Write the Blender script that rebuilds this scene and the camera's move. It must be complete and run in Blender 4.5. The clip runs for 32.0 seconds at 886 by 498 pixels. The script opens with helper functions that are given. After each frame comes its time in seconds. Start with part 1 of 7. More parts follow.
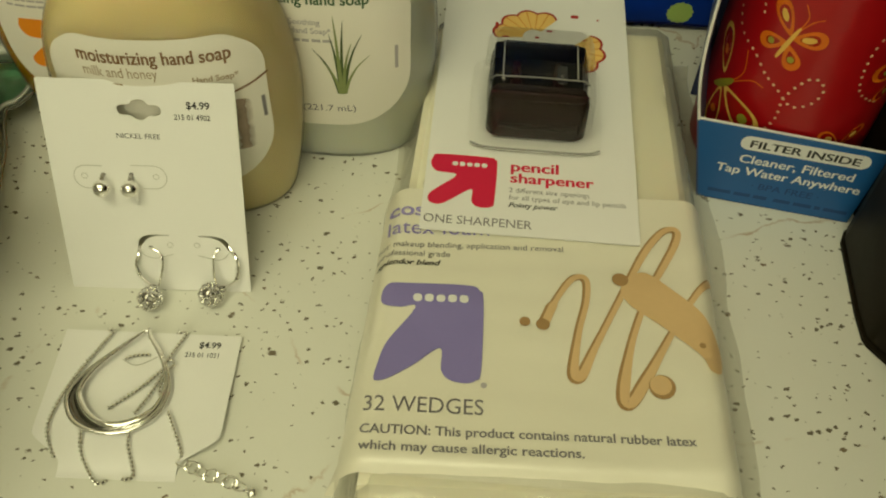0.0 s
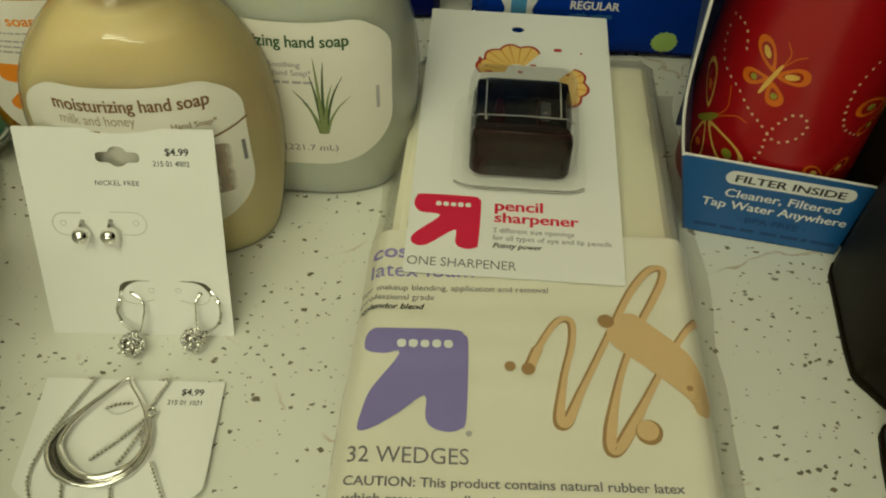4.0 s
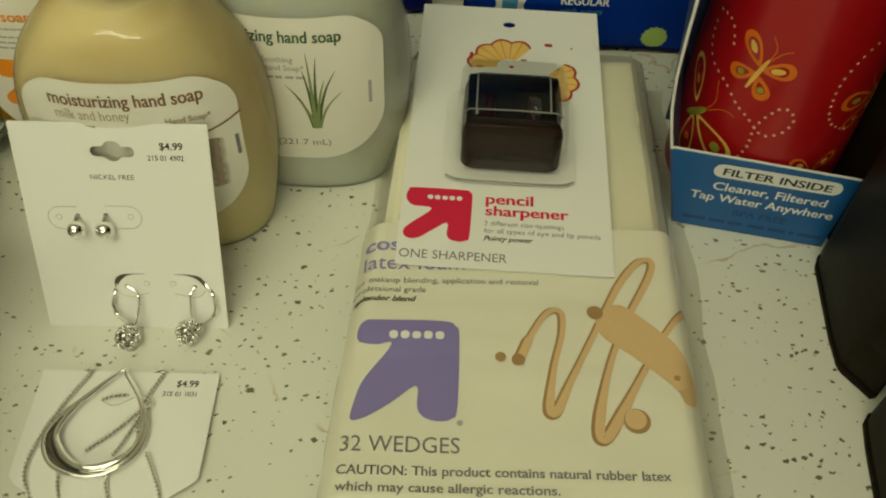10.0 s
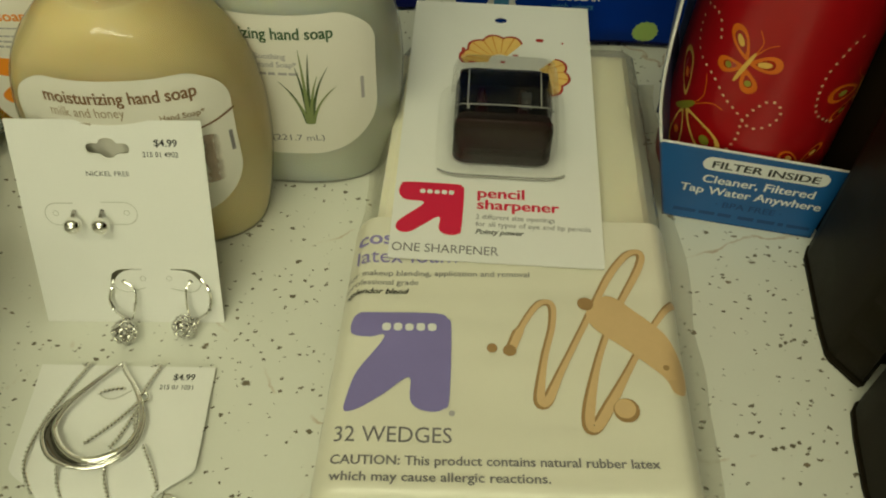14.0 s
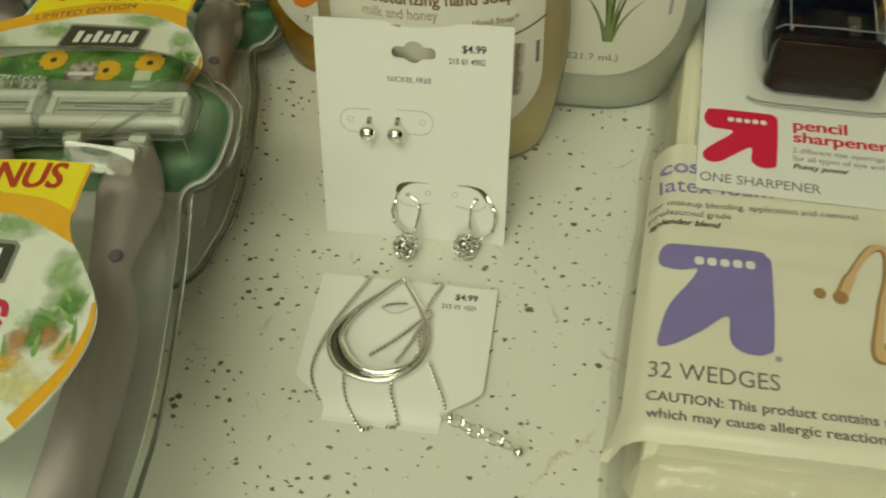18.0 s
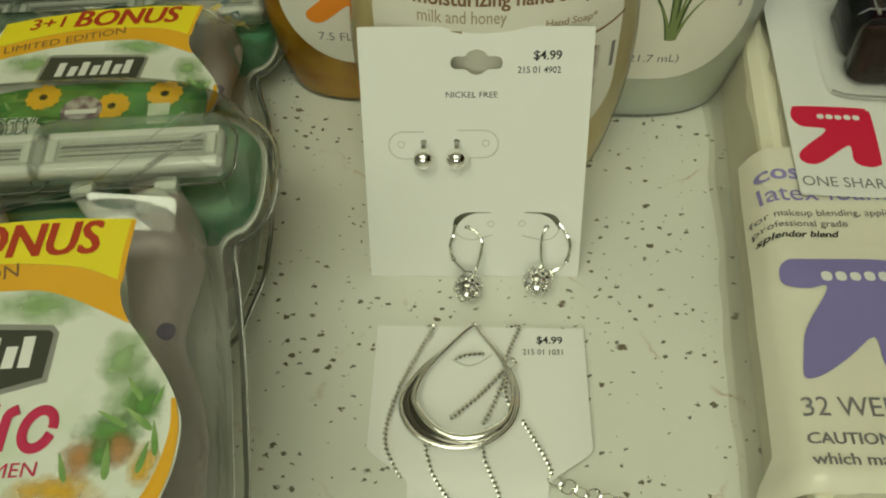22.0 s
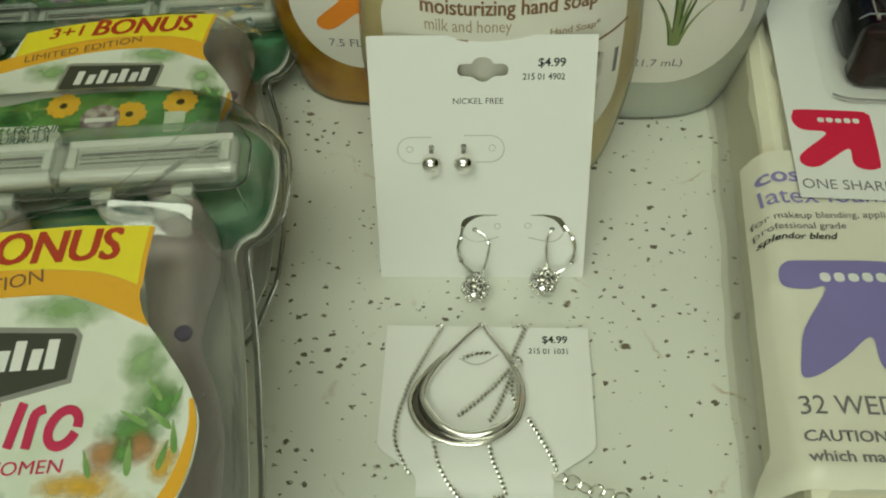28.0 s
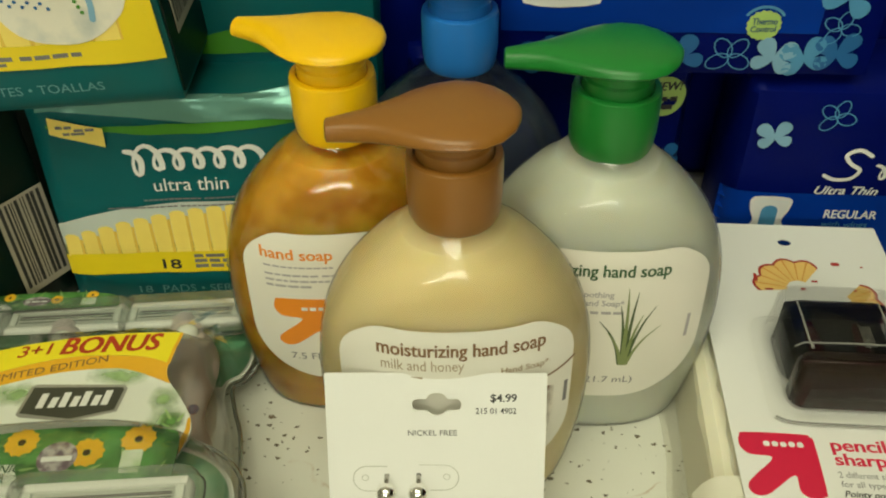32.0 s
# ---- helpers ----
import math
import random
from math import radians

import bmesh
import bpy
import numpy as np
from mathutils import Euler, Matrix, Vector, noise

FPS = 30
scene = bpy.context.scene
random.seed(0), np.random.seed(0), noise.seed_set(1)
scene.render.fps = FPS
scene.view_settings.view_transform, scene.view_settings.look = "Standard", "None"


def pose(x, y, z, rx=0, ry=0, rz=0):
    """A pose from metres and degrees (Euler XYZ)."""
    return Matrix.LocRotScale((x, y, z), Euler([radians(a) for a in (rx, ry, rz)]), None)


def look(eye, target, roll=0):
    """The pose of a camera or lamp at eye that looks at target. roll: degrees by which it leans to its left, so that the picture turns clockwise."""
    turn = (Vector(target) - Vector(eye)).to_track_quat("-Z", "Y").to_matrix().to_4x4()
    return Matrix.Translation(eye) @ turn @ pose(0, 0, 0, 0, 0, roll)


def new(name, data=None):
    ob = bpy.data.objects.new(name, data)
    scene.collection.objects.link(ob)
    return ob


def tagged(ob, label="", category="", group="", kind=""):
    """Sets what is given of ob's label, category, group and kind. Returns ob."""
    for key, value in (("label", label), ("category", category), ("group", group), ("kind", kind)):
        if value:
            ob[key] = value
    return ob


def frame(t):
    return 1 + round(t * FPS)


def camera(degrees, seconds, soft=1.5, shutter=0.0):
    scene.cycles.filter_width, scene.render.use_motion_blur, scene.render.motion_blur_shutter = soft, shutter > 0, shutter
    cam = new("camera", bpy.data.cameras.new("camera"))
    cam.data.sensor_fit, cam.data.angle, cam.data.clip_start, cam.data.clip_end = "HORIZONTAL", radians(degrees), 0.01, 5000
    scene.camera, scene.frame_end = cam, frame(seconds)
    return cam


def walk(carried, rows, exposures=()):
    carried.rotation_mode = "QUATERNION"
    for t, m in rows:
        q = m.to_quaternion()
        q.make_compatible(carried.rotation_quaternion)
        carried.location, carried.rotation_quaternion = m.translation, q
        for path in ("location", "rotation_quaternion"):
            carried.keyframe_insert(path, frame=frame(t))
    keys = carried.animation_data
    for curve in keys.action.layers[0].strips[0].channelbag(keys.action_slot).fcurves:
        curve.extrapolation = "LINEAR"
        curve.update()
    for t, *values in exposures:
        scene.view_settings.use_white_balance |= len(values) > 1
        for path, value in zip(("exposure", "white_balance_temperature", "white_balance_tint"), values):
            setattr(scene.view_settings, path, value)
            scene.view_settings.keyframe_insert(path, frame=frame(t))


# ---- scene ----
cam = camera(53.0, 32.0, soft=2.0, shutter=0.4)
# seconds, eye, target, roll
PATH = [
    (0, (0.0017, 0.0037, 0.2381), (0.0017, 0.1271, 0.0808), 2.53),
    (0.5, (0.0023, 0.0019, 0.2399), (0.0020, 0.1255, 0.0827), 2.11),
    (1, (0.0029, 0.0026, 0.2419), (0.0027, 0.1269, 0.0852), 2.18),
    (1.5, (0.0032, 0.0052, 0.2415), (0.0034, 0.1288, 0.0843), 2.04),
    (2, (0.0039, 0.0053, 0.2406), (0.0052, 0.1290, 0.0835), 2.25),
    (2.5, (0.0033, 0.0063, 0.2418), (0.0049, 0.1307, 0.0853), 2.29),
    (3, (0.0045, 0.0090, 0.2433), (0.0056, 0.1345, 0.0876), 2.10),
    (3.5, (0.0046, 0.0117, 0.2428), (0.0055, 0.1370, 0.0869), 2.00),
    (5.5, (0.0056, 0.0143, 0.2421), (0.0081, 0.1392, 0.0860), 2.58),
    (6, (0.0071, 0.0122, 0.2425), (0.0089, 0.1367, 0.0861), 2.08),
    (6.5, (0.0063, 0.0090, 0.2429), (0.0074, 0.1330, 0.0860), 1.88),
    (7, (0.0059, 0.0101, 0.2439), (0.0078, 0.1347, 0.0875), 2.10),
    (7.5, (0.0064, 0.0110, 0.2456), (0.0069, 0.1343, 0.0882), 2.14),
    (8, (0.0070, 0.0097, 0.2455), (0.0076, 0.1341, 0.0889), 2.16),
    (8.5, (0.0073, 0.0087, 0.2453), (0.0080, 0.1333, 0.0889), 2.18),
    (9, (0.0076, 0.0085, 0.2463), (0.0087, 0.1334, 0.0902), 2.30),
    (9.5, (0.0076, 0.0091, 0.2453), (0.0089, 0.1332, 0.0884), 2.28),
    (10, (0.0058, 0.0104, 0.2448), (0.0080, 0.1347, 0.0881), 2.37),
    (10.5, (0.0054, 0.0099, 0.2445), (0.0080, 0.1347, 0.0882), 2.37),
    (11, (0.0056, 0.0092, 0.2449), (0.0090, 0.1346, 0.0892), 2.69),
    (11.5, (0.0062, 0.0092, 0.2462), (0.0095, 0.1351, 0.0909), 2.81),
    (12, (0.0062, 0.0083, 0.2466), (0.0093, 0.1345, 0.0915), 2.51),
    (12.5, (0.0056, 0.0089, 0.2470), (0.0090, 0.1349, 0.0917), 2.60),
    (13, (0.0056, 0.0086, 0.2471), (0.0083, 0.1344, 0.0917), 2.24),
    (13.5, (0.0067, 0.0077, 0.2472), (0.0092, 0.1324, 0.0909), 2.10),
    (15.5, (0.0102, 0.0073, 0.2461), (0.0115, 0.1298, 0.0880), 1.55),
    (16, (0.0035, 0.0039, 0.2479), (0.0040, 0.1284, 0.0914), 1.36),
    (16.5, (-0.0165, -0.0045, 0.2486), (-0.0245, 0.1206, 0.0927), -0.69),
    (17, (-0.0320, -0.0066, 0.2448), (-0.0460, 0.1224, 0.0926), -2.20),
    (17.5, (-0.0305, -0.0033, 0.2428), (-0.0529, 0.1194, 0.0865), -4.65),
    (18, (-0.0415, 0.0058, 0.2287), (-0.0682, 0.1193, 0.0662), -5.18),
    (18.5, (-0.0651, 0.0126, 0.2219), (-0.0838, 0.1283, 0.0598), -4.65),
    (19, (-0.0897, 0.0239, 0.2068), (-0.0994, 0.1419, 0.0456), -3.24),
    (19.5, (-0.0910, 0.0252, 0.2081), (-0.0998, 0.1482, 0.0506), -3.11),
    (20, (-0.0898, 0.0249, 0.2030), (-0.0960, 0.1443, 0.0426), -2.10),
    (20.5, (-0.0895, 0.0264, 0.2028), (-0.0971, 0.1453, 0.0422), -2.73),
    (21, (-0.0875, 0.0271, 0.2040), (-0.0938, 0.1479, 0.0447), -1.86),
    (21.5, (-0.0883, 0.0267, 0.2044), (-0.0957, 0.1489, 0.0463), -1.99),
    (22, (-0.0882, 0.0252, 0.2028), (-0.0958, 0.1455, 0.0432), -2.10),
    (22.5, (-0.0884, 0.0247, 0.2032), (-0.0969, 0.1443, 0.0432), -2.42),
    (23, (-0.0877, 0.0241, 0.2030), (-0.0970, 0.1418, 0.0416), -2.73),
    (23.5, (-0.0881, 0.0229, 0.2028), (-0.0967, 0.1401, 0.0409), -2.26),
    (24, (-0.0873, 0.0220, 0.2046), (-0.0964, 0.1401, 0.0436), -2.54),
    (24.5, (-0.0872, 0.0221, 0.2059), (-0.0966, 0.1413, 0.0455), -2.75),
    (25, (-0.0863, 0.0222, 0.2056), (-0.0961, 0.1408, 0.0448), -2.85),
    (25.5, (-0.0873, 0.0229, 0.2049), (-0.0965, 0.1415, 0.0441), -2.44),
    (27.5, (-0.0873, 0.0239, 0.2065), (-0.0978, 0.1422, 0.0456), -3.12),
    (28, (-0.0868, 0.0231, 0.2089), (-0.0971, 0.1423, 0.0487), -3.30),
    (28.5, (-0.0854, 0.0224, 0.2094), (-0.0951, 0.1428, 0.0500), -3.24),
    (29, (-0.0850, 0.0232, 0.2108), (-0.0954, 0.1454, 0.0528), -3.59),
    (29.5, (-0.0837, 0.0308, 0.2194), (-0.0911, 0.1670, 0.0731), -2.08),
    (30, (-0.0827, 0.0412, 0.2299), (-0.0874, 0.1890, 0.0953), -0.80),
    (30.5, (-0.0830, 0.0394, 0.2353), (-0.0881, 0.1922, 0.1063), -0.47),
    (31, (-0.0832, 0.0397, 0.2377), (-0.0895, 0.1931, 0.1095), -0.79),
    (31.5, (-0.0820, 0.0422, 0.2363), (-0.0877, 0.1956, 0.1080), -0.83),
    (32, (-0.0818, 0.0420, 0.2359), (-0.0868, 0.1951, 0.1073), -0.75),
]
EXPOSURES = [(0, -0.47, 7350, 9), (1, -0.50, 7200, 7), (4, -0.53, 6750, 8), (6, -0.54, 6550, 7), (9, -0.53, 7000, 8), (13, -0.54, 6870, 7), (16, -0.47, 7200, 9), (17, -0.49, 7350, 10), (18, -0.48, 6450, 8), (19.5, -0.60, 6280, 7), (21, -0.55, 6280, 8), (25, -0.50, 5950, 8), (29, -0.48, 5780, 9), (30, -0.38, 6150, 12), (30.6, -0.14, 6450, 14), (32, -0.06, 6480, 14)]
walk(cam, [(t, look(eye, target, roll)) for t, eye, target, roll in PATH], EXPOSURES)
# ---- world and lights ----
world = bpy.data.worlds.new("room_air")
scene.world = world
world.use_nodes = True
world.node_tree.nodes["Background"].inputs[0].default_value = (0.9, 0.95, 0.85, 1)
world.node_tree.nodes["Background"].inputs[1].default_value = 0.05


LAMP = (-0.12, -0.62, 1.62)
LAMP2 = (-0.46, -0.36, 1.62)


def area_lamp(name, eye, target, sx, sy, watts, col):
    data = bpy.data.lights.new(name, "AREA")
    data.shape, data.size, data.size_y, data.energy, data.color = "RECTANGLE", sx, sy, watts, col
    ob = new(name, data)
    ob.matrix_world = look(eye, target)
    return ob


for at, watts in ((LAMP, 8.2), (LAMP2, 10.4)):
    area_lamp("ceiling_tube_light", at, (at[0], at[1], 0), 1.2, 0.34, watts, (0.95, 0.97, 0.66))

# an unseen glowing panel far behind the viewpoint, added for highlights and front fill
GLOW_PANEL = (-0.30, -1.935, 1.20)

# ---- helpers: all plans are drawn in units of 1.15 mm ----
U = 0.00115
ORIGIN = {}


def thing(name, at, label, category, group="", kind=""):
    ob = new(name)
    ob.empty_display_size = 0.01
    ob.location = Vector(at) * U
    ORIGIN[ob.name] = Vector(at)
    return tagged(ob, label, category, group, kind)


def dense(bm, size):
    """Cuts long edges until none is longer than size, so that print can follow a curved face."""
    for _ in range(7):
        long = [e for e in bm.edges if e.calc_length() > size]
        if not long:
            break
        bmesh.ops.subdivide_edges(bm, edges=long, cuts=1)
        bmesh.ops.triangulate(bm, faces=[f for f in bm.faces if len(f.verts) > 3])
    return bm


def part(name, bm, mat, parent=None, label="", m=None, smooth=True, warp=None):
    """Links a bmesh, drawn in plan units, as one mesh under a thing or a part."""
    if m is not None:
        bm.transform(m)
    if warp:
        dense(bm, 3.0)
        for v in bm.verts:
            v.co = warp(v.co)
    top = parent
    while top is not None and top.name not in ORIGIN:
        top = top.parent
    off = ORIGIN[top.name] if top is not None else Vector((0, 0, 0))
    for v in bm.verts:
        v.co = (v.co - off) * U
    me = bpy.data.meshes.new(name)
    bm.normal_update()
    bm.to_mesh(me)
    bm.free()
    if smooth:
        for p in me.polygons:
            p.use_smooth = True
        me.set_sharp_from_angle(angle=radians(38))
    me.materials.append(mat)
    ob = new(name, me)
    ob.parent = parent
    if label:
        ob["label"] = label
    return ob


def solo(name, bm, mat, label, category, group="", kind="", **kw):
    return tagged(part(name, bm, mat, None, **kw), label, category, group, kind)


def catmull(pts, n=6, closed=True):
    pts = [Vector(p) for p in pts]
    out, k = [], len(pts)
    for i in range(k if closed else k - 1):
        a, b, c, d = (pts[(i + j) % k] if closed else pts[min(max(i + j, 0), k - 1)] for j in (-1, 0, 1, 2))
        for s in range(n):
            t = s / n
            out.append(0.5 * (2 * b + (c - a) * t + (2 * a - 5 * b + 4 * c - d) * t * t + (3 * b - a - 3 * c + d) * t ** 3))
    if not closed:
        out.append(pts[-1])
    return out


def rounded(x0, y0, x1, y1, r, n=5):
    out = []
    for cx, cy, a in ((x1 - r, y1 - r, 0), (x0 + r, y1 - r, 90), (x0 + r, y0 + r, 180), (x1 - r, y0 + r, 270)):
        for i in range(n + 1):
            b = radians(a + 90 * i / n)
            out.append((cx + r * math.cos(b), cy + r * math.sin(b)))
    return out


def plate(pts, z0, z1=None, bm=None):
    """A flat plate with the outline pts; one flat face when z1 is left out."""
    bm = bm or bmesh.new()
    low = [bm.verts.new((p[0], p[1], z0)) for p in pts]
    f = bm.faces.new(low)
    if z1 is None:
        bmesh.ops.triangulate(bm, faces=[f])
        return bm
    high = [bm.verts.new((p[0], p[1], z1)) for p in pts]
    g = bm.faces.new(high)
    for i in range(len(pts)):
        j = (i + 1) % len(pts)
        bm.faces.new((low[i], low[j], high[j], high[i]))
    bmesh.ops.triangulate(bm, faces=[f, g])
    bmesh.ops.recalc_face_normals(bm, faces=bm.faces[:])
    return bm


def loft(rings, caps=True, bm=None, top_only=False):
    bm = bm or bmesh.new()
    made = [[bm.verts.new(p) for p in ring] for ring in rings]
    for a, b in zip(made, made[1:]):
        for i in range(len(a)):
            j = (i + 1) % len(a)
            bm.faces.new((a[i], a[j], b[j], b[i]))
    if caps:
        if not top_only:
            bm.faces.new(made[0][::-1])
        bm.faces.new(made[-1])
    return bm


def tube(pts, r, seg=8, closed=False, bm=None, flat=1.0, radii=None):
    """A round rod along pts; flat squeezes it in z."""
    bm = bm or bmesh.new()
    pts = [Vector(p) for p in pts]
    k, rings = len(pts), []
    for i, p in enumerate(pts):
        a = pts[(i - 1) % k] if closed or i else p
        b = pts[(i + 1) % k] if closed or i < k - 1 else p
        d = (b - a).normalized()
        s = d.cross(Vector((0, 0, 1)))
        s = s.normalized() if s.length > 1e-4 else Vector((1, 0, 0))
        u = s.cross(d)
        q = radii[i] if radii else r
        rings.append([bm.verts.new(p + s * q * math.cos(w) + u * q * flat * math.sin(w)) for w in (2 * math.pi * j / seg for j in range(seg))])
    for i in range(k if closed else k - 1):
        a, b = rings[i], rings[(i + 1) % k]
        for j in range(seg):
            bm.faces.new((a[j], a[(j + 1) % seg], b[(j + 1) % seg], b[j]))
    if not closed:
        bm.faces.new(rings[0][::-1])
        bm.faces.new(rings[-1])
    return bm


def ribbon(pts, widths, z=0.0, bm=None):
    """A flat printed stroke with round ends along pts."""
    bm = bm or bmesh.new()
    pts = [Vector((p[0], p[1], 0)) for p in pts]
    k = len(pts)
    if not hasattr(widths, "__len__"):
        widths = [widths] * k
    left, right = [], []
    for i, p in enumerate(pts):
        d = (pts[min(i + 1, k - 1)] - pts[max(i - 1, 0)]).normalized()
        s = Vector((-d.y, d.x, 0)) * widths[i] / 2
        left.append(bm.verts.new((p.x + s.x, p.y + s.y, z)))
        right.append(bm.verts.new((p.x - s.x, p.y - s.y, z)))
    for i in range(k - 1):
        bm.faces.new((left[i], right[i], right[i + 1], left[i + 1]))
    for end, nxt, w in ((0, 1, widths[0]), (k - 1, k - 2, widths[-1])):
        disc(pts[end].x, pts[end].y, w / 2, z, 10, bm)
    return bm


def disc(x, y, r, z=0.0, n=14, bm=None, ry=None):
    bm = bm or bmesh.new()
    bm.faces.new([bm.verts.new((x + r * math.cos(2 * math.pi * i / n), y + (ry or r) * math.sin(2 * math.pi * i / n), z)) for i in range(n)])
    return bm


def ball(x, y, z, r, bm=None, seg=20, rz=None):
    bm = bm or bmesh.new()
    bmesh.ops.create_uvsphere(bm, u_segments=seg, v_segments=seg // 2 + 2, radius=r, matrix=Matrix.Translation((x, y, z)) @ Matrix.Diagonal((1, 1, (rz or r) / r, 1)))
    return bm


def block(x0, y0, z0, x1, y1, z1, bevel=0.0, seg=2, bm=None):
    bm = bm or bmesh.new()
    got = bmesh.ops.create_cube(bm, size=1, matrix=Matrix.Translation(((x0 + x1) / 2, (y0 + y1) / 2, (z0 + z1) / 2)) @ Matrix.Diagonal((x1 - x0, y1 - y0, z1 - z0, 1)))
    if bevel:
        edges = list({e for v in got["verts"] for e in v.link_edges})
        bmesh.ops.bevel(bm, geom=edges, offset=bevel, segments=seg, affect="EDGES", profile=0.5)
    return bm


def curve_mesh(data):
    ob = bpy.data.objects.new("shaping", data)
    scene.collection.objects.link(ob)
    me = bpy.data.meshes.new_from_object(ob.evaluated_get(bpy.context.evaluated_depsgraph_get()))
    bm = bmesh.new()
    bm.from_mesh(me)
    bpy.data.objects.remove(ob)
    bpy.data.meshes.remove(me)
    bpy.data.curves.remove(data)
    return bm


def text(s, x, y, z, size, width=None, bold=0.0, lean=0.0, turn=0.0, centre=False):
    """Lettering that lies flat, its line starting at x, y; width squeezes it to that length."""
    data = bpy.data.curves.new("letters", "FONT")
    data.body, data.size, data.offset, data.shear = s, 1.0, min(bold, 0.010), lean
    data.resolution_u = 3
    bm = curve_mesh(data)
    xs = [v.co.x for v in bm.verts]
    lo, hi = min(xs), max(xs)
    kx = width / (hi - lo) if width else size
    mid = (lo + hi) / 2 if centre else lo
    for v in bm.verts:
        v.co = Vector(((v.co.x - mid) * kx, v.co.y * size, 0))
    if bold > 0.010:
        got = bmesh.ops.duplicate(bm, geom=bm.verts[:] + bm.edges[:] + bm.faces[:])["geom"]
        for v in got:
            if isinstance(v, bmesh.types.BMVert):
                v.co += Vector((size * bold * 1.3, 0, 0.02))
    bm.transform(Matrix.Translation((x, y, z)) @ Matrix.Rotation(radians(turn), 4, "Z"))
    return bm


def cut_plate(outer, holes, z0, z1):
    """A sheet with real holes through it."""
    data = bpy.data.curves.new("sheet", "CURVE")
    data.dimensions, data.fill_mode, data.extrude = "2D", "BOTH", (z1 - z0) / 2
    for ring in (outer, *holes):
        sp = data.splines.new("POLY")
        sp.points.add(len(ring) - 1)
        for q, p in zip(sp.points, ring):
            q.co = (p[0], p[1], 0, 1)
        sp.use_cyclic_u = True
    bm = curve_mesh(data)
    bm.transform(Matrix.Translation((0, 0, (z0 + z1) / 2)))
    return bm


def bars(lines, z, bm=None):
    """Unreadable small print: plain bars, rows of x0, y, x1, height."""
    bm = bm or bmesh.new()
    r = random.Random(len(lines))
    for x0, y, x1, h in lines:
        while x1 - x0 > 5 * h:  # a long row is cut into words
            w = h * r.uniform(1.8, 4.2)
            plate([(x0, y), (x0 + w, y), (x0 + w, y + h), (x0, y + h)], z, None, bm)
            x0 += w + h * 0.6
        plate([(x0, y), (x1, y), (x1, y + h), (x0, y + h)], z, None, bm)
    return bm


# ---- materials ----
def mat(name, col, rough=0.5, metal=0.0, var=0.05, scale=500.0, bump=0.0, bscale=1500.0, coat=0.0, sss=0.0, trans=0.0, ior=1.45, spec=0.5, rvar=0.08):
    m = bpy.data.materials.new(name)
    m.use_nodes = True
    nt = m.node_tree
    b = nt.nodes["Principled BSDF"]
    b.inputs["Roughness"].default_value, b.inputs["Metallic"].default_value = rough, metal
    b.inputs["Coat Weight"].default_value, b.inputs["Coat Roughness"].default_value = coat, 0.06
    b.inputs["IOR"].default_value, b.inputs["Transmission Weight"].default_value = ior, trans
    b.inputs["Specular IOR Level"].default_value = spec
    if sss:
        b.inputs["Subsurface Weight"].default_value = sss
        b.inputs["Subsurface Radius"].default_value = (1.0, 0.8, 0.5)
        b.inputs["Subsurface Scale"].default_value = 0.006 if sss < 0.5 else 0.02
    tc = nt.nodes.new("ShaderNodeTexCoord")
    n1, n2 = nt.nodes.new("ShaderNodeTexNoise"), nt.nodes.new("ShaderNodeTexNoise")
    n1.inputs["Scale"].default_value, n1.inputs["Detail"].default_value = scale, 5
    n2.inputs["Scale"].default_value, n2.inputs["Detail"].default_value = scale * 0.09, 3
    add = nt.nodes.new("ShaderNodeMath")
    add.operation = "ADD"
    mix = nt.nodes.new("ShaderNodeMix")
    mix.data_type = "RGBA"
    mix.inputs[6].default_value = (*[c * (1 - var) for c in col], 1)
    mix.inputs[7].default_value = (*[min(c * (1 + var), 1) for c in col], 1)
    half = nt.nodes.new("ShaderNodeMath")
    half.operation, half.inputs[1].default_value = "MULTIPLY", 0.5
    for n in (n1, n2):
        nt.links.new(tc.outputs["Object"], n.inputs["Vector"])
    nt.links.new(n1.outputs["Fac"], add.inputs[0])
    nt.links.new(n2.outputs["Fac"], add.inputs[1])
    nt.links.new(add.outputs[0], half.inputs[0])
    nt.links.new(half.outputs[0], mix.inputs[0])
    nt.links.new(mix.outputs[2], b.inputs["Base Color"])
    if rvar:
        r = nt.nodes.new("ShaderNodeMapRange")
        r.inputs[3].default_value, r.inputs[4].default_value = max(rough - rvar, 0.02), min(rough + rvar, 1)
        nt.links.new(n2.outputs["Fac"], r.inputs[0])
        nt.links.new(r.outputs[0], b.inputs["Roughness"])
    if bump:
        n3, bp = nt.nodes.new("ShaderNodeTexNoise"), nt.nodes.new("ShaderNodeBump")
        n3.inputs["Scale"].default_value, n3.inputs["Detail"].default_value = bscale, 4
        bp.inputs["Strength"].default_value, bp.inputs["Distance"].default_value = bump, 0.0005
        nt.links.new(tc.outputs["Object"], n3.inputs["Vector"])
        nt.links.new(n3.outputs["Fac"], bp.inputs["Height"])
        nt.links.new(bp.outputs["Normal"], b.inputs["Normal"])
    return m


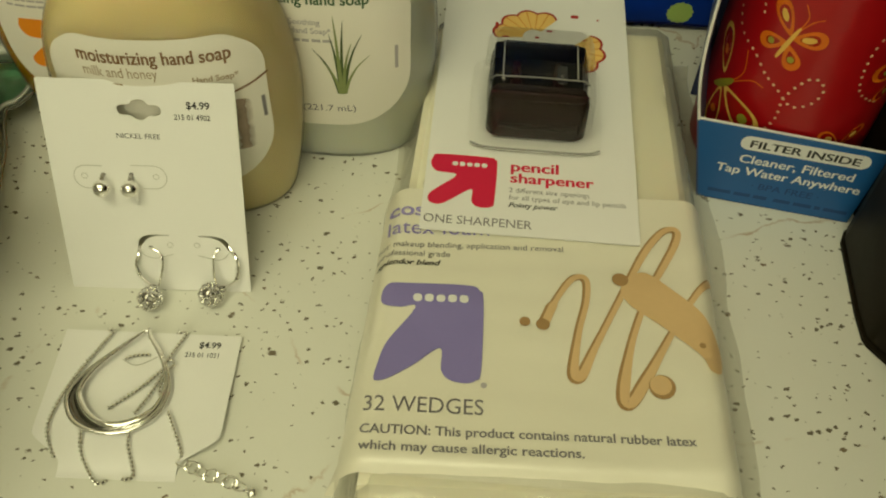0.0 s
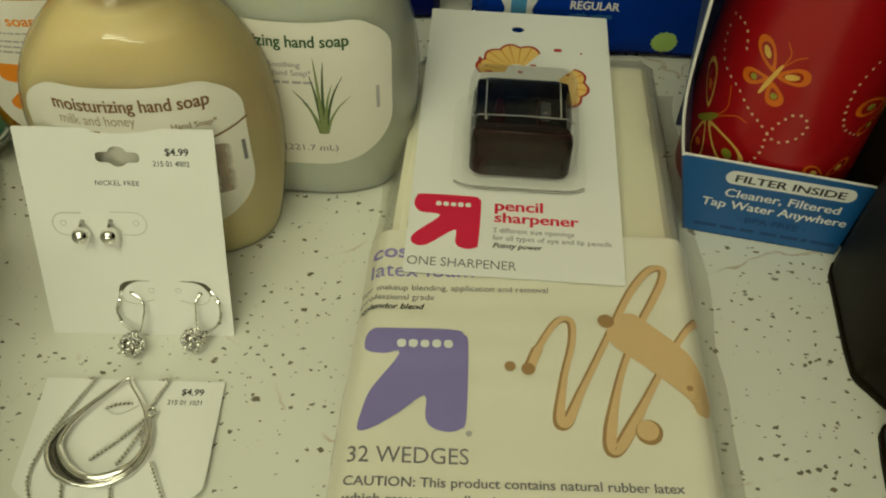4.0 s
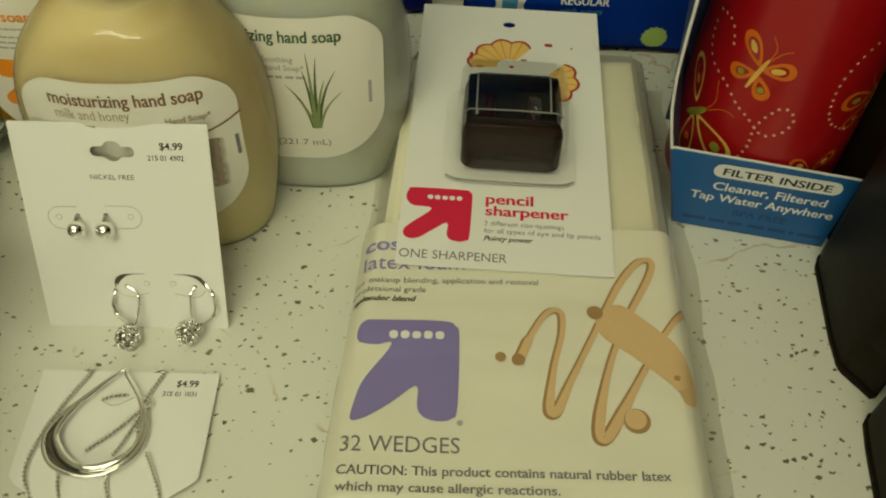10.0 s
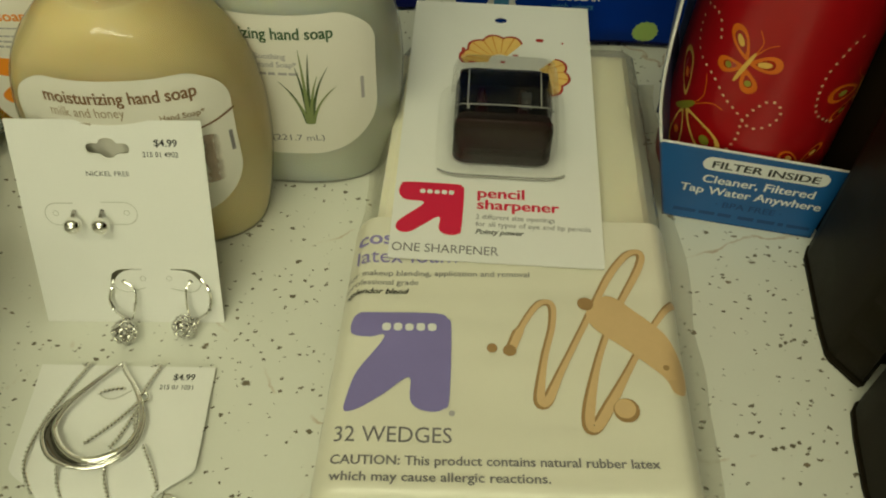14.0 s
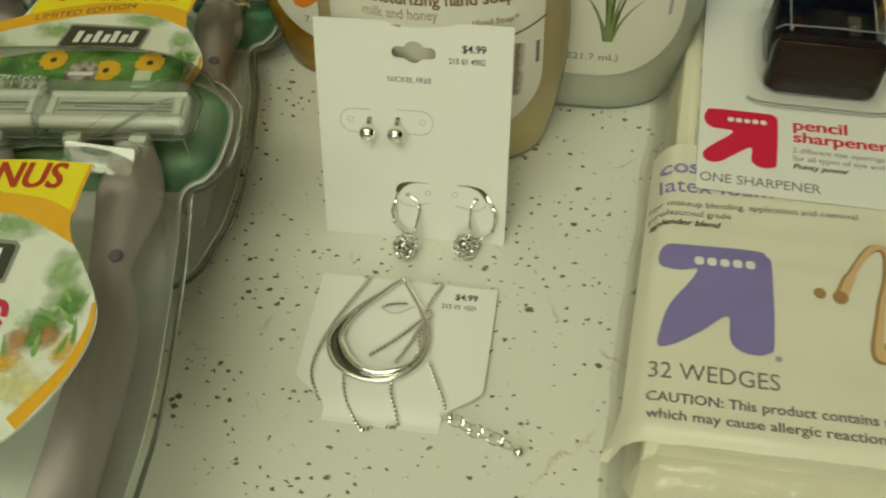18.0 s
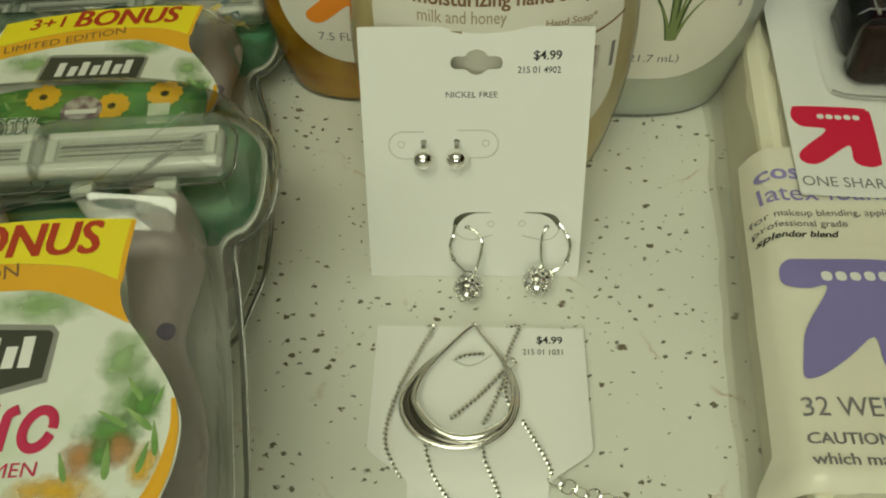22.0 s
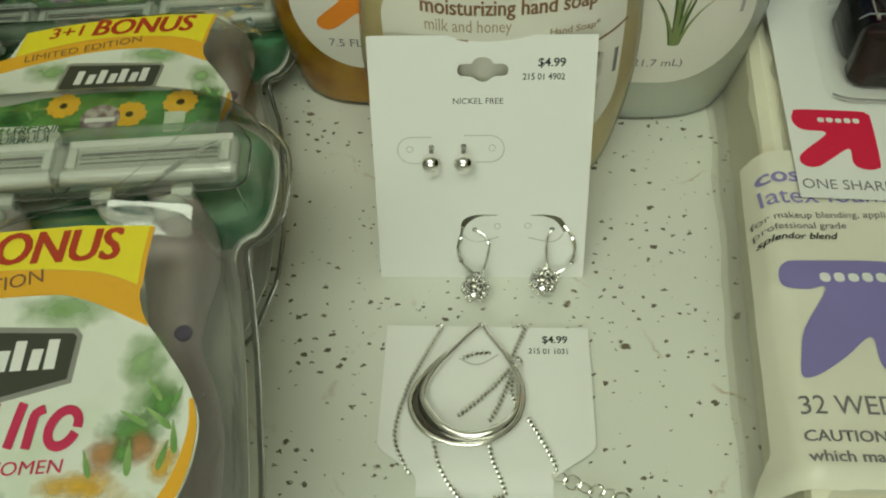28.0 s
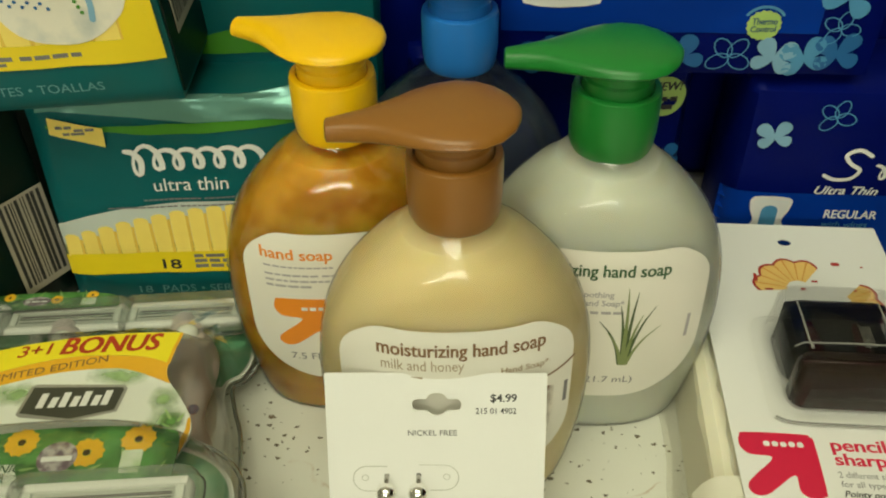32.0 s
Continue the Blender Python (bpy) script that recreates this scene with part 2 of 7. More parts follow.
def mottled(name, one, two, scale, lo=0.4, hi=0.6, rough=0.4, coat=0.2):
    """A print that drifts between two colours in soft patches."""
    m = mat(name, one, rough, var=0.03, coat=coat)
    nt = m.node_tree
    b = nt.nodes["Principled BSDF"]
    base = b.inputs["Base Color"].links[0].from_socket
    tc, n, r, mx = (nt.nodes.new("ShaderNode" + k) for k in ("TexCoord", "TexNoise", "MapRange", "Mix"))
    n.inputs["Scale"].default_value, n.inputs["Detail"].default_value = scale, 4
    r.inputs[1].default_value, r.inputs[2].default_value = lo, hi
    mx.data_type = "RGBA"
    mx.inputs[7].default_value = (*two, 1)
    nt.links.new(tc.outputs["Object"], n.inputs["Vector"])
    nt.links.new(n.outputs["Fac"], r.inputs[0])
    nt.links.new(r.outputs[0], mx.inputs[0])
    nt.links.new(base, mx.inputs[6])
    nt.links.new(mx.outputs[2], b.inputs["Base Color"])
    return m


def film(name, tint, gloss=0.9, base=0.05, rough=0.06, bump=0.0, bscale=120.0, milky=0.0, cloud=(0.8, 0.8, 0.76)):
    """Thin clear plastic: light passes straight through, with gloss on top."""
    m = bpy.data.materials.new(name)
    m.use_nodes = True
    nt = m.node_tree
    nt.nodes.remove(nt.nodes["Principled BSDF"])
    out = nt.nodes["Material Output"]
    tr, gl, mx = nt.nodes.new("ShaderNodeBsdfTransparent"), nt.nodes.new("ShaderNodeBsdfGlossy"), nt.nodes.new("ShaderNodeMixShader")
    tr.inputs[0].default_value = (*tint, 1)
    gl.inputs["Roughness"].default_value = rough
    fr, ma = nt.nodes.new("ShaderNodeFresnel"), nt.nodes.new("ShaderNodeMath")
    fr.inputs["IOR"].default_value = 1.45
    ma.operation = "MULTIPLY_ADD"
    ma.inputs[1].default_value, ma.inputs[2].default_value = gloss, base
    nt.links.new(fr.outputs[0], ma.inputs[0])
    nt.links.new(ma.outputs[0], mx.inputs[0])
    nt.links.new(gl.outputs[0], mx.inputs[2])
    under = tr
    if milky:
        df, my = nt.nodes.new("ShaderNodeBsdfDiffuse"), nt.nodes.new("ShaderNodeMixShader")
        df.inputs[0].default_value = (*cloud, 1)
        my.inputs[0].default_value = milky
        nt.links.new(tr.outputs[0], my.inputs[1])
        nt.links.new(df.outputs[0], my.inputs[2])
        under = my
    nt.links.new(under.outputs[0], mx.inputs[1])
    nt.links.new(mx.outputs[0], out.inputs["Surface"])
    if bump:
        tc, n3, bp = nt.nodes.new("ShaderNodeTexCoord"), nt.nodes.new("ShaderNodeTexNoise"), nt.nodes.new("ShaderNodeBump")
        n3.inputs["Scale"].default_value, n3.inputs["Detail"].default_value = bscale, 3
        bp.inputs["Strength"].default_value, bp.inputs["Distance"].default_value = bump, 0.003
        nt.links.new(tc.outputs["Object"], n3.inputs["Vector"])
        nt.links.new(n3.outputs["Fac"], bp.inputs["Height"])
        nt.links.new(bp.outputs["Normal"], gl.inputs["Normal"])
        nt.links.new(bp.outputs["Normal"], fr.inputs["Normal"])
    return m


def wash(name, col, dense_at=0.85, scale=260.0):
    """A soft-edged patch of print that fades out towards its border."""
    m = mat(name, col, 0.42, var=0.25, scale=scale * 2)
    nt = m.node_tree
    N, L = nt.nodes.new, nt.links.new
    b, out = nt.nodes["Principled BSDF"], nt.nodes["Material Output"]
    tc, ns = N("ShaderNodeTexCoord"), N("ShaderNodeTexNoise")
    sub, sep = N("ShaderNodeVectorMath"), N("ShaderNodeSeparateXYZ")
    sub.operation, sub.inputs[1].default_value = "SUBTRACT", (0.5, 0.5, 0.5)
    L(tc.outputs["Generated"], sub.inputs[0])
    L(sub.outputs[0], sep.inputs[0])
    flat, ln = N("ShaderNodeCombineXYZ"), N("ShaderNodeVectorMath")
    ln.operation = "LENGTH"
    L(sep.outputs[0], flat.inputs[0])
    L(sep.outputs[1], flat.inputs[1])
    L(flat.outputs[0], ln.inputs[0])
    ns.inputs["Scale"].default_value, ns.inputs["Detail"].default_value = scale, 4
    L(tc.outputs["Object"], ns.inputs["Vector"])
    mad = N("ShaderNodeMath")
    mad.operation, mad.inputs[1].default_value = "MULTIPLY_ADD", 0.42
    L(ns.outputs["Fac"], mad.inputs[0])
    L(ln.outputs["Value"], mad.inputs[2])
    mr = N("ShaderNodeMapRange")
    mr.inputs[1].default_value, mr.inputs[2].default_value, mr.inputs[3].default_value, mr.inputs[4].default_value = 0.26, 0.66, dense_at, 0.0
    L(mad.outputs[0], mr.inputs[0])
    tr, mx = N("ShaderNodeBsdfTransparent"), N("ShaderNodeMixShader")
    L(mr.outputs[0], mx.inputs[0])
    L(tr.outputs[0], mx.inputs[1])
    L(b.outputs[0], mx.inputs[2])
    L(mx.outputs[0], out.inputs["Surface"])
    return m


def laminate():
    """Off-white laminate with scattered brown flecks and a few rust-coloured hair lines."""
    m = mat("speckled_laminate", (0.74, 0.745, 0.67), 0.32, var=0.03, scale=900, bump=0.05, bscale=2500)
    nt = m.node_tree
    N, L = nt.nodes.new, nt.links.new
    b = nt.nodes["Principled BSDF"]
    ground = b.inputs["Base Color"].links[0].from_socket
    tc = N("ShaderNodeTexCoord")
    warp = N("ShaderNodeTexNoise")
    warp.inputs["Scale"].default_value, warp.inputs["Detail"].default_value = 900, 3
    sub = N("ShaderNodeVectorMath")
    sub.operation, sub.inputs[1].default_value = "SUBTRACT", (0.5, 0.5, 0.5)
    sc = N("ShaderNodeVectorMath")
    sc.operation, sc.inputs["Scale"].default_value = "SCALE", 0.0022
    ad = N("ShaderNodeVectorMath")
    L(tc.outputs["Object"], warp.inputs["Vector"])
    L(warp.outputs["Color"], sub.inputs[0])
    L(sub.outputs[0], sc.inputs[0])
    L(sc.outputs[0], ad.inputs[0])
    L(tc.outputs["Object"], ad.inputs[1])
    col = ground
    crowd = N("ShaderNodeTexNoise")
    crowd.inputs["Scale"].default_value, crowd.inputs["Detail"].default_value = 42, 2
    L(tc.outputs["Object"], crowd.inputs["Vector"])
    thick = N("ShaderNodeMapRange")
    thick.inputs[1].default_value, thick.inputs[2].default_value, thick.inputs[3].default_value, thick.inputs[4].default_value = 0.36, 0.62, -0.10, 0.05
    L(crowd.outputs["Fac"], thick.inputs[0])
    # cell scale, radius range, stretch, turn, tone
    for scale, r0, r1, long, turn, tone in (
        (270, -0.50, 0.23, 1.4, 20, (0.095, 0.072, 0.032)),
        (215, -0.72, 0.22, 1.6, 75, (0.085, 0.062, 0.027)),
        (115, -0.95, 0.165, 1.8, -35, (0.150, 0.100, 0.045)),
        (80, -0.95, 0.125, 1.5, 50, (0.110, 0.076, 0.033)),
    ):
        lie = N("ShaderNodeMapping")
        lie.inputs["Rotation"].default_value, lie.inputs["Scale"].default_value = (0, 0, radians(turn)), (1.0, long, 1.0)
        L(ad.outputs[0], lie.inputs["Vector"])
        vo = N("ShaderNodeTexVoronoi")
        vo.voronoi_dimensions = "2D"
        vo.inputs["Scale"].default_value = scale
        L(lie.outputs[0], vo.inputs["Vector"])
        sep = N("ShaderNodeSeparateColor")
        L(vo.outputs["Color"], sep.inputs[0])
        rr = N("ShaderNodeMapRange")
        rr.clamp = False
        rr.inputs[3].default_value, rr.inputs[4].default_value = r0, r1
        L(sep.outputs[0], rr.inputs[0])
        more = N("ShaderNodeMath")
        L(rr.outputs[0], more.inputs[0])
        L(thick.outputs[0], more.inputs[1])
        d = N("ShaderNodeMath")
        d.operation = "SUBTRACT"
        L(more.outputs[0], d.inputs[0])
        L(vo.outputs["Distance"], d.inputs[1])
        st = N("ShaderNodeMapRange")
        st.inputs[1].default_value, st.inputs[2].default_value, st.inputs[4].default_value = 0.0, 0.05, 0.92
        L(d.outputs[0], st.inputs[0])
        mx = N("ShaderNodeMix")
        mx.data_type = "RGBA"
        mx.inputs[7].default_value = (*tone, 1)
        L(st.outputs[0], mx.inputs[0])
        L(col, mx.inputs[6])
        col = mx.outputs[2]
    ve = N("ShaderNodeTexVoronoi")
    ve.voronoi_dimensions, ve.feature = "2D", "DISTANCE_TO_EDGE"
    ve.inputs["Scale"].default_value = 13
    big = N("ShaderNodeTexNoise")
    big.inputs["Scale"].default_value, big.inputs["Detail"].default_value = 35, 3
    sc2 = N("ShaderNodeVectorMath")
    sc2.operation, sc2.inputs["Scale"].default_value = "SCALE", 0.03
    ad2 = N("ShaderNodeVectorMath")
    L(tc.outputs["Object"], big.inputs["Vector"])
    L(big.outputs["Color"], sc2.inputs[0])
    L(sc2.outputs[0], ad2.inputs[0])
    L(ad.outputs[0], ad2.inputs[1])
    L(ad2.outputs[0], ve.inputs["Vector"])
    thin = N("ShaderNodeMapRange")
    thin.inputs[1].default_value, thin.inputs[2].default_value, thin.inputs[3].default_value, thin.inputs[4].default_value = 0.0, 0.012, 1, 0
    L(ve.outputs["Distance"], thin.inputs[0])
    gate = N("ShaderNodeTexNoise")
    gate.inputs["Scale"].default_value, gate.inputs["Detail"].default_value = 60, 5
    L(tc.outputs["Object"], gate.inputs["Vector"])
    gr = N("ShaderNodeMapRange")
    gr.inputs[1].default_value, gr.inputs[2].default_value, gr.inputs[4].default_value = 0.50, 0.64, 0.7
    L(gate.outputs["Fac"], gr.inputs[0])
    mu = N("ShaderNodeMath")
    mu.operation = "MULTIPLY"
    L(thin.outputs[0], mu.inputs[0])
    L(gr.outputs[0], mu.inputs[1])
    mx = N("ShaderNodeMix")
    mx.data_type = "RGBA"
    mx.inputs[7].default_value = (0.42, 0.25, 0.12, 1)
    L(mu.outputs[0], mx.inputs[0])
    L(col, mx.inputs[6])
    L(mx.outputs[2], b.inputs["Base Color"])
    return m


M_COUNTER = laminate()
M_WALL = mat("matt_wall_paint", (0.46, 0.44, 0.37), 0.8, var=0.03, scale=30, bump=0.1)
M_CEIL = mat("ceiling_tile", (0.85, 0.85, 0.81), 0.9, var=0.05, scale=60)
M_FLOOR = mat("vinyl_floor", (0.25, 0.22, 0.18), 0.5, var=0.15, scale=40)
M_FIXT = mat("white_enamel", (0.8, 0.8, 0.78), 0.4)
M_CARD = mat("white_card", (0.84, 0.84, 0.81), 0.55, var=0.015, scale=900, bump=0.06, bscale=3000)
M_CARDEDGE = mat("card_crease", (0.55, 0.55, 0.50), 0.7)
M_INK = mat("black_ink", (0.03, 0.03, 0.032), 0.5, var=0.2, scale=3000)
M_GREYINK = mat("grey_ink", (0.20, 0.19, 0.195), 0.5, var=0.1, scale=2000)
M_PALEINK = mat("pale_ink", (0.42, 0.40, 0.40), 0.5, var=0.1, scale=2000)
M_BROWNINK = mat("brown_ink", (0.22, 0.115, 0.05), 0.5, var=0.1, scale=2000)
M_GREENINK = mat("green_ink", (0.04, 0.105, 0.04), 0.5, var=0.1, scale=2000)
M_WHITEINK = mat("white_ink", (0.80, 0.80, 0.78), 0.45, var=0.02)
# emission of the added panel, not a known light source
M_PANELGLOW = bpy.data.materials.new("added_panel_glow")
M_PANELGLOW.use_nodes = True
M_PANELGLOW.node_tree.nodes["Principled BSDF"].inputs["Base Color"].default_value = (0.8, 0.8, 0.8, 1)
M_PANELGLOW.node_tree.nodes["Principled BSDF"].inputs["Emission Color"].default_value = (0.97, 0.98, 0.74, 1)
M_PANELGLOW.node_tree.nodes["Principled BSDF"].inputs["Emission Strength"].default_value = 12.5
M_SILVER = mat("polished_silver", (0.92, 0.91, 0.88), 0.09, 1.0, var=0.03, scale=300, rvar=0.04)
M_CHAIN = mat("brushed_silver", (0.96, 0.95, 0.91), 0.20, 1.0, var=0.03, scale=300, rvar=0.05)
# dark tone for the pendant's dark reflection and the chain's gap shade
M_SHADESILVER = mat("dark_reflection_and_shade_silver", (0.20, 0.19, 0.175), 0.12, 1.0, var=0.15, scale=200)
M_SILVERDARK = mat("oxidised_silver", (0.45, 0.43, 0.40), 0.16, 1.0, var=0.1, scale=300, rvar=0.05)
M_GEM = mat("cut_crystal", (0.96, 0.96, 0.96), 0.04, 0.85, ior=2.2, rvar=0)
M_RED = mat("crimson_print", (0.70, 0.016, 0.065), 0.42, var=0.04)
M_PURPLE = mat("violet_print", (0.24, 0.205, 0.48), 0.42, var=0.05, scale=1200)
M_FOAM = mat("cream_latex_foam", (0.90, 0.86, 0.68), 0.85, var=0.03, scale=2500, bump=0.35, bscale=4000, sss=0.2)
M_PRINTFILM = mat("white_printed_film", (0.79, 0.765, 0.635), 0.30, var=0.02, scale=300, bump=0.18, bscale=110, coat=0.35)
M_BAG = film("clear_bag_film", (0.995, 0.995, 0.985), 0.55, 0.02, 0.10, bump=0.7, bscale=85, milky=0.24, cloud=(0.84, 0.82, 0.70))
M_BLISTER = film("clear_blister_plastic", (0.985, 0.985, 0.98), 0.28, 0.008, 0.06, bump=0.06, bscale=60)
M_TAN = mat("foundation_print", (0.68, 0.47, 0.245), 0.4, var=0.08, scale=500)
M_TANDARK = mat("foundation_shade_print", (0.38, 0.23, 0.10), 0.4, var=0.1, scale=500)
UP = Matrix.Rotation(radians(90), 4, "X")  # stands a flat drawing upright, facing -y

# ---- the room and the counter ----
R = 1700.0
bm = block(-900, -260, -34, 900, 470, 0, 3.0, 3)
solo("counter", bm, M_COUNTER, "off-white speckled laminate counter with brown flecks", "counter", kind="structure")
solo("floor", block(-R, -R, -800, R, 600, -790), M_FLOOR, "dull brown vinyl floor", "floor", kind="structure", smooth=False)
solo("ceiling", block(-R, -R, 1450, R, 600, 1460), M_CEIL, "white ceiling", "ceiling", kind="structure", smooth=False)
for nm, b in (("wall_back", (-R, 470.5, -790, R, 490, 1450)), ("wall_front", (-R, -R - 20, -790, R, -R, 1450)), ("wall_left", (-R - 20, -R, -790, -R, 600, 1450)), ("wall_right", (R, -R, -790, R + 20, 600, 1450))):
    solo(nm, block(*b), M_WALL, "plain beige painted wall", "wall", kind="structure", smooth=False)
cab = thing("base_cabinet", (0, 100, -790), "plain beige cabinet under the counter", "cabinet", kind="structure")
part("body", block(-895, -240, -790, 895, 468, -34.5, 2), M_WALL, cab)
for at in (LAMP, LAMP2):
    LX, LY = at[0] / U, at[1] / U
    lampbox = thing("ceiling_light", (LX, LY, 1450), "white fluorescent ceiling fixture", "ceiling light", group="ceiling lights")
    for x0, y0, x1, y1 in ((-536, -162, -526, 162), (526, -162, 536, 162), (-526, -162, 526, -154), (-526, 154, 526, 162)):
        part("frame_side", block(LX + x0, LY + y0, 1412, LX + x1, LY + y1, 1450), M_FIXT, lampbox, smooth=False)

# added glowing panel: makes the bottle highlights and lights upright faces
glow_ob = thing("glow_panel_1", (GLOW_PANEL[0] / U, GLOW_PANEL[1] / U, GLOW_PANEL[2] / U - 150), "unseen glowing panel on the far wall, added for highlights and fill", "window", kind="structure")
WX, WY, WZ = (v / U for v in GLOW_PANEL)
part("glow_panel_face", block(WX - 680, WY - 4, WZ - 125, WX + 680, WY, WZ + 125), M_PANELGLOW, glow_ob, smooth=False)
for x0, z0, x1, z1 in ((-705, -150, -680, 150), (680, -150, 705, 150), (-680, -150, 680, -125), (-680, 125, 680, 150)):
    part("glow_panel_frame", block(WX + x0, WY - 6, WZ + z0, WX + x1, WY + 8, WZ + z1, 2), M_FIXT, glow_ob, smooth=False)

# ---- soap bottles ----
PROFILE = ((0, 26.5, 15.5), (0.8, 28.0, 16.4), (4, 29.3, 17.0), (12, 31, 18.2), (24, 32.8, 19.4), (38, 33.6, 20), (50, 33.0, 20), (60, 31, 19.6), (68, 27.4, 18.6), (74, 22.8, 17.2), (79.5, 17.4, 14.9), (83.4, 13.2, 12.2), (86, 10.6, 10.4), (88, 9.2, 9.2))
POW = 2.35


def prof(z):
    z = min(max(z, 0), 88)
    n = len(PROFILE)
    for i in range(n - 1):
        a, b = PROFILE[i], PROFILE[i + 1]
        if z <= b[0]:
            h = b[0] - a[0]
            t = (z - a[0]) / h
            out = []
            for k in (1, 2):
                p, q = PROFILE[max(i - 1, 0)], PROFILE[min(i + 2, n - 1)]
                m0, m1 = (b[k] - p[k]) / (b[0] - p[0]) * h, (q[k] - a[k]) / (q[0] - a[0]) * h
                out.append((2 * t ** 3 - 3 * t * t + 1) * a[k] + (t ** 3 - 2 * t * t + t) * m0 + (3 * t * t - 2 * t ** 3) * b[k] + (t ** 3 - t * t) * m1)
            return out[0], out[1]
    return PROFILE[-1][1:]


def oval(z, k=1.0, n=56):
    w, d = prof(z)
    e = 2 / (POW if z < 80 else 2.0)
    out = []
    for i in range(n):
        c, s = math.cos(2 * math.pi * i / n), math.sin(2 * math.pi * i / n)
        out.append(Vector((math.copysign(abs(c) ** e, c) * w * k, math.copysign(abs(s) ** e, s) * d * k, z)))
    return out


def on_front(off):
    """Lays a drawing (x across, y up) on the bottle's front."""
    def f(co):
        w, d = prof(co.y)
        q = min(abs(co.x) / (w + off), 0.985)
        return Vector((co.x, -(d + off + co.z) * (1 - q ** POW) ** (1 / POW), co.y))
    return f


def label_grid(z0, z1, rt, rb, nx=30, nz=40):
    bm, rows = bmesh.new(), []
    for i in range(nz + 1):
        z = z0 + (z1 - z0) * (0.5 - 0.5 * math.cos(math.pi * i / nz))
        inset = 0.0
        if z > z1 - rt:
            inset = rt - math.sqrt(max(rt * rt - (z - z1 + rt) ** 2, 0))
        elif z < z0 + rb:
            inset = rb - math.sqrt(max(rb * rb - (z0 + rb - z) ** 2, 0))
        half = max(min(26.8, 0.85 * prof(min(z, 66))[0]) - inset, 1.0)
        rows.append([bm.verts.new((half * (2 * j / nx - 1), z, 0)) for j in range(nx + 1)])
    for a, b in zip(rows, rows[1:]):
        for j in range(nx):
            bm.faces.new((a[j], a[j + 1], b[j + 1], b[j]))
    return bm


def circ(r, z, n=40):
    return [Vector((r * math.cos(2 * math.pi * i / n), r * math.sin(2 * math.pi * i / n), z)) for i in range(n)]


def pump_head():
    """The teardrop thumb plate with its drooping spout."""
    stations = ((-29.6, 2.4, 110.6, 107.6), (-29.2, 3.2, 111.2, 106.8), (-25, 3.9, 111.9, 106.8), (-19, 5.8, 112.7, 107.2), (-14, 8.6, 113.3, 107.8), (-9, 11.6, 113.8, 108.4), (-4, 13.8, 114.1, 108.8), (1, 14.6, 114.2, 109.0), (6, 13.8, 114.0, 109.2), (10, 11.4, 113.6, 109.4), (13, 7.8, 113.0, 109.8), (14.8, 3.6, 112.4, 110.2), (15.3, 0.8, 111.8, 110.8))
    rings = []
    for x, w, zt, zb in stations:
        zm = zb + (zt - zb) * 0.38
        ring = []
        for i in range(24):
            a = 2 * math.pi * i / 24
            s = math.sin(a)
            ring.append(Vector((x, math.copysign(abs(math.cos(a)) ** 0.9, math.cos(a)) * w, zm + (s * (zt - zm) if s > 0 else s * (zm - zb)))))
        rings.append(ring)
    bm = loft(rings)
    bmesh.ops.recalc_face_normals(bm, faces=bm.faces[:])
    return bm


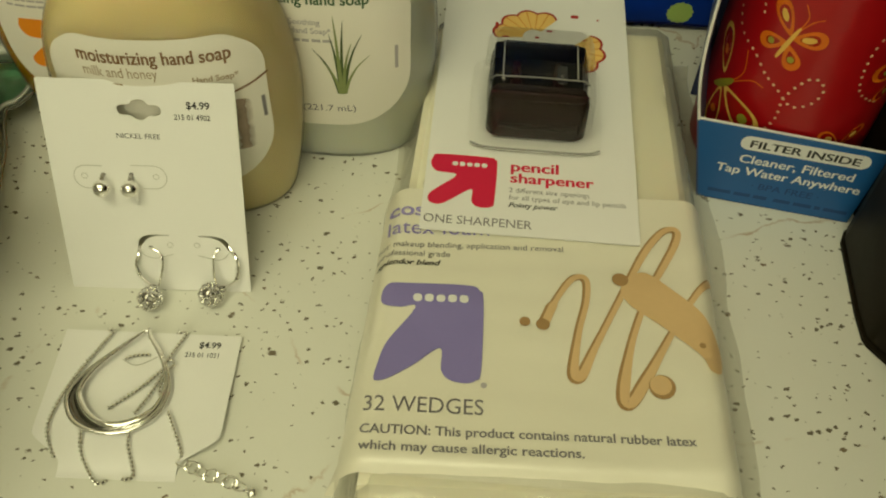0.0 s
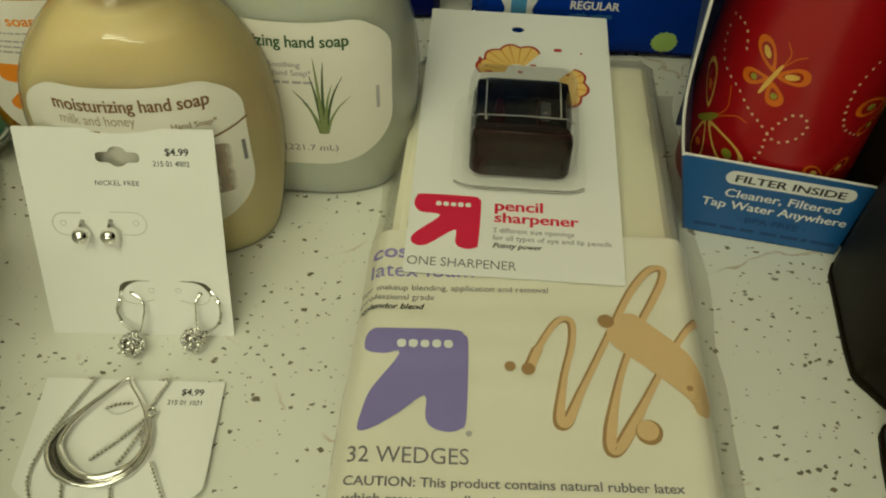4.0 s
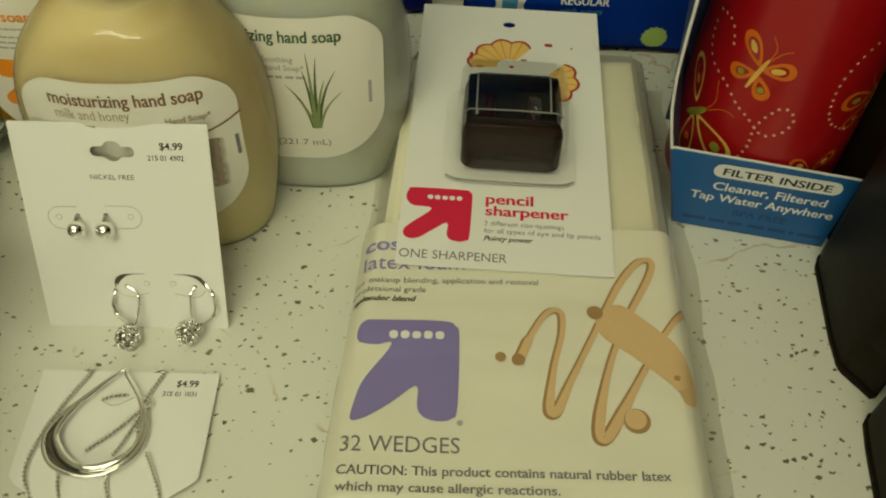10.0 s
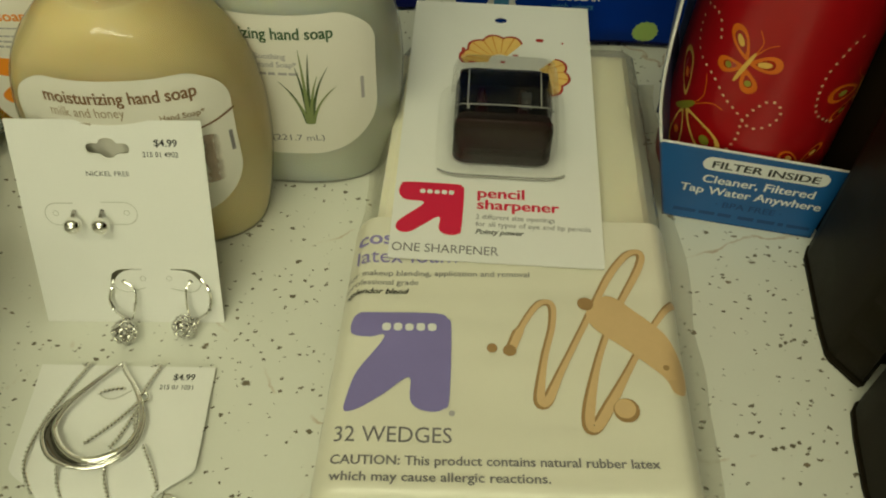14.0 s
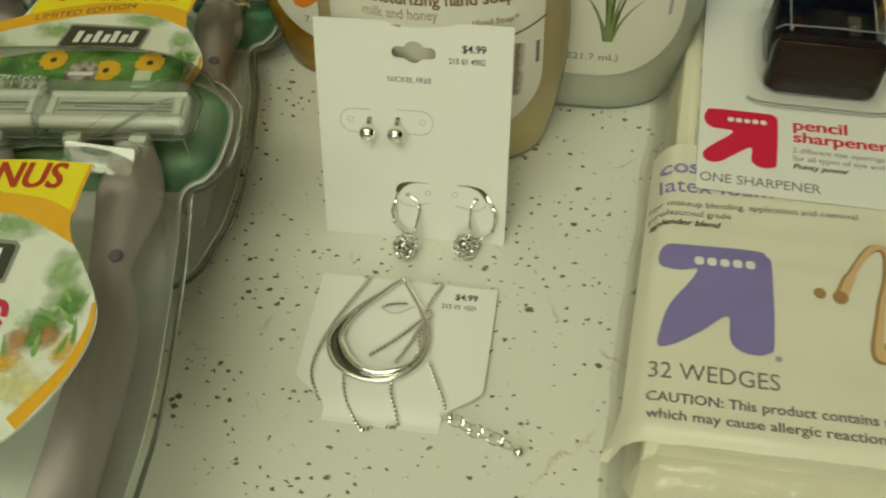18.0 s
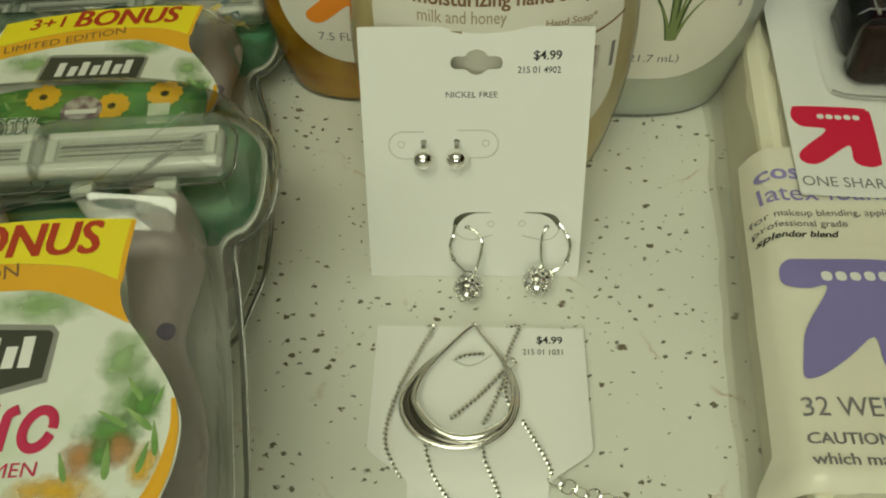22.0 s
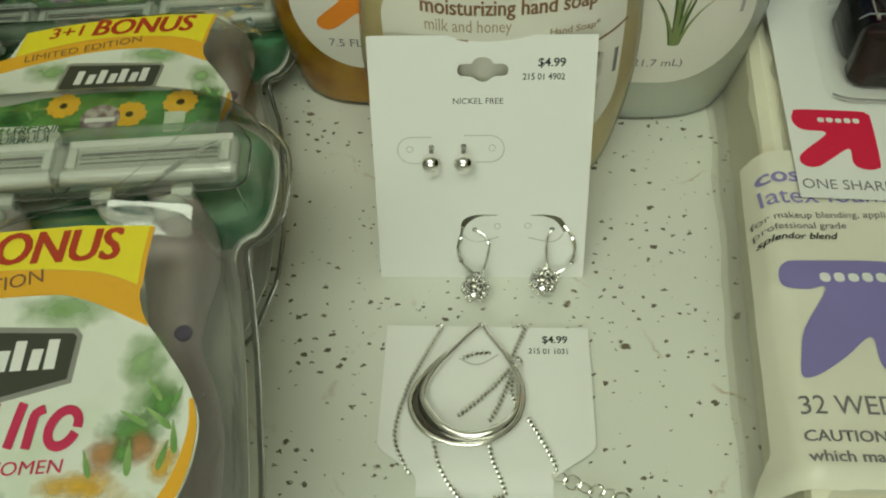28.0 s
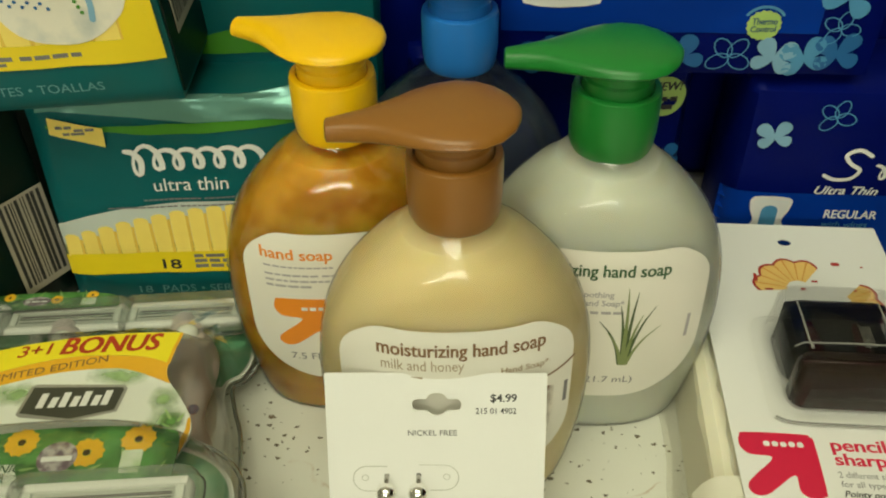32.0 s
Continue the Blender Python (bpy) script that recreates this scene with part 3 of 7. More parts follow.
def soap_bottle(at, turn, body_mat, pump_mat, label, drawing, head_turn=0.0, shell_mat=None, fill=76.0):
    ob = thing("soap_bottle", at, label, "soap bottle", group="hand soap bottles")
    place = Matrix.Translation(at) @ Matrix.Rotation(radians(turn), 4, "Z")
    zs = [0, 0.3, 0.8, 2, 4, 8, 12, 18, 24, 31, 38, 44, 50, 55, 60, 62, 64, 66, 68, 69.5, 71, 72.5, 74, 75.5, 77, 78.2, 79.5, 80.5, 81.5, 82.5, 83.4, 84.2, 85, 86, 87, 88]
    bm = loft([oval(z) for z in zs])
    bmesh.ops.recalc_face_normals(bm, faces=bm.faces[:])
    body = part("bottle_body", bm, shell_mat, ob, "clear glossy plastic bottle", m=place)
    zs = [1.2, 1.6, 2.6, 4.4, 8, 12, 18, 24, 31, 38, 44, 50, 55, 60, 64, 68, 70.5, 72, *[z for z in (74, 76, 78, 79.5, 81, 82.4) if z < fill - 1.3], fill - 1.2, fill - 0.3, fill]
    bm = loft([oval(z, 0.982 - (0.05 if i == 0 else 0.0) - (0.02 if i == len(zs) - 1 else 0.0)) for i, z in enumerate(zs)])
    bmesh.ops.recalc_face_normals(bm, faces=bm.faces[:])
    part("liquid_soap", bm, body_mat, body, m=place)
    part("dip_tube", tube([(0, 0, 4), (0, 0, 86)], 1.6, 10), M_DIPTUBE, body, m=place)
    slim = place @ Matrix.Diagonal((0.885, 0.885, 1, 1))
    pump = part("pump_head", pump_head(), pump_mat, ob, m=slim @ Matrix.Rotation(radians(head_turn), 4, "Z"))
    bm = loft([circ(9.4, 98), circ(9.3, 105.4), circ(8.7, 106), circ(8.5, 110)])
    part("pump_neck", bm, pump_mat, pump, m=slim)
    bm = loft([circ(9.6, 86.6), circ(10.6, 86.8), circ(11.3, 88.2), circ(11.7, 92), circ(11.7, 101.4), circ(11.4, 102.6), circ(10.8, 103), circ(9.7, 103), circ(9.3, 101)])
    part("collar", bm, pump_mat, ob, m=slim)
    if not drawing:
        return ob
    bm = label_grid(17, 68.3, 9, 20)
    f = on_front(0.18)
    for v in bm.verts:
        v.co = f(v.co)
    bmesh.ops.recalc_face_normals(bm, faces=bm.faces[:])
    lab = part("paper_label", bm, M_LABEL, ob, "cream paper label with print", m=place)
    for nm, b, mt, lift in drawing:
        dense(b, 2.0)
        for v in b.verts:
            v.co.y -= 2.2
        f = on_front(0.24 + lift)
        for v in b.verts:
            v.co = f(v.co)
        part(nm, b, mt, lab, m=place)
    return ob


M_PALEBROWN = mat("pale_brown_ink", (0.40, 0.30, 0.19), 0.5, var=0.1, scale=2000)
M_HONEYWASH = wash("honey_dipper_print", (0.42, 0.30, 0.22), 0.8, 300)
M_LABEL = mat("cream_label_paper", (0.80, 0.775, 0.69), 0.45, var=0.015, scale=600, coat=0.15)
M_ORANGE = mat("orange_print", (0.83, 0.27, 0.02), 0.45)
M_ALOE = mat("aloe_leaf_print", (0.06, 0.095, 0.03), 0.5, var=0.35, scale=700)
M_ALOELIGHT = mat("aloe_light_print", (0.22, 0.27, 0.10), 0.5, var=0.2, scale=700)
M_DIPTUBE = film("clear_tube", (0.95, 0.95, 0.92), 0.5, 0.02, 0.1, milky=0.15)
M_SHELLMILK = film("clear_bottle_with_milky_residue", (0.995, 0.99, 0.97), 0.6, 0.016, 0.06, milky=0.16, cloud=(0.80, 0.68, 0.40))
M_SHELLWHITE = film("clear_bottle_with_white_residue", (0.995, 0.995, 0.985), 0.6, 0.016, 0.06, milky=0.16, cloud=(0.70, 0.71, 0.66))
M_SHELLCLEAR = film("clear_bottle_plastic", (0.995, 0.985, 0.96), 0.6, 0.016, 0.06, bump=0.04, bscale=70)
M_MILK = mat("milk_and_honey_soap", (0.82, 0.685, 0.375), 0.3, var=0.03, scale=60, sss=0.9)
M_WHITESOAP = mat("white_aloe_soap", (0.66, 0.69, 0.575), 0.3, var=0.03, scale=60, sss=0.9)
# mottled colour imitates light refracted through the clear amber soap
M_AMBER = mottled("amber_soap_refraction_mottle", (0.62, 0.345, 0.028), (0.44, 0.205, 0.011), 130, 0.40, 0.66, 0.2, 0.3)
M_AMBER.node_tree.nodes["Principled BSDF"].inputs["Subsurface Weight"].default_value = 0.8
M_AMBER.node_tree.nodes["Principled BSDF"].inputs["Subsurface Scale"].default_value = 0.02
M_CLEARBLUE = film("clear_blue_soap", (0.80, 0.87, 0.96), 0.10, 0.0, 0.08, milky=0.10, cloud=(0.5, 0.6, 0.75))
M_PBROWN = mat("brown_pump_plastic", (0.28, 0.118, 0.019), 0.30, var=0.03, scale=300, bump=0.03)
M_PGREEN = mat("green_pump_plastic", (0.010, 0.20, 0.030), 0.32, var=0.03, scale=300, bump=0.03)
M_PYELLOW = mat("yellow_pump_plastic", (0.95, 0.56, 0.002), 0.30, var=0.02, scale=300, bump=0.03)
M_PBLUE = mat("blue_pump_plastic", (0.016, 0.19, 0.64), 0.32, var=0.03, scale=300, bump=0.03)


def arrow(x, y, s, z=0.0, heavy=False):
    """The rounded arrow emblem that points up to the right; s is its side."""
    pts = [(0.0, 0.83), (0.03, 0.94), (0.12, 1.0), (0.86, 1.0), (0.96, 0.96), (1.0, 0.86), (0.985, 0.13), (0.94, 0.03), (0.83, 0.0), (0.71, 0.03), (0.65, 0.12), (0.64, 0.34), (0.4, 0.16), (0.25, 0.04), (0.12, 0.01), (0.02, 0.07), (0.02, 0.19), (0.14, 0.33), (0.4, 0.6), (0.13, 0.64), (0.03, 0.72)]
    if heavy:
        pts = [(0.0, 0.81), (0.005, 0.92), (0.06, 0.985), (0.2, 1.0), (0.84, 1.0), (0.96, 0.95), (1.0, 0.83), (0.985, 0.14), (0.93, 0.03), (0.82, 0.0), (0.68, 0.03), (0.61, 0.12), (0.595, 0.33), (0.36, 0.16), (0.13, 0.02), (0.0, 0.0), (0.02, 0.16), (0.1, 0.4), (0.34, 0.742), (0.2, 0.74), (0.06, 0.752)]
    return plate([(x + s * p.x, y + s * p.y) for p in catmull([(a, b, 0) for a, b in pts], 4)], z)


def blade_leaf(x, y, pts, w, z=0.0, bm=None):
    c = catmull([(x + a, y + b, 0) for a, b in pts], 5, False)
    n = len(c) - 1
    return ribbon(c, [w * (1 - (i / n) ** 1.5) + 0.08 for i in range(n + 1)], z, bm)


milk = [
    ("printed_text", text("moisturizing hand soap", -18, 63.8, 0, 5.2, 37.5, 0.018), M_BROWNINK, 0.06),
    ("printed_text", text("milk and honey", -17.2, 59.6, 0, 4.4, 18.5), M_PALEBROWN, 0.06),
    ("small_print", bars([(-16, 57, -8, 0.7), (-16, 54.8, -9, 0.7), (-8, 54.8, 2, 0.7)], 0), M_PALEBROWN, 0.06),
    ("printed_text", text("Hand Soap*", 9.6, 58.0, 0, 2.4, 11.0, 0.012), M_PALEBROWN, 0.06),
    ("printed_line", ribbon(catmull([(8, 53.5, 0), (16, 53.2, 0), (22, 54.6, 0), (27, 56.6, 0)], 5, False), 0.6), M_BROWNINK, 0.06),
    ("honey_print", plate(rounded(14, 33, 24, 51, 4.4), 0), M_HONEYWASH, 0.06),
    ("small_print", bars([(25.0, 43, 25.9, 7)], 0), M_GREYINK, 0.06),
]
soap_bottle((-73.5, 190.2, 0), 3, M_MILK, M_PBROWN, "pump bottle of yellow milk and honey hand soap, brown pump", milk, 2, M_SHELLMILK, 84.0)
leaves = bmesh.new()
lite = bmesh.new()
for a, h, w, k in ((-7.6, 15, 1.5, 1), (-5.0, 11, 1.4, 0), (-2.6, 20, 1.7, 1), (-1.2, 25.5, 1.8, 0), (1.4, 24, 1.7, 1), (3.4, 17, 1.6, 0), (6.4, 19.5, 1.5, 1), (8.4, 13, 1.3, 0)):
    blade_leaf(7.5, 33.2, [(a * 0.12, 0), (a * 0.3, h * 0.42), (a * 0.6, h * 0.78), (a, h * 1.06)], w * 0.62, 0.0 if k else 0.05, leaves if k else lite)
aloe = [
    ("printed_text", text("moisturizing hand soap", -22, 63.4, 0, 5.0, 38, 0.018), M_GREENINK, 0.06),
    ("small_print", bars([(-16, 57.2, -11, 0.9), (-10.2, 57.2, -6.6, 0.9), (-16, 54.6, -10, 0.9), (-9.2, 54.6, -6.6, 0.9), (-16, 51.4, -9, 0.9), (-8.2, 51.4, -0.6, 0.9), (0.2, 51.4, 5.8, 0.9)], 0), M_PALEINK, 0.06),
    ("printed_text", text("Soothing", -5.8, 57.0, 0, 2.6, 8.6, 0.012), M_PALEINK, 0.06),
    ("printed_text", text("Hand Soap*", -5.8, 54.2, 0, 2.6, 11.4, 0.012), M_PALEINK, 0.06),
    ("aloe_print", leaves, M_ALOE, 0.06),
    ("aloe_print", lite, M_ALOELIGHT, 0.08),
    ("printed_text", text("7.5 FL OZ (221.7 mL)", -21, 25.5, 0, 3.6, 32), M_GREYINK, 0.06),
    ("small_print", bars([(22.6, 41, 23.5, 8)], 0), M_PALEINK, 0.06),
]
soap_bottle((-36.5, 217.5, 0), -2, M_WHITESOAP, M_PGREEN, "pump bottle of white aloe hand soap, green pump", aloe, 0, M_SHELLWHITE, 84.0)
amber = [
    ("printed_text", text("hand soap", -22, 63.2, 0, 4.4, 18, 0.018), M_ORANGE, 0.06),
    ("small_print", bars([(-21.5, 60.6, -4, 0.5), (-21.5, 58, -8, 0.6), (-7, 58, 12, 0.6), (-21.5, 56.2, 2, 0.6), (3, 56.2, 14, 0.6), (-21.5, 54.4, -10, 0.7)], 0), M_PALEINK, 0.06),
    ("arrow_emblem", arrow(-20.5, 33, 17.5), M_ORANGE, 0.06),
    ("emblem_bar", bars([(-13.4, 46.6, -11.8, 1.1), (-11.2, 46.6, -9.6, 1.1), (-9.0, 46.6, -7.6, 1.1), (-7.0, 46.6, -5.4, 1.1)], 0), M_WHITEINK, 0.1),
    ("printed_text", text("7.5 FL OZ", -18, 27.6, 0, 3.8, 15), M_GREYINK, 0.06),
    ("lemon_print", disc(4, 42, 5.5, 0, 20), mat("lemon_print", (0.85, 0.62, 0.05), 0.5, var=0.15, scale=900), 0.06),
]
soap_bottle((-103.0, 223.5, 0), 8, M_AMBER, M_PYELLOW, "pump bottle of clear amber hand soap, yellow pump", amber, -32, M_SHELLCLEAR, 83.0)
soap_bottle((-73.0, 258.0, 0), 0, M_CLEARBLUE, M_PBLUE, "pump bottle of clear bluish hand soap, blue pump", [], 0, M_SHELLCLEAR, 74.0)

# ---- earring card ----
CX, CY = Vector((1, 0.014, 0)).normalized(), Vector((-0.0055, 0.394, 0.919)).normalized()
CN = CX.cross(CY)
CARD = Matrix(((CX.x, CY.x, CN.x, -102.2), (CX.y, CY.y, CN.y, 146.2), (CX.z, CY.z, CN.z, 0.2), (0, 0, 0, 1)))
card = thing("earring_card", (-77, 150, 0), "white earring card with price, leaning on a soap bottle", "jewelry card")


def euro_slot(cx, cy):
    pts = [(-5.6, 0), (-5.2, 1.1), (-4.2, 1.5), (-3.0, 1.45), (-2.3, 1.6), (-1.7, 2.5), (0, 3.0), (1.7, 2.5), (2.3, 1.6), (3.0, 1.45), (4.2, 1.5), (5.2, 1.1), (5.6, 0), (5.2, -1.1), (4.2, -1.45), (2.9, -1.4), (2.0, -1.7), (1.2, -2.4), (0, -2.7), (-1.2, -2.4), (-2.0, -1.7), (-2.9, -1.4), (-4.2, -1.45), (-5.2, -1.1)]
    return [(cx + p.x, cy + p.y) for p in catmull([(a, b, 0) for a, b in pts], 3)]


GEMS = ((-78.6, 140.9, 3.6), (-62.3, 143.1, 3.6))
slots = [[(20.2, 12.6), (19.9, 14.0), (20.3, 15.7), (21.6, 16.9), (23.4, 17.4), (25.6, 17.5), (28.8, 17.45), (28.8, 17.3), (25.4, 17.15), (23.6, 16.6), (22.2, 15.6), (21.2, 14.4), (20.6, 12.8)][::-1], [(36.6, 17.45), (40.4, 17.5), (42.4, 17.2), (43.9, 16.5), (45.0, 15.0), (45.2, 13.4), (44.8, 12.6), (44.3, 13.6), (43.5, 14.9), (42.2, 16.2), (40.2, 17.0), (36.6, 17.3)][::-1]]
bm = cut_plate(rounded(0, 0, 50, 61, 0.4, 2), [euro_slot(25.2, 53.2), *slots], -0.35, 0)
part("sheet", bm, M_CARD, card, m=CARD, smooth=False)
bm = bmesh.new()
for x0, x1, y0, y1, side in ((5.7, 13.6, 31.0, 37.5, -1), (21.0, 30.2, 31.3, 37.9, 1)):
    r = (y1 - y0) / 2
    ends = [(x1, y1), (x0 + r, y1)] if side < 0 else [(x0, y1), (x1 - r, y1)]
    c = x0 + r if side < 0 else x1 - r
    arc = [(c + side * r * math.sin(radians(a)), (y0 + y1) / 2 + r * math.cos(radians(a))) for a in range(15, 180, 15)]
    tail = [(c, y0), (x1 - 2.6 if side < 0 else x0 + 2.6, y0)]
    tube([(x, y, 0.0) for x, y in ends + arc + tail], 0.13, 5, bm=bm)
for x, y in ((8.5, 34.5), (27.4, 34.8), (28.8, 14.4), (36.1, 14.5)):
    tube([(x + 0.75 * math.cos(a), y + 0.75 * math.sin(a), 0.0) for a in (2 * math.pi * i / 14 for i in range(14))], 0.1, 5, True, bm)
tube(catmull([(20.4, 12.7, 0), (21.6, 10.9, 0), (24.2, 10.1, 0), (26.4, 10.6, 0), (29.2, 11.5, 0)], 5, False), 0.13, 5, bm=bm)
tube(catmull([(44.7, 12.5, 0), (43.6, 10.9, 0), (41.6, 10.1, 0), (39, 10.6, 0), (36.2, 11.3, 0)], 5, False), 0.13, 5, bm=bm)
part("die_cut_line", bm, M_CARDEDGE, card, m=CARD)
for x, y in ((13.5, 35.1), (20.9, 35.3), (23.3, 13.5), (41.9, 13.6)):
    part("punched_hole", disc(x, y, 0.62, 0.03, 14, None, 0.5), M_INK, card, m=CARD)
for s, y, h, w, bold in (("$4.99", 54.0, 2.75, 5.9, 0.02), ("215 01 4902", 51.0, 2.1, 9.2, 0.008)):
    part("printed_text", text(s, 43.2 - w, y, 0.05, h, w, bold), M_INK, card, m=CARD, smooth=False)
part("printed_text", text("NICKEL FREE", 18.6, 45.5, 0.05, 1.95, 11.2), M_INK, card, m=CARD, smooth=False)
for x in (13.5, 20.9):
    e = thing("stud_earring", CARD @ Vector((x, 33.5, 0)), "small silver ball stud earring on the card", "earring", group="ball stud earrings")
    b = ball(x, 32.1, 2.45, 2.45, seg=28)
    part("ball", b, M_SILVER, e, m=CARD)
    b = tube([(x, 35.1, -0.2), (x, 35.0, 0.7), (x, 34.6, 1.4), (x, 33.8, 2.2)], 0.55, 8)
    part("post", b, M_SILVERDARK, e, m=CARD)
for k, (hx, gem) in enumerate(((23.3, GEMS[0]), (41.9, GEMS[1]))):
    e = thing("leverback_earring", gem, "silver leverback earring with crystal ball, hanging from the card", "earring", group="leverback earrings")
    g = Vector(gem)
    hang = ((0, -0.5, -0.6), (0, -0.5, 0.2), (2.4, -1.6, 1.0), (3.5, -4.0, 1.9), (2.8, -7.9, 2.6), (1.9, -11.0, 3.0)) if k == 0 else ((0, -0.4, -0.6), (0, -0.5, 0.2), (-1.1, -2.2, 1.2), (-1.2, -7.0, 2.2), (-0.6, -11.0, 3.0))
    arm = ((-2.9, -0.2, -0.5), (-3.2, -2.0, 0.7), (-4.0, -5.2, 1.5), (-3.0, -8.4, 2.3), (0.2, -11.4, 3.0)) if k == 0 else ((2.9, 0.2, -0.5), (4.6, -1.8, 0.7), (5.5, -5.0, 1.5), (4.6, -8.8, 2.3), (0.8, -11.4, 3.0))
    for nm, pts, r in (("wire_hook", hang, 0.34), ("lever", arm, 0.46)):
        w = catmull([CARD @ Vector((hx + a, 14 + b, c)) for a, b, c in pts], 6, False)
        part(nm, tube(w, r, 8), M_SILVER, e)
        if nm == "lever":
            part("lever_joint", ball(w[17].x, w[17].y, w[17].z, 0.58, seg=10), M_SILVERDARK, e)
    top = w[-1]
    mid = top.lerp(g + (top - g).normalized() * 3.2, 0.5)
    part("loop", tube([mid + Vector((1.1 * math.cos(a), 0.4 * math.sin(a), 1.0 * math.sin(a))) for a in (2 * math.pi * i / 14 for i in range(14))], 0.26, 6, True), M_SILVER, e)
    core = bmesh.new()
    bmesh.ops.create_icosphere(core, subdivisions=3, radius=2.9, matrix=Matrix.Translation(g))
    core = part("crystal_ball", core, M_SILVERDARK, e, "dark filigree ball set with crystals")
    lace = bmesh.new()
    for i in range(22):
        z = 1 - 2 * (i + 0.5) / 22
        a, rr = i * 2.39996 + 0.4, math.sqrt(1 - z * z)
        d = Vector((rr * math.cos(a), rr * math.sin(a), z))
        turn = d.to_track_quat("Z", "Y").to_matrix().to_4x4()
        stone = bmesh.new()
        bmesh.ops.create_icosphere(stone, subdivisions=1, radius=0.86, matrix=Matrix.Translation(g + d * 2.95) @ turn @ Matrix.Diagonal((1, 1, 0.62, 1)))
        part("crystal", stone, M_GEM, core, smooth=False)
        seat = Matrix.Translation(g + d * 3.05) @ turn
        tube([seat @ Vector((1.12 * math.cos(w), 1.12 * math.sin(w), 0)) for w in (2 * math.pi * k / 12 for k in range(12))], 0.2, 5, True, lace)
        for k in range(4):
            w = math.pi * (0.25 + k / 2)
            q = seat @ Vector((0.95 * math.cos(w), 0.95 * math.sin(w), 0.3))
            bmesh.ops.create_icosphere(lace, subdivisions=1, radius=0.24, matrix=Matrix.Translation(q))
    part("prong_setting", lace, M_SILVER, e)

# ---- necklace on its card ----
ncard = thing("necklace_card", (-76, 112, 0), "white card with price, holding a silver necklace", "jewelry card")


def bend(co):
    """The card lifts a little and its foot folds down to the counter."""
    lift = 1.3 + 1.1 * math.exp(-((co.x + 52) / 7) ** 2) * max(0, (131 - co.y) / 30)
    if co.y < 97:
        lift *= max(0.12, 1 - ((97 - co.y) / 6) ** 2)
    return Vector((co.x, co.y, co.z + lift))


def bent_sheet(outline_at, y0, y1, n=44, cols=30, thick=0.35):
    bm, top, low = bmesh.new(), [], []
    for i in range(n + 1):
        y = y0 + (y1 - y0) * i / n
        a, b = outline_at(y)
        xs = [a + (b - a) * j / cols for j in range(cols + 1)]
        top.append([bm.verts.new(bend(Vector((x, y, 0)))) for x in xs])
        low.append([bm.verts.new(bend(Vector((x, y, -thick)))) for x in xs])
    for i in range(n):
        for j in range(cols):
            bm.faces.new((top[i][j], top[i][j + 1], top[i + 1][j + 1], top[i + 1][j]))
            bm.faces.new((low[i][j + 1], low[i][j], low[i + 1][j], low[i + 1][j + 1]))
        bm.faces.new((low[i][0], top[i][0], top[i + 1][0], low[i + 1][0]))
        bm.faces.new((top[i][cols], low[i][cols], low[i + 1][cols], top[i + 1][cols]))
    for j in range(cols):
        bm.faces.new((low[0][j], low[0][j + 1], top[0][j + 1], top[0][j]))
        bm.faces.new((top[n][j], top[n][j + 1], low[n][j + 1], low[n][j]))
    return bm




def card_sides(y):
    left, right = -99.4, -51.9
    if y < 101.5:
        t = min((101.5 - y) / 8.5, 1)
        s = t * t * (3 - 2 * t)
        left, right = -99.4 + 9.0 * s, -51.9 - 9.4 * s
    return left, right


part("sheet", bent_sheet(card_sides, 89.8, 131.4), M_CARD, ncard)
for s, x, y, h, w, bold in (("$4.99", -62.8, 127.2, 2.7, 5.8, 0.02), ("215 01 1031", -66.0, 124.3, 2.0, 9.0, 0.008)):
    part("printed_text", text(s, x, y, 0.07, h, w, bold), M_INK, ncard, warp=bend, smooth=False)
part("die_cut_tab", tube(catmull([(-82, 122.6, 1.5), (-79, 121.0, 1.7), (-76.5, 121.4, 1.6), (-73, 123.8, 1.5)], 6, False), 0.16, 5), M_CARDEDGE, ncard)
neck = thing("necklace", (-78, 110, 0), "silver teardrop pendant necklace with fine chain", "necklace")


def chain(pts, link=1.12, r=0.30, wide=0.55):
    """Fine curb chain: a run of small slanted links, and the line that they follow."""
    bm = bmesh.new()
    c = catmull(pts, 14, False)
    run, i, left = [c[0]], 0, link
    for a, b in zip(c, c[1:]):
        d = (b - a).length
        while left <= d and d > 0:
            a = a + (b - a) * (left / d)
            run.append(a.copy())
            d = (b - a).length
            left = link
        left -= d
    for i, (a, b) in enumerate(zip(run, run[1:])):
        d = (b - a).normalized()
        side = d.cross(Vector((0, 0, 1))).normalized()
        m, lean = (a + b) / 2, d * link * 0.40 + side * wide
        up = Vector((0, 0, 0.16))
        tube([m - lean, m - lean * 0.5 + up, m + lean * 0.5 + up, m + lean], r, 6, bm=bm, radii=[r * 0.6, r, r, r * 0.6])
    return bm, run


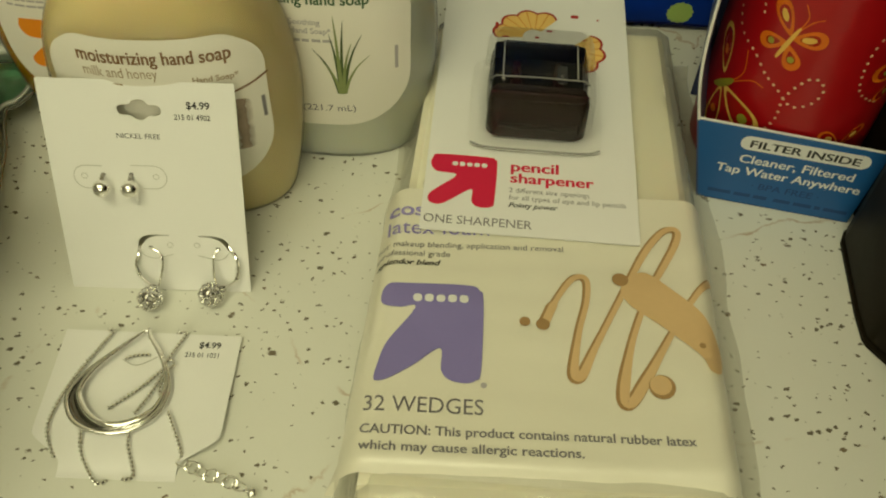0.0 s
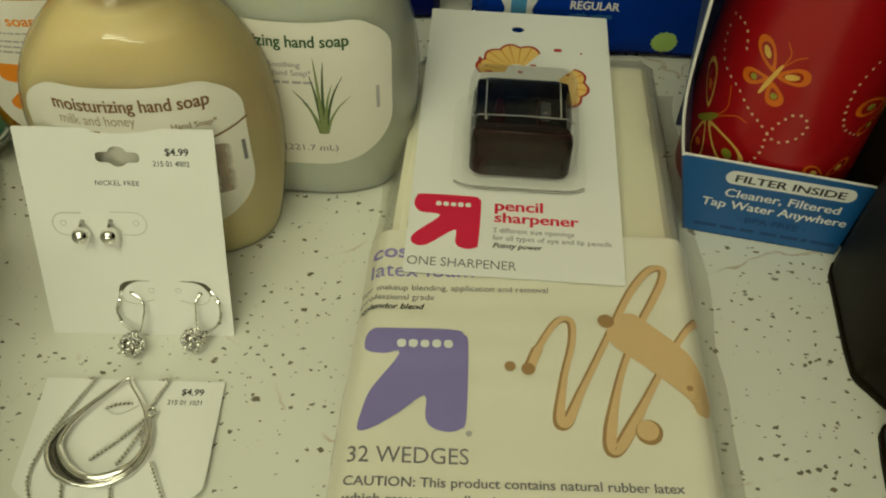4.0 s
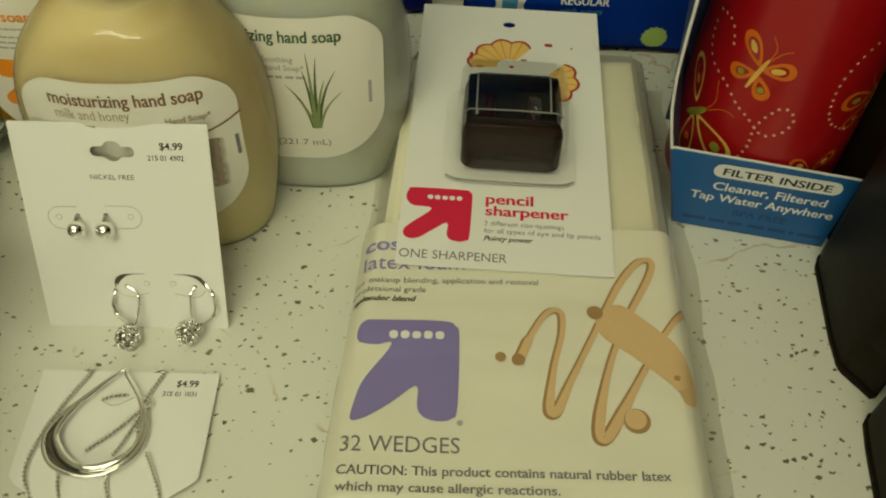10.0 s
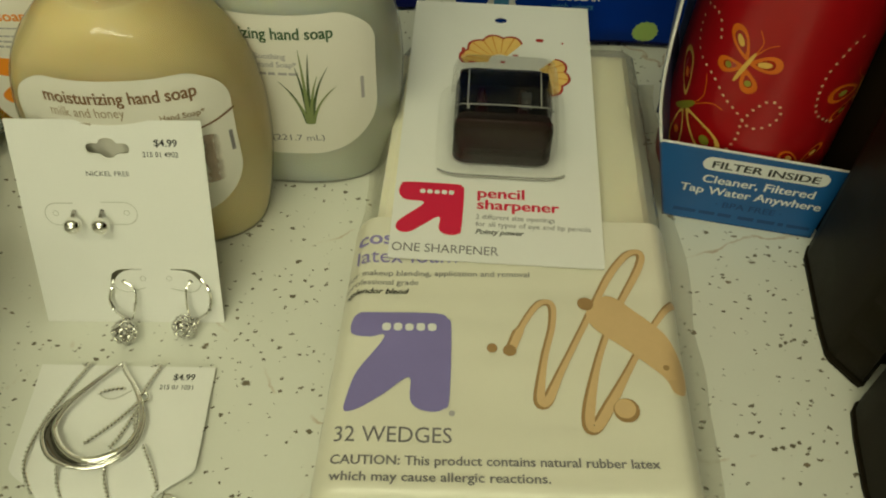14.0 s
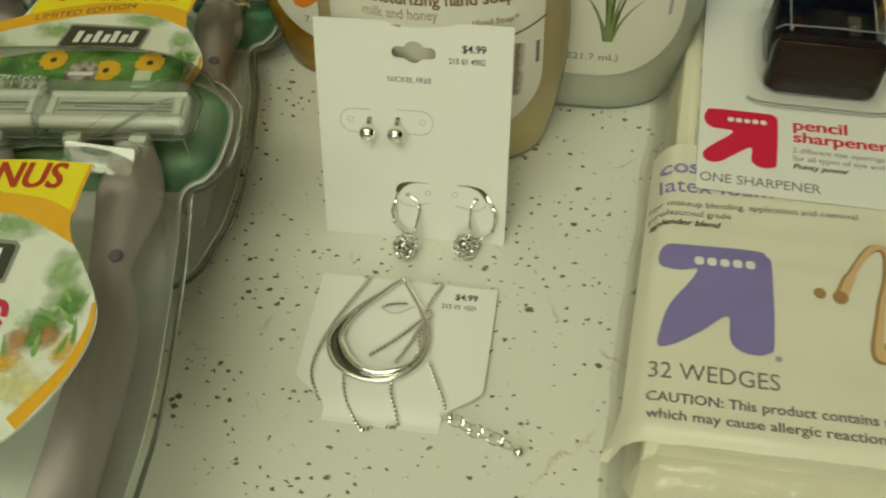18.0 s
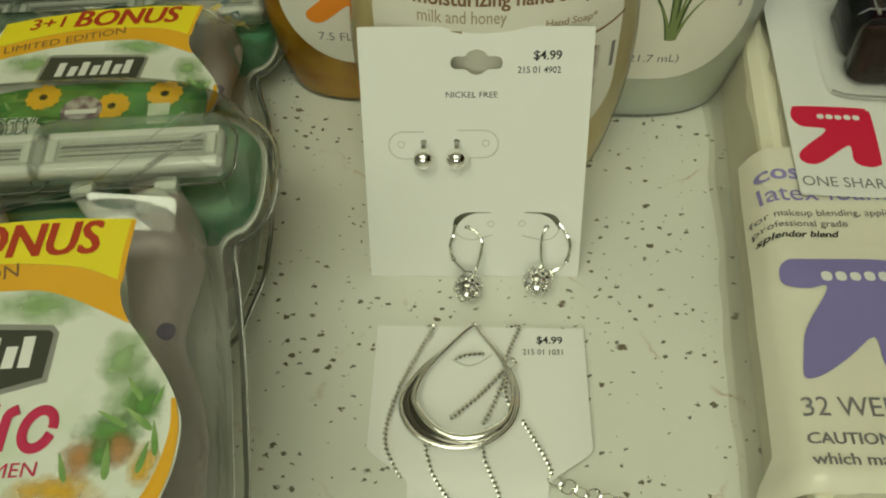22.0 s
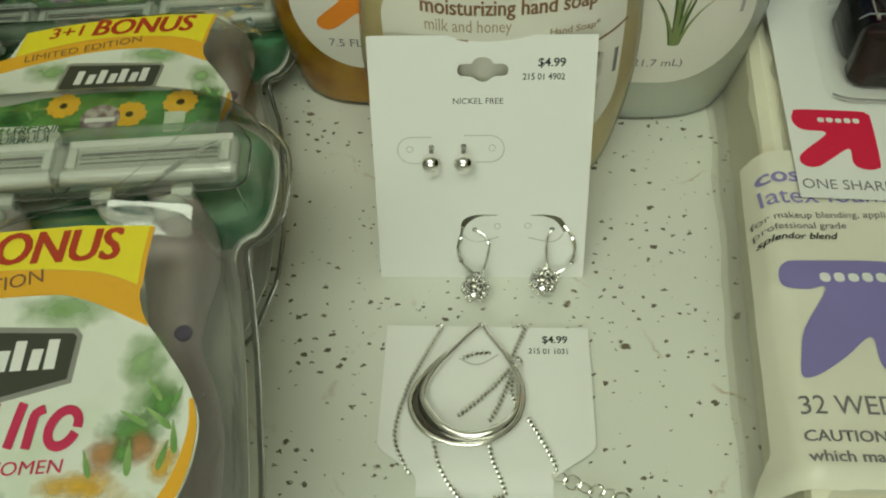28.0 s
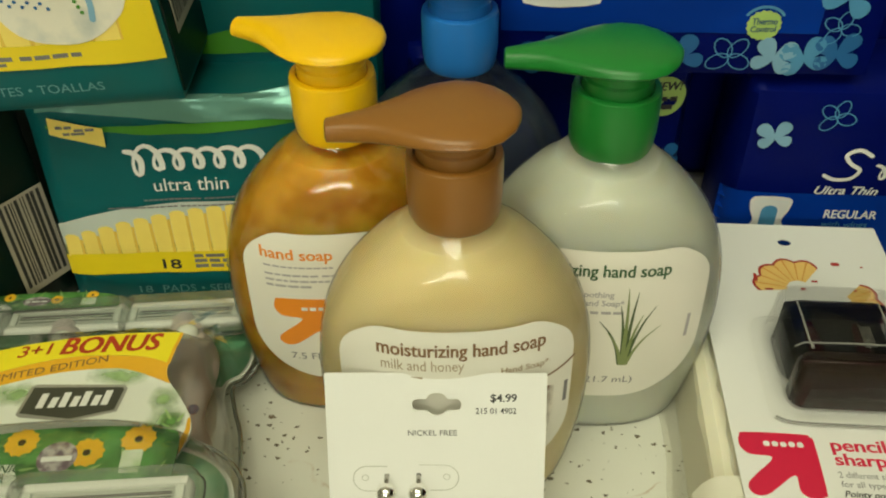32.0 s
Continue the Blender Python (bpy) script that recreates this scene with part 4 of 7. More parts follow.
for run in (
    [(-88.5, 131.2, 1.0), (-86.0, 131.4, 2.0), (-88.6, 125.5, 2.2), (-93, 115.6, 2.0), (-95.2, 107, 2.0), (-95.3, 101.5, 1.8), (-93.6, 97.5, 1.4), (-91.5, 94.2, 0.8)],
    [(-87.2, 103.6, 2.0), (-86.6, 100.0, 1.9), (-85.2, 95.6, 1.3), (-82.4, 91.2, 0.8), (-79.4, 88.2, 0.8), (-77.0, 90.0, 0.8)],
    [(-75.0, 102.4, 2.0), (-74.2, 98, 1.9), (-72.2, 93.4, 1.2), (-71.4, 90.2, 0.8), (-74.4, 89.6, 0.8)],
    [(-69.6, 131.4, 1.2), (-66.6, 131.5, 1.9), (-68.6, 126.0, 2.2), (-70.0, 121.6, 2.6)],
    [(-69.4, 120.6, 2.6), (-75.4, 113.6, 2.2), (-82.4, 107.2, 2.0)],
    [(-69.6, 119.0, 2.6), (-72.4, 111.6, 2.2), (-75.0, 106.2, 2.0)],
    [(-69.0, 119.6, 2.8), (-70.0, 114.6, 2.4), (-68.8, 110.4, 2.2)],
    [(-66.4, 107.6, 2.4), (-63.8, 102.8, 2.4), (-61.4, 98.2, 2.2), (-60.2, 95.0, 1.6)],
    [(-81.2, 122.4, 2.0), (-78.6, 123.6, 2.0), (-74.0, 124.2, 1.9)],
):
    links, line = chain(run)
    cord = part("chain", links, M_CHAIN, neck, "fine silver curb chain")
    # dark rod added under the links to paint the shade in their gaps
    part("chain_shade_core", tube([p - Vector((0, 0, 0.12)) for p in line], 0.26, 6), M_SHADESILVER, cord)
rng = random.Random(4)
x, y = -59.8, 94.2
for i in range(7):
    a = radians(rng.uniform(-30, 40))
    n = Vector((math.cos(a), math.sin(a), 0))
    tilt = Vector((-n.y * math.cos(0.5), n.x * math.cos(0.5), math.sin(0.5) * (1 if i % 2 else -1)))
    c = Vector((x, y, 1.7))
    part("extender_link", tube([c + n * 1.75 * math.cos(w) + tilt * 1.45 * math.sin(w) for w in (2 * math.pi * j / 16 for j in range(16))], 0.28, 6, True), M_SILVER, neck)
    x, y = x + 2.45, y - 0.75 + rng.uniform(-0.5, 0.5)
part("end_ball", ball(x + 0.9, y - 0.3, 1.6, 1.55), M_SILVER, neck)
part("clasp", tube(catmull([(-70.6, 120.6, 3.0), (-68.8, 122.0, 3.6), (-67.6, 120.8, 3.2), (-69.2, 119.4, 3.0)], 4), 0.35, 6, True), M_SILVER, neck)
loop = catmull([(-76.8, 131.0, 3.0), (-82.6, 125.2, 3.0), (-89.0, 117.6, 3.0), (-91.0, 111.4, 3.0), (-88.0, 105.6, 3.0), (-81.6, 102.9, 3.0), (-74.6, 103.6, 3.0), (-69.0, 108.2, 3.0), (-67.6, 115.0, 3.0), (-70.4, 122.6, 3.0), (-75.0, 129.0, 3.0)], 10)
loop = [Vector((-79.2 + (p.x + 78.6) * 1.075, 130.9 + (p.y - 131) * 1.075, p.z)) for p in loop]


def gap(p):
    return 0.5 + 3.6 * math.exp(-(((p.x + 88.5) / 8) ** 2 + ((p.y - 107) / 9) ** 2)) + 1.3 * math.exp(-(((p.x + 77) / 7) ** 2 + ((p.y - 103) / 5) ** 2)) + 0.6 * math.exp(-(((p.x + 67) / 5) ** 2 + ((p.y - 110) / 8) ** 2))


mid = Vector((-78.5, 114.5, 3.0))
inner = [p + (mid - p).normalized() * gap(p) + Vector((0, 0, 0.5)) for p in loop]
outer_ring = part("pendant", tube(loop, 1, 12, True, radii=[0.52 + 0.05 * gap(p) for p in loop]), M_SILVER, neck, "polished silver open teardrop pendant")
part("pendant_inner_rim", tube(inner, 1, 12, True, radii=[0.46 + 0.12 * gap(p) + 0.6 * math.exp(-(((p.x + 75) / 8) ** 2 + ((p.y - 104) / 6) ** 2)) for p in loop]), M_SILVER, neck)
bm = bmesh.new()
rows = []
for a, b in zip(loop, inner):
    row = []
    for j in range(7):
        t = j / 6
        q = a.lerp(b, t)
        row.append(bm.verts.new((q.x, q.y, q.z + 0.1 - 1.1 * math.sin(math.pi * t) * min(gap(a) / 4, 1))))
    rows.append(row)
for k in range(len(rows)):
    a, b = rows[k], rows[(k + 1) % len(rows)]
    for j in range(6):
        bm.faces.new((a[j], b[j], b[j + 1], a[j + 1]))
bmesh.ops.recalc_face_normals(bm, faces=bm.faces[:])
# the dark colour stands in for what the hollow silver reflects
part("pendant_band", bm, M_SHADESILVER, neck, "hollow band of the pendant, its dark reflection put into the colour")
# ---- bag of foam wedges ----
wedges = thing("foam_wedge_bag", (26, 165, 0), "clear bag of cream foam make-up wedges with printed front", "foam wedges")


def side_x(y):
    t = (y - 80) / 166
    return -19.5 + 12.0 * t, 71.0 + 4.0 * t


def pillow(y0, y1, z_top, grow, nx=36, ny=60, edge=5.0, ripple=0.0, low=0.15, tilt=0.0, seed=3.0):
    """A soft slab whose sides follow the bag; z_top above the counter."""
    bm, top = bmesh.new(), []
    for i in range(ny + 1):
        y = y0 + (y1 - y0) * i / ny
        a, b = side_x(y)
        a, b = a - grow, b + grow
        row = []
        for j in range(nx + 1):
            x = a + (b - a) * j / nx
            e = min(x - a, b - x, y - y0, y1 - y)
            q = min(max(e / edge, 0), 1)
            z = low + (z_top - low) * math.sqrt(max(1 - (1 - q) ** 2, 0))
            z += ripple * 1.15 * noise.noise(Vector((x * 0.11, y * 0.08, seed))) * (1.0 - 0.6 * q) + ripple * 0.25 * noise.noise(Vector((x * 0.03, y * 0.03, seed)))
            row.append(bm.verts.new((x, y, max(z, 0.1))))
        top.append(row)
    for i in range(ny):
        for j in range(nx):
            bm.faces.new((top[i][j], top[i][j + 1], top[i + 1][j + 1], top[i + 1][j]))
    if low > 0.5:
        return bm
    rim = [v for v in top[0]] + [r[-1] for r in top[1:]] + [v for v in top[-1][-2::-1]] + [r[0] for r in top[-2:0:-1]]
    bm.faces.new(rim[::-1])
    return bm


part("foam_slab", pillow(80, 246, 21.5, -1.6, edge=4.0, ripple=0.4), M_FOAM, wedges, "cream latex foam wedges")


def bag_film():
    """The loose film round the foam: steep flanks, a skirt on the counter and flat crimped ends."""
    left = ((-4.0, 0.35), (-2.4, 1.0), (-0.8, 4.0), (0.6, 10.0), (2.8, 16.5), (6.5, 21.2), (11.0, 22.2))
    right = ((-11.0, 22.2), (-6.0, 21.8), (-1.6, 19.0), (0.8, 13.0), (2.2, 6.5), (4.4, 2.6), (7.4, 1.2), (10.6, 0.35))
    bm, rows, ny = bmesh.new(), [], 92
    for i in range(ny + 1):
        y = 62 + 191 * i / ny
        a, b = side_x(y)
        end = min(max((y - 62) / 19, 0), 1) * min(max((253 - y) / 8, 0), 1)
        end = end * end * (3 - 2 * end)
        line = [(a + dx - 1.2 * noise.noise(Vector((y * 0.07, 1.5, 0))), z) for dx, z in left]
        line += [(a + 11 + (b - a - 22) * j / 14, 22.2) for j in range(1, 14)]
        line += [(b + dx * (1.0 + 0.25 * noise.noise(Vector((y * 0.05, 6.5, 0)))), z) for dx, z in right]
        row = []
        for p, q in zip(line, line[1:]):
            for k in range(3):
                x, z = p[0] + (q[0] - p[0]) * k / 3, p[1] + (q[1] - p[1]) * k / 3
                flank = 1.0 - abs(z - 11) / 12
                z = 0.3 + (z - 0.3) * end
                fold = noise.noise(Vector((x * 0.10, y * 0.16, 4.0))) * (0.2 + 1.7 * max(flank, 0) ** 2) + 1.4 * (1 - end) * noise.noise(Vector((x * 0.16, y * 0.22, 9.0)))
                row.append(bm.verts.new((x, y, max(z + fold, 0.15))))
        row.append(bm.verts.new((line[-1][0], y, 0.3)))
        rows.append(row)
    for a, b in zip(rows, rows[1:]):
        for j in range(len(a) - 1):
            bm.faces.new((a[j], a[j + 1], b[j + 1], b[j]))
    return bm


part("clear_bag", bag_film(), M_BAG, wedges, "crinkled clear plastic bag")


def on_bag(off):
    def f(co):
        a, b = side_x(co.y)
        e = min(co.x - a + 2.4, b + 1.5 - co.x)
        q = min(max(e / 7.5, 0), 1)
        droop = (1 - math.sqrt(max(1 - (1 - q) ** 2, 0))) * 15
        foot = max(0, (89 - co.y) / 5) ** 2 * 2.6
        wave = 0.5 * noise.noise(Vector((co.x * 0.05, co.y * 0.05, 7.0))) + 0.35 * noise.noise(Vector((co.x * 0.02, co.y * 0.15, 2.0)))
        return Vector((co.x, co.y, 24.0 + off - droop - foot + wave + co.z))
    return f


bm, rows = bmesh.new(), []
for i in range(56):
    y = 83.6 + 83.9 * i / 55
    a, b = side_x(y)
    a, b = a - 1.4 - (3.0 if i < 6 else 0) * (1 - i / 6), b + 1.4 + (5.0 if i < 6 else 0) * (1 - i / 6)
    rows.append([bm.verts.new((a + (b - a) * j / 50, y - 3.0 * (j / 50 - 0.5) * (1 - i / 55), 0)) for j in range(51)])
for a, b in zip(rows, rows[1:]):
    for j in range(50):
        bm.faces.new((a[j], a[j + 1], b[j + 1], b[j]))
part("printed_front", bm, M_PRINTFILM, wedges, "white printed front panel", warp=on_bag(0.0))
f1, f2, f3 = on_bag(0.34), on_bag(0.42), on_bag(0.50)
M_VIOLETTEXT = mat("violet_letters", (0.30, 0.26, 0.55), 0.45)
part("arrow_emblem", arrow(-13.4, 107, 25.6, 0, True), M_PURPLE, wedges, "violet arrow emblem", m=Matrix.Translation((0, 107, 0)) @ Matrix.Diagonal((1, 1.10, 1, 1)) @ Matrix.Translation((0, -107, 0)), warp=f1)
for k in range(5):
    part("emblem_bar", plate(rounded(-5.4 + k * 2.9, 129.5, -3.2 + k * 2.9, 131.9 - 0.2 * (k == 2), 0.9, 3), 0), M_WHITEINK, wedges, warp=f2)
part("printed_text", text("32 WEDGES", -15.2, 99.0, 0, 5.6, 27.6), M_GREYINK, wedges, warp=f1, smooth=False)
part("printed_text", text("CAUTION: This product contains natural rubber latex", -15.6, 93.4, 0, 3.2, 76, 0.014), M_GREYINK, wedges, warp=f1, smooth=False)
part("printed_text", text("which may cause allergic reactions.", -15.6, 89.4, 0, 3.2, 50.5, 0.014), M_GREYINK, wedges, warp=f1, smooth=False)
part("printed_text", text("cosmetic", -13.4, 158.0, 0, 6.0, 25, 0.02), M_VIOLETTEXT, wedges, warp=f1, smooth=False)
part("printed_text", text("latex foam", -13.4, 151.6, 0, 7.0, 27), M_VIOLETTEXT, wedges, warp=f1, smooth=False)
part("printed_text", text("for makeup blending, application and removal", -15.6, 147.2, 0, 2.5, 48.5), M_GREYINK, wedges, warp=f1, smooth=False)
part("printed_text", text("professional grade", -15.6, 144.2, 0, 2.5, 19), M_GREYINK, wedges, warp=f1, smooth=False)
part("printed_text", text("splendor blend", -15.6, 141.2, 0, 2.5, 16.6, 0.014, 0.3), M_INK, wedges, warp=f1, smooth=False)
scr = catmull([(27.2, 124.6, 0), (30.5, 132, 0), (35, 138.6, 0), (38.2, 138.4, 0), (38.0, 132, 0), (35.4, 122, 0), (33.8, 111.4, 0), (35.6, 110.6, 0), (39.4, 118.6, 0), (46.6, 133, 0), (54, 147.6, 0), (60, 155.6, 0), (63.6, 156, 0), (62.4, 150.6, 0), (54.6, 136, 0), (48.6, 121, 0), (45.2, 106.4, 0), (46.6, 103.6, 0), (51.8, 111.6, 0), (60.4, 126.6, 0), (66.4, 135.6, 0), (71, 141, 0)], 7, False)
wid = [1.75 + 1.5 * math.exp(-((p.y - 107) / 9) ** 2) + 0.5 * math.exp(-((p.y - 150) / 12) ** 2) + (1.0 if i < 6 else 0) for i, p in enumerate(scr)]
part("swirl_print", ribbon([(p.x - 0.3, p.y - 0.15) for p in scr], [w * 1.0 for w in wid]), M_TANDARK, wedges, warp=f1)
part("swirl_print", ribbon([(p.x + 0.18, p.y + 0.1) for p in scr], [w * 0.74 for w in wid]), M_TAN, wedges, "flesh-coloured make-up swirl print", warp=f2)
blob = catmull([(47.4, 137.6, 0), (53.2, 141.8, 0), (59.5, 137.0, 0), (67.0, 129.4, 0), (70.8, 120, 0), (69.6, 113.6, 0), (66.6, 113.2, 0), (64.6, 117.6, 0), (57, 124.8, 0), (48.6, 131.6, 0)], 6)
part("swirl_print", plate([(p.x, p.y) for p in blob], 0), M_TAN, wedges, warp=f3)
for x, y, r in ((22.4, 124.9, 1.35), (26.8, 124.2, 1.7), (47.1, 139, 2.1), (54.3, 108.2, 3.2), (65.6, 120.2, 0.8), (12.4, 106.6, 0.75)):
    part("dot_print", disc(x, y, r, 0, 18), M_TANDARK if r < 12 and x > 15 else M_PALEINK, wedges, warp=on_bag(0.58))
part("dot_print", disc(54.0, 108.6, 2.6, 0, 18), M_TAN, wedges, warp=on_bag(0.66))

# ---- carded pencil sharpener ----
sharp = thing("sharpener_card", (26, 205, 24), "white hang card with dark pencil sharpener under clear blister", "pencil sharpener")
SC = Matrix.Translation((-5.2, 152.6, 25.2)) @ Matrix.Rotation(radians(-2.6), 4, "Z") @ Matrix.Rotation(radians(1.2), 4, "X")
part("card", cut_plate(rounded(0, 0, 58.6, 110, 0.6, 2), [[(29 + 2.1 * math.cos(a), 101.5 + 1.5 * math.sin(a)) for a in (2 * math.pi * i / 18 for i in range(18))]], -0.4, 0), M_CARD, sharp, m=SC, smooth=False)
M_DARKSHARP = mat("smoked_brown_plastic", (0.017, 0.009, 0.007), 0.20, spec=0.30, var=0.25, scale=120)
M_PLUM = mat("plum_plastic", (0.045, 0.012, 0.016), 0.25, var=0.1)
M_INSERT = mat("black_insert_plastic", (0.010, 0.011, 0.014), 0.35, spec=0.3, var=0.2, scale=300)
M_STEEL = mat("blade_steel", (0.55, 0.55, 0.52), 0.25, 1.0)
M_SMOKE = film("smoked_clear_plastic", (0.62, 0.62, 0.64), 0.5, 0.012, 0.05, bump=0.1, bscale=90)
# pale grey that imitates highlights along clear plastic edges
M_EDGEGLINT = mat("edge_highlight_plastic", (0.40, 0.40, 0.38), 0.12, trans=0.35, coat=0.6)
M_ORANGEPEEL = mat("wood_shaving_print", (0.88, 0.56, 0.17), 0.5, var=0.2, scale=400)
M_PEELFOLD = mat("amber_fold_print", (0.74, 0.34, 0.06), 0.5, var=0.2, scale=500)
M_REDPEEL = mat("red_shaving_print", (0.42, 0.03, 0.025), 0.5, var=0.15, scale=500)
part("arrow_emblem", arrow(1.2, 8.6, 18.6, 0.06), M_RED, sharp, "crimson arrow emblem", m=SC)
for k in range(5):
    part("emblem_bar", plate(rounded(7.2 + k * 2.05, 23.1, 8.8 + k * 2.05, 24.7 - 0.15 * (k == 2), 0.6, 3), 0.12), M_WHITEINK, sharp, m=SC)
for s, x, y, h, w, bold, lean, mt in (("pencil", 23.6, 22.7, 5.2, 13.2, 0.03, 0, M_RED), ("sharpener", 23.6, 18.5, 5.0, 23, 0.03, 0, M_RED), ("2 different size openings", 23.4, 14.9, 2.4, 22, 0, 0, M_GREYINK), ("for all types of eye and lip pencils", 23.4, 12.3, 2.4, 32, 0, 0, M_GREYINK), ("Pointy power", 23.4, 9.6, 2.4, 13.4, 0.02, 0.3, M_INK), ("ONE SHARPENER", 0.9, 2.4, 4.1, 29, 0, 0, M_GREYINK)):
    part("printed_text", text(s, x, y, 0.07, h, w, bold, lean), mt, sharp, m=SC, smooth=False)
bm, bmr, bml = bmesh.new(), bmesh.new(), bmesh.new()
for cx, cy, r0, r1, a0, a1, lobes in ((29, 80.5, 3.6, 12.6, 52, 186, 4), (39.5, 75.5, 3.2, 11.4, -64, 46, 3)):
    n = 24
    def rim(q, add=0.0):
        w = radians(a0 + (a1 - a0) * q)
        ro = r1 * (0.9 + 0.12 * abs(math.sin(math.pi * lobes * q))) + add
        return cx + ro * math.cos(w), cy + ro * math.sin(w)
    def core(q):
        w = radians(a0 + (a1 - a0) * q)
        return cx + r0 * math.cos(w), cy + r0 * math.sin(w)
    for k in range(n):
        p, q = k / n, (k + 1) / n
        plate([core(p), rim(p), rim(q), core(q)], 0.06, None, bm)
        plate([rim(p, -0.1), rim(p, 0.75), rim(q, 0.75), rim(q, -0.1)], 0.08, None, bmr)
    for k in range(1, 2 * lobes):
        q = k / (2 * lobes)
        ribbon([core(q), rim(q, -0.3)], [0.2, 0.55], 0.07, bml)
part("shaving_fold_print", bml, M_PEELFOLD, sharp, m=SC)
for x, y, w, h in ((17, 85, 1, 3.4), (42, 92, 2.6, 1.6), (49.5, 91, 0.8, 0.8), (34, 84, 2.0, 0.8), (20, 80, 2.4, 0.8), (30, 80.5, 1.5, 1), (45, 80.5, 1.0, 0.8)):
    plate(rounded(x - w / 2, y - h / 2, x + w / 2, y + h / 2, min(w, h) * 0.4, 2), 0.07, None, bmr)
part("shaving_print", bm, M_ORANGEPEEL, sharp, "orange pencil shaving print", m=SC)
part("shaving_rim_print", bmr, M_REDPEEL, sharp, m=SC)


def dome(x0, y0, x1, y1, levels, r, clear=False):
    rings = []
    for z, k in levels:
        rings.append([(x, y, z) for x, y in rounded(x0 + k, y0 + k, x1 - k, y1 - k, max(r - k * 0.5, 0.6), 5)])
    return loft(rings, True, top_only=clear)


part("blister", dome(10.6, 29.5, 49.4, 68, ((0.15, 0), (0.9, 0.2), (1.3, 1.0), (1.4, 2.8), (2.6, 3.4), (15, 4.0), (17.6, 5.0), (18.4, 7.0)), 6, True), M_BLISTER, sharp, "clear moulded plastic blister", m=SC)
part("sharpener_body", dome(15.6, 34.2, 44.2, 42.9, ((0.6, 1.0), (2.0, 0.0), (13, 0.2), (15.0, 1.0), (15.6, 2.2)), 3.5), M_DARKSHARP, sharp, "dark brown sharpener base", m=SC)
part("body_seam", block(16.2, 37.6, 15.2, 43.6, 37.9, 15.75, 0.1, 1), M_PLUM, sharp, m=SC)
part("sharpener_core", block(16.6, 42.9, 0.8, 43.2, 60.4, 9.5, 1.6), M_INSERT, sharp, "dark sharpener insert", m=SC)
part("insert_back", block(16.6, 58.6, 0.8, 43.2, 60.8, 14.4, 1.0), M_INSERT, sharp, m=SC)
for x0, x1 in ((21.5, 25.5), (34, 37.5)):
    part("sharpening_cone", loft([[Vector(((x0 + x1) / 2 + r * math.cos(t), y, 9 + r * math.sin(t))) for t in (2 * math.pi * i / 16 for i in range(16))] for y, r in ((45, 2.6), (52, 2.1), (57, 1.3))]), M_PLUM, sharp, m=SC)
part("blade", block(35.0, 46.5, 11.6, 38.0, 54, 12.1, 0.1, 1), M_STEEL, sharp, "steel blade", m=SC)
part("blade_screw", ball(36.5, 50, 12.2, 0.9, rz=0.5), M_STEEL, sharp, m=SC)
part("cover", dome(15.4, 42.6, 44.4, 61.4, ((0.6, 0.8), (2, 0.0), (12, 0.4), (15.2, 1.4), (16.0, 3.0)), 4.5, True), M_SMOKE, sharp, "smoked clear cover", m=SC)
# pale rods drawn where the cover's edges show white highlights
ribs = bmesh.new()
for x in (19.4, 40.4):
    tube([(x, 43.6, 15.9), (x, 53, 16.1), (x, 59, 15.8), (x, 60.8, 13.2)], 0.26, 6, bm=ribs)
tube([(15.8, 43.6, 14.6), (17.6, 43.6, 16.1), (30, 43.6, 16.4), (42.2, 43.6, 16.1), (44.0, 43.6, 14.6)], 0.22, 6, bm=ribs)
tube([(19.6, 42.0, 16.0), (19.6, 43.6, 16.2)], 0.45, 6, bm=ribs)
part("cover_highlight_rib", ribs, M_EDGEGLINT, sharp, "pale rib standing in for edge highlights", m=SC)
# pale rod painted in for the highlight along the blister's foot
foot = bmesh.new()
tube(catmull([(11.6, 31.5, 1.4), (16, 29.9, 1.5), (30, 29.6, 1.6), (44, 29.9, 1.5), (48.4, 31.5, 1.4)], 5, False), 0.32, 6, bm=foot)
part("blister_foot_highlight", foot, M_EDGEGLINT, sharp, m=SC)

# ---- filter bottle in its carton ----
M_CARTONBLUE = mat("blue_carton_print", (0.008, 0.105, 0.33), 0.38, var=0.05, scale=200, coat=0.1)
# dusky blue stands in for the blue that the bag film reflects
M_CARTONIN = mat("carton_inside_reflected_blue", (0.035, 0.05, 0.13), 0.6, var=0.1)
M_REDBOTTLE = mat("glossy_red_plastic", (0.38, 0.004, 0.008), 0.34, var=0.06, scale=60, coat=0.12)
M_FLYORANGE = mat("butterfly_orange", (0.70, 0.15, 0.008), 0.35, var=0.1, scale=500)
M_FLYYELLOW = mat("butterfly_yellow", (0.78, 0.48, 0.10), 0.35, var=0.1, scale=500)
M_FLYGREEN = mat("butterfly_green", (0.30, 0.29, 0.03), 0.35, var=0.1, scale=500)
M_DOTS = mat("dotted_line_print", (0.72, 0.50, 0.30), 0.4)
box = thing("bottle_carton", (100, 205, 0), "blue open-front carton around a red filter bottle", "carton")
BX = Matrix.Translation((80.6, 191.4, 0.2)) @ Matrix.Rotation(radians(-11), 4, "Z")
BF = BX @ Matrix.Rotation(radians(90), 4, "X")
part("front_panel", plate([(0, 0), (45.5, 0), (46.5, 30), (-7.4, 31)], -0.5, 0, None), M_CARTONBLUE, box, m=BF, smooth=False)
part("panel_edge", plate([(-7.4, 31), (46.5, 30), (46.5, 30.5), (-7.4, 31.5)], -0.5, 0.04), M_WHITEINK, box, m=BF, smooth=False)
side = catmull([(-7.4, 31, 0), (-10.5, 45, 0), (-12, 60, 0), (-12.5, 86, 0), (-12.6, 120, 0)], 5, False)
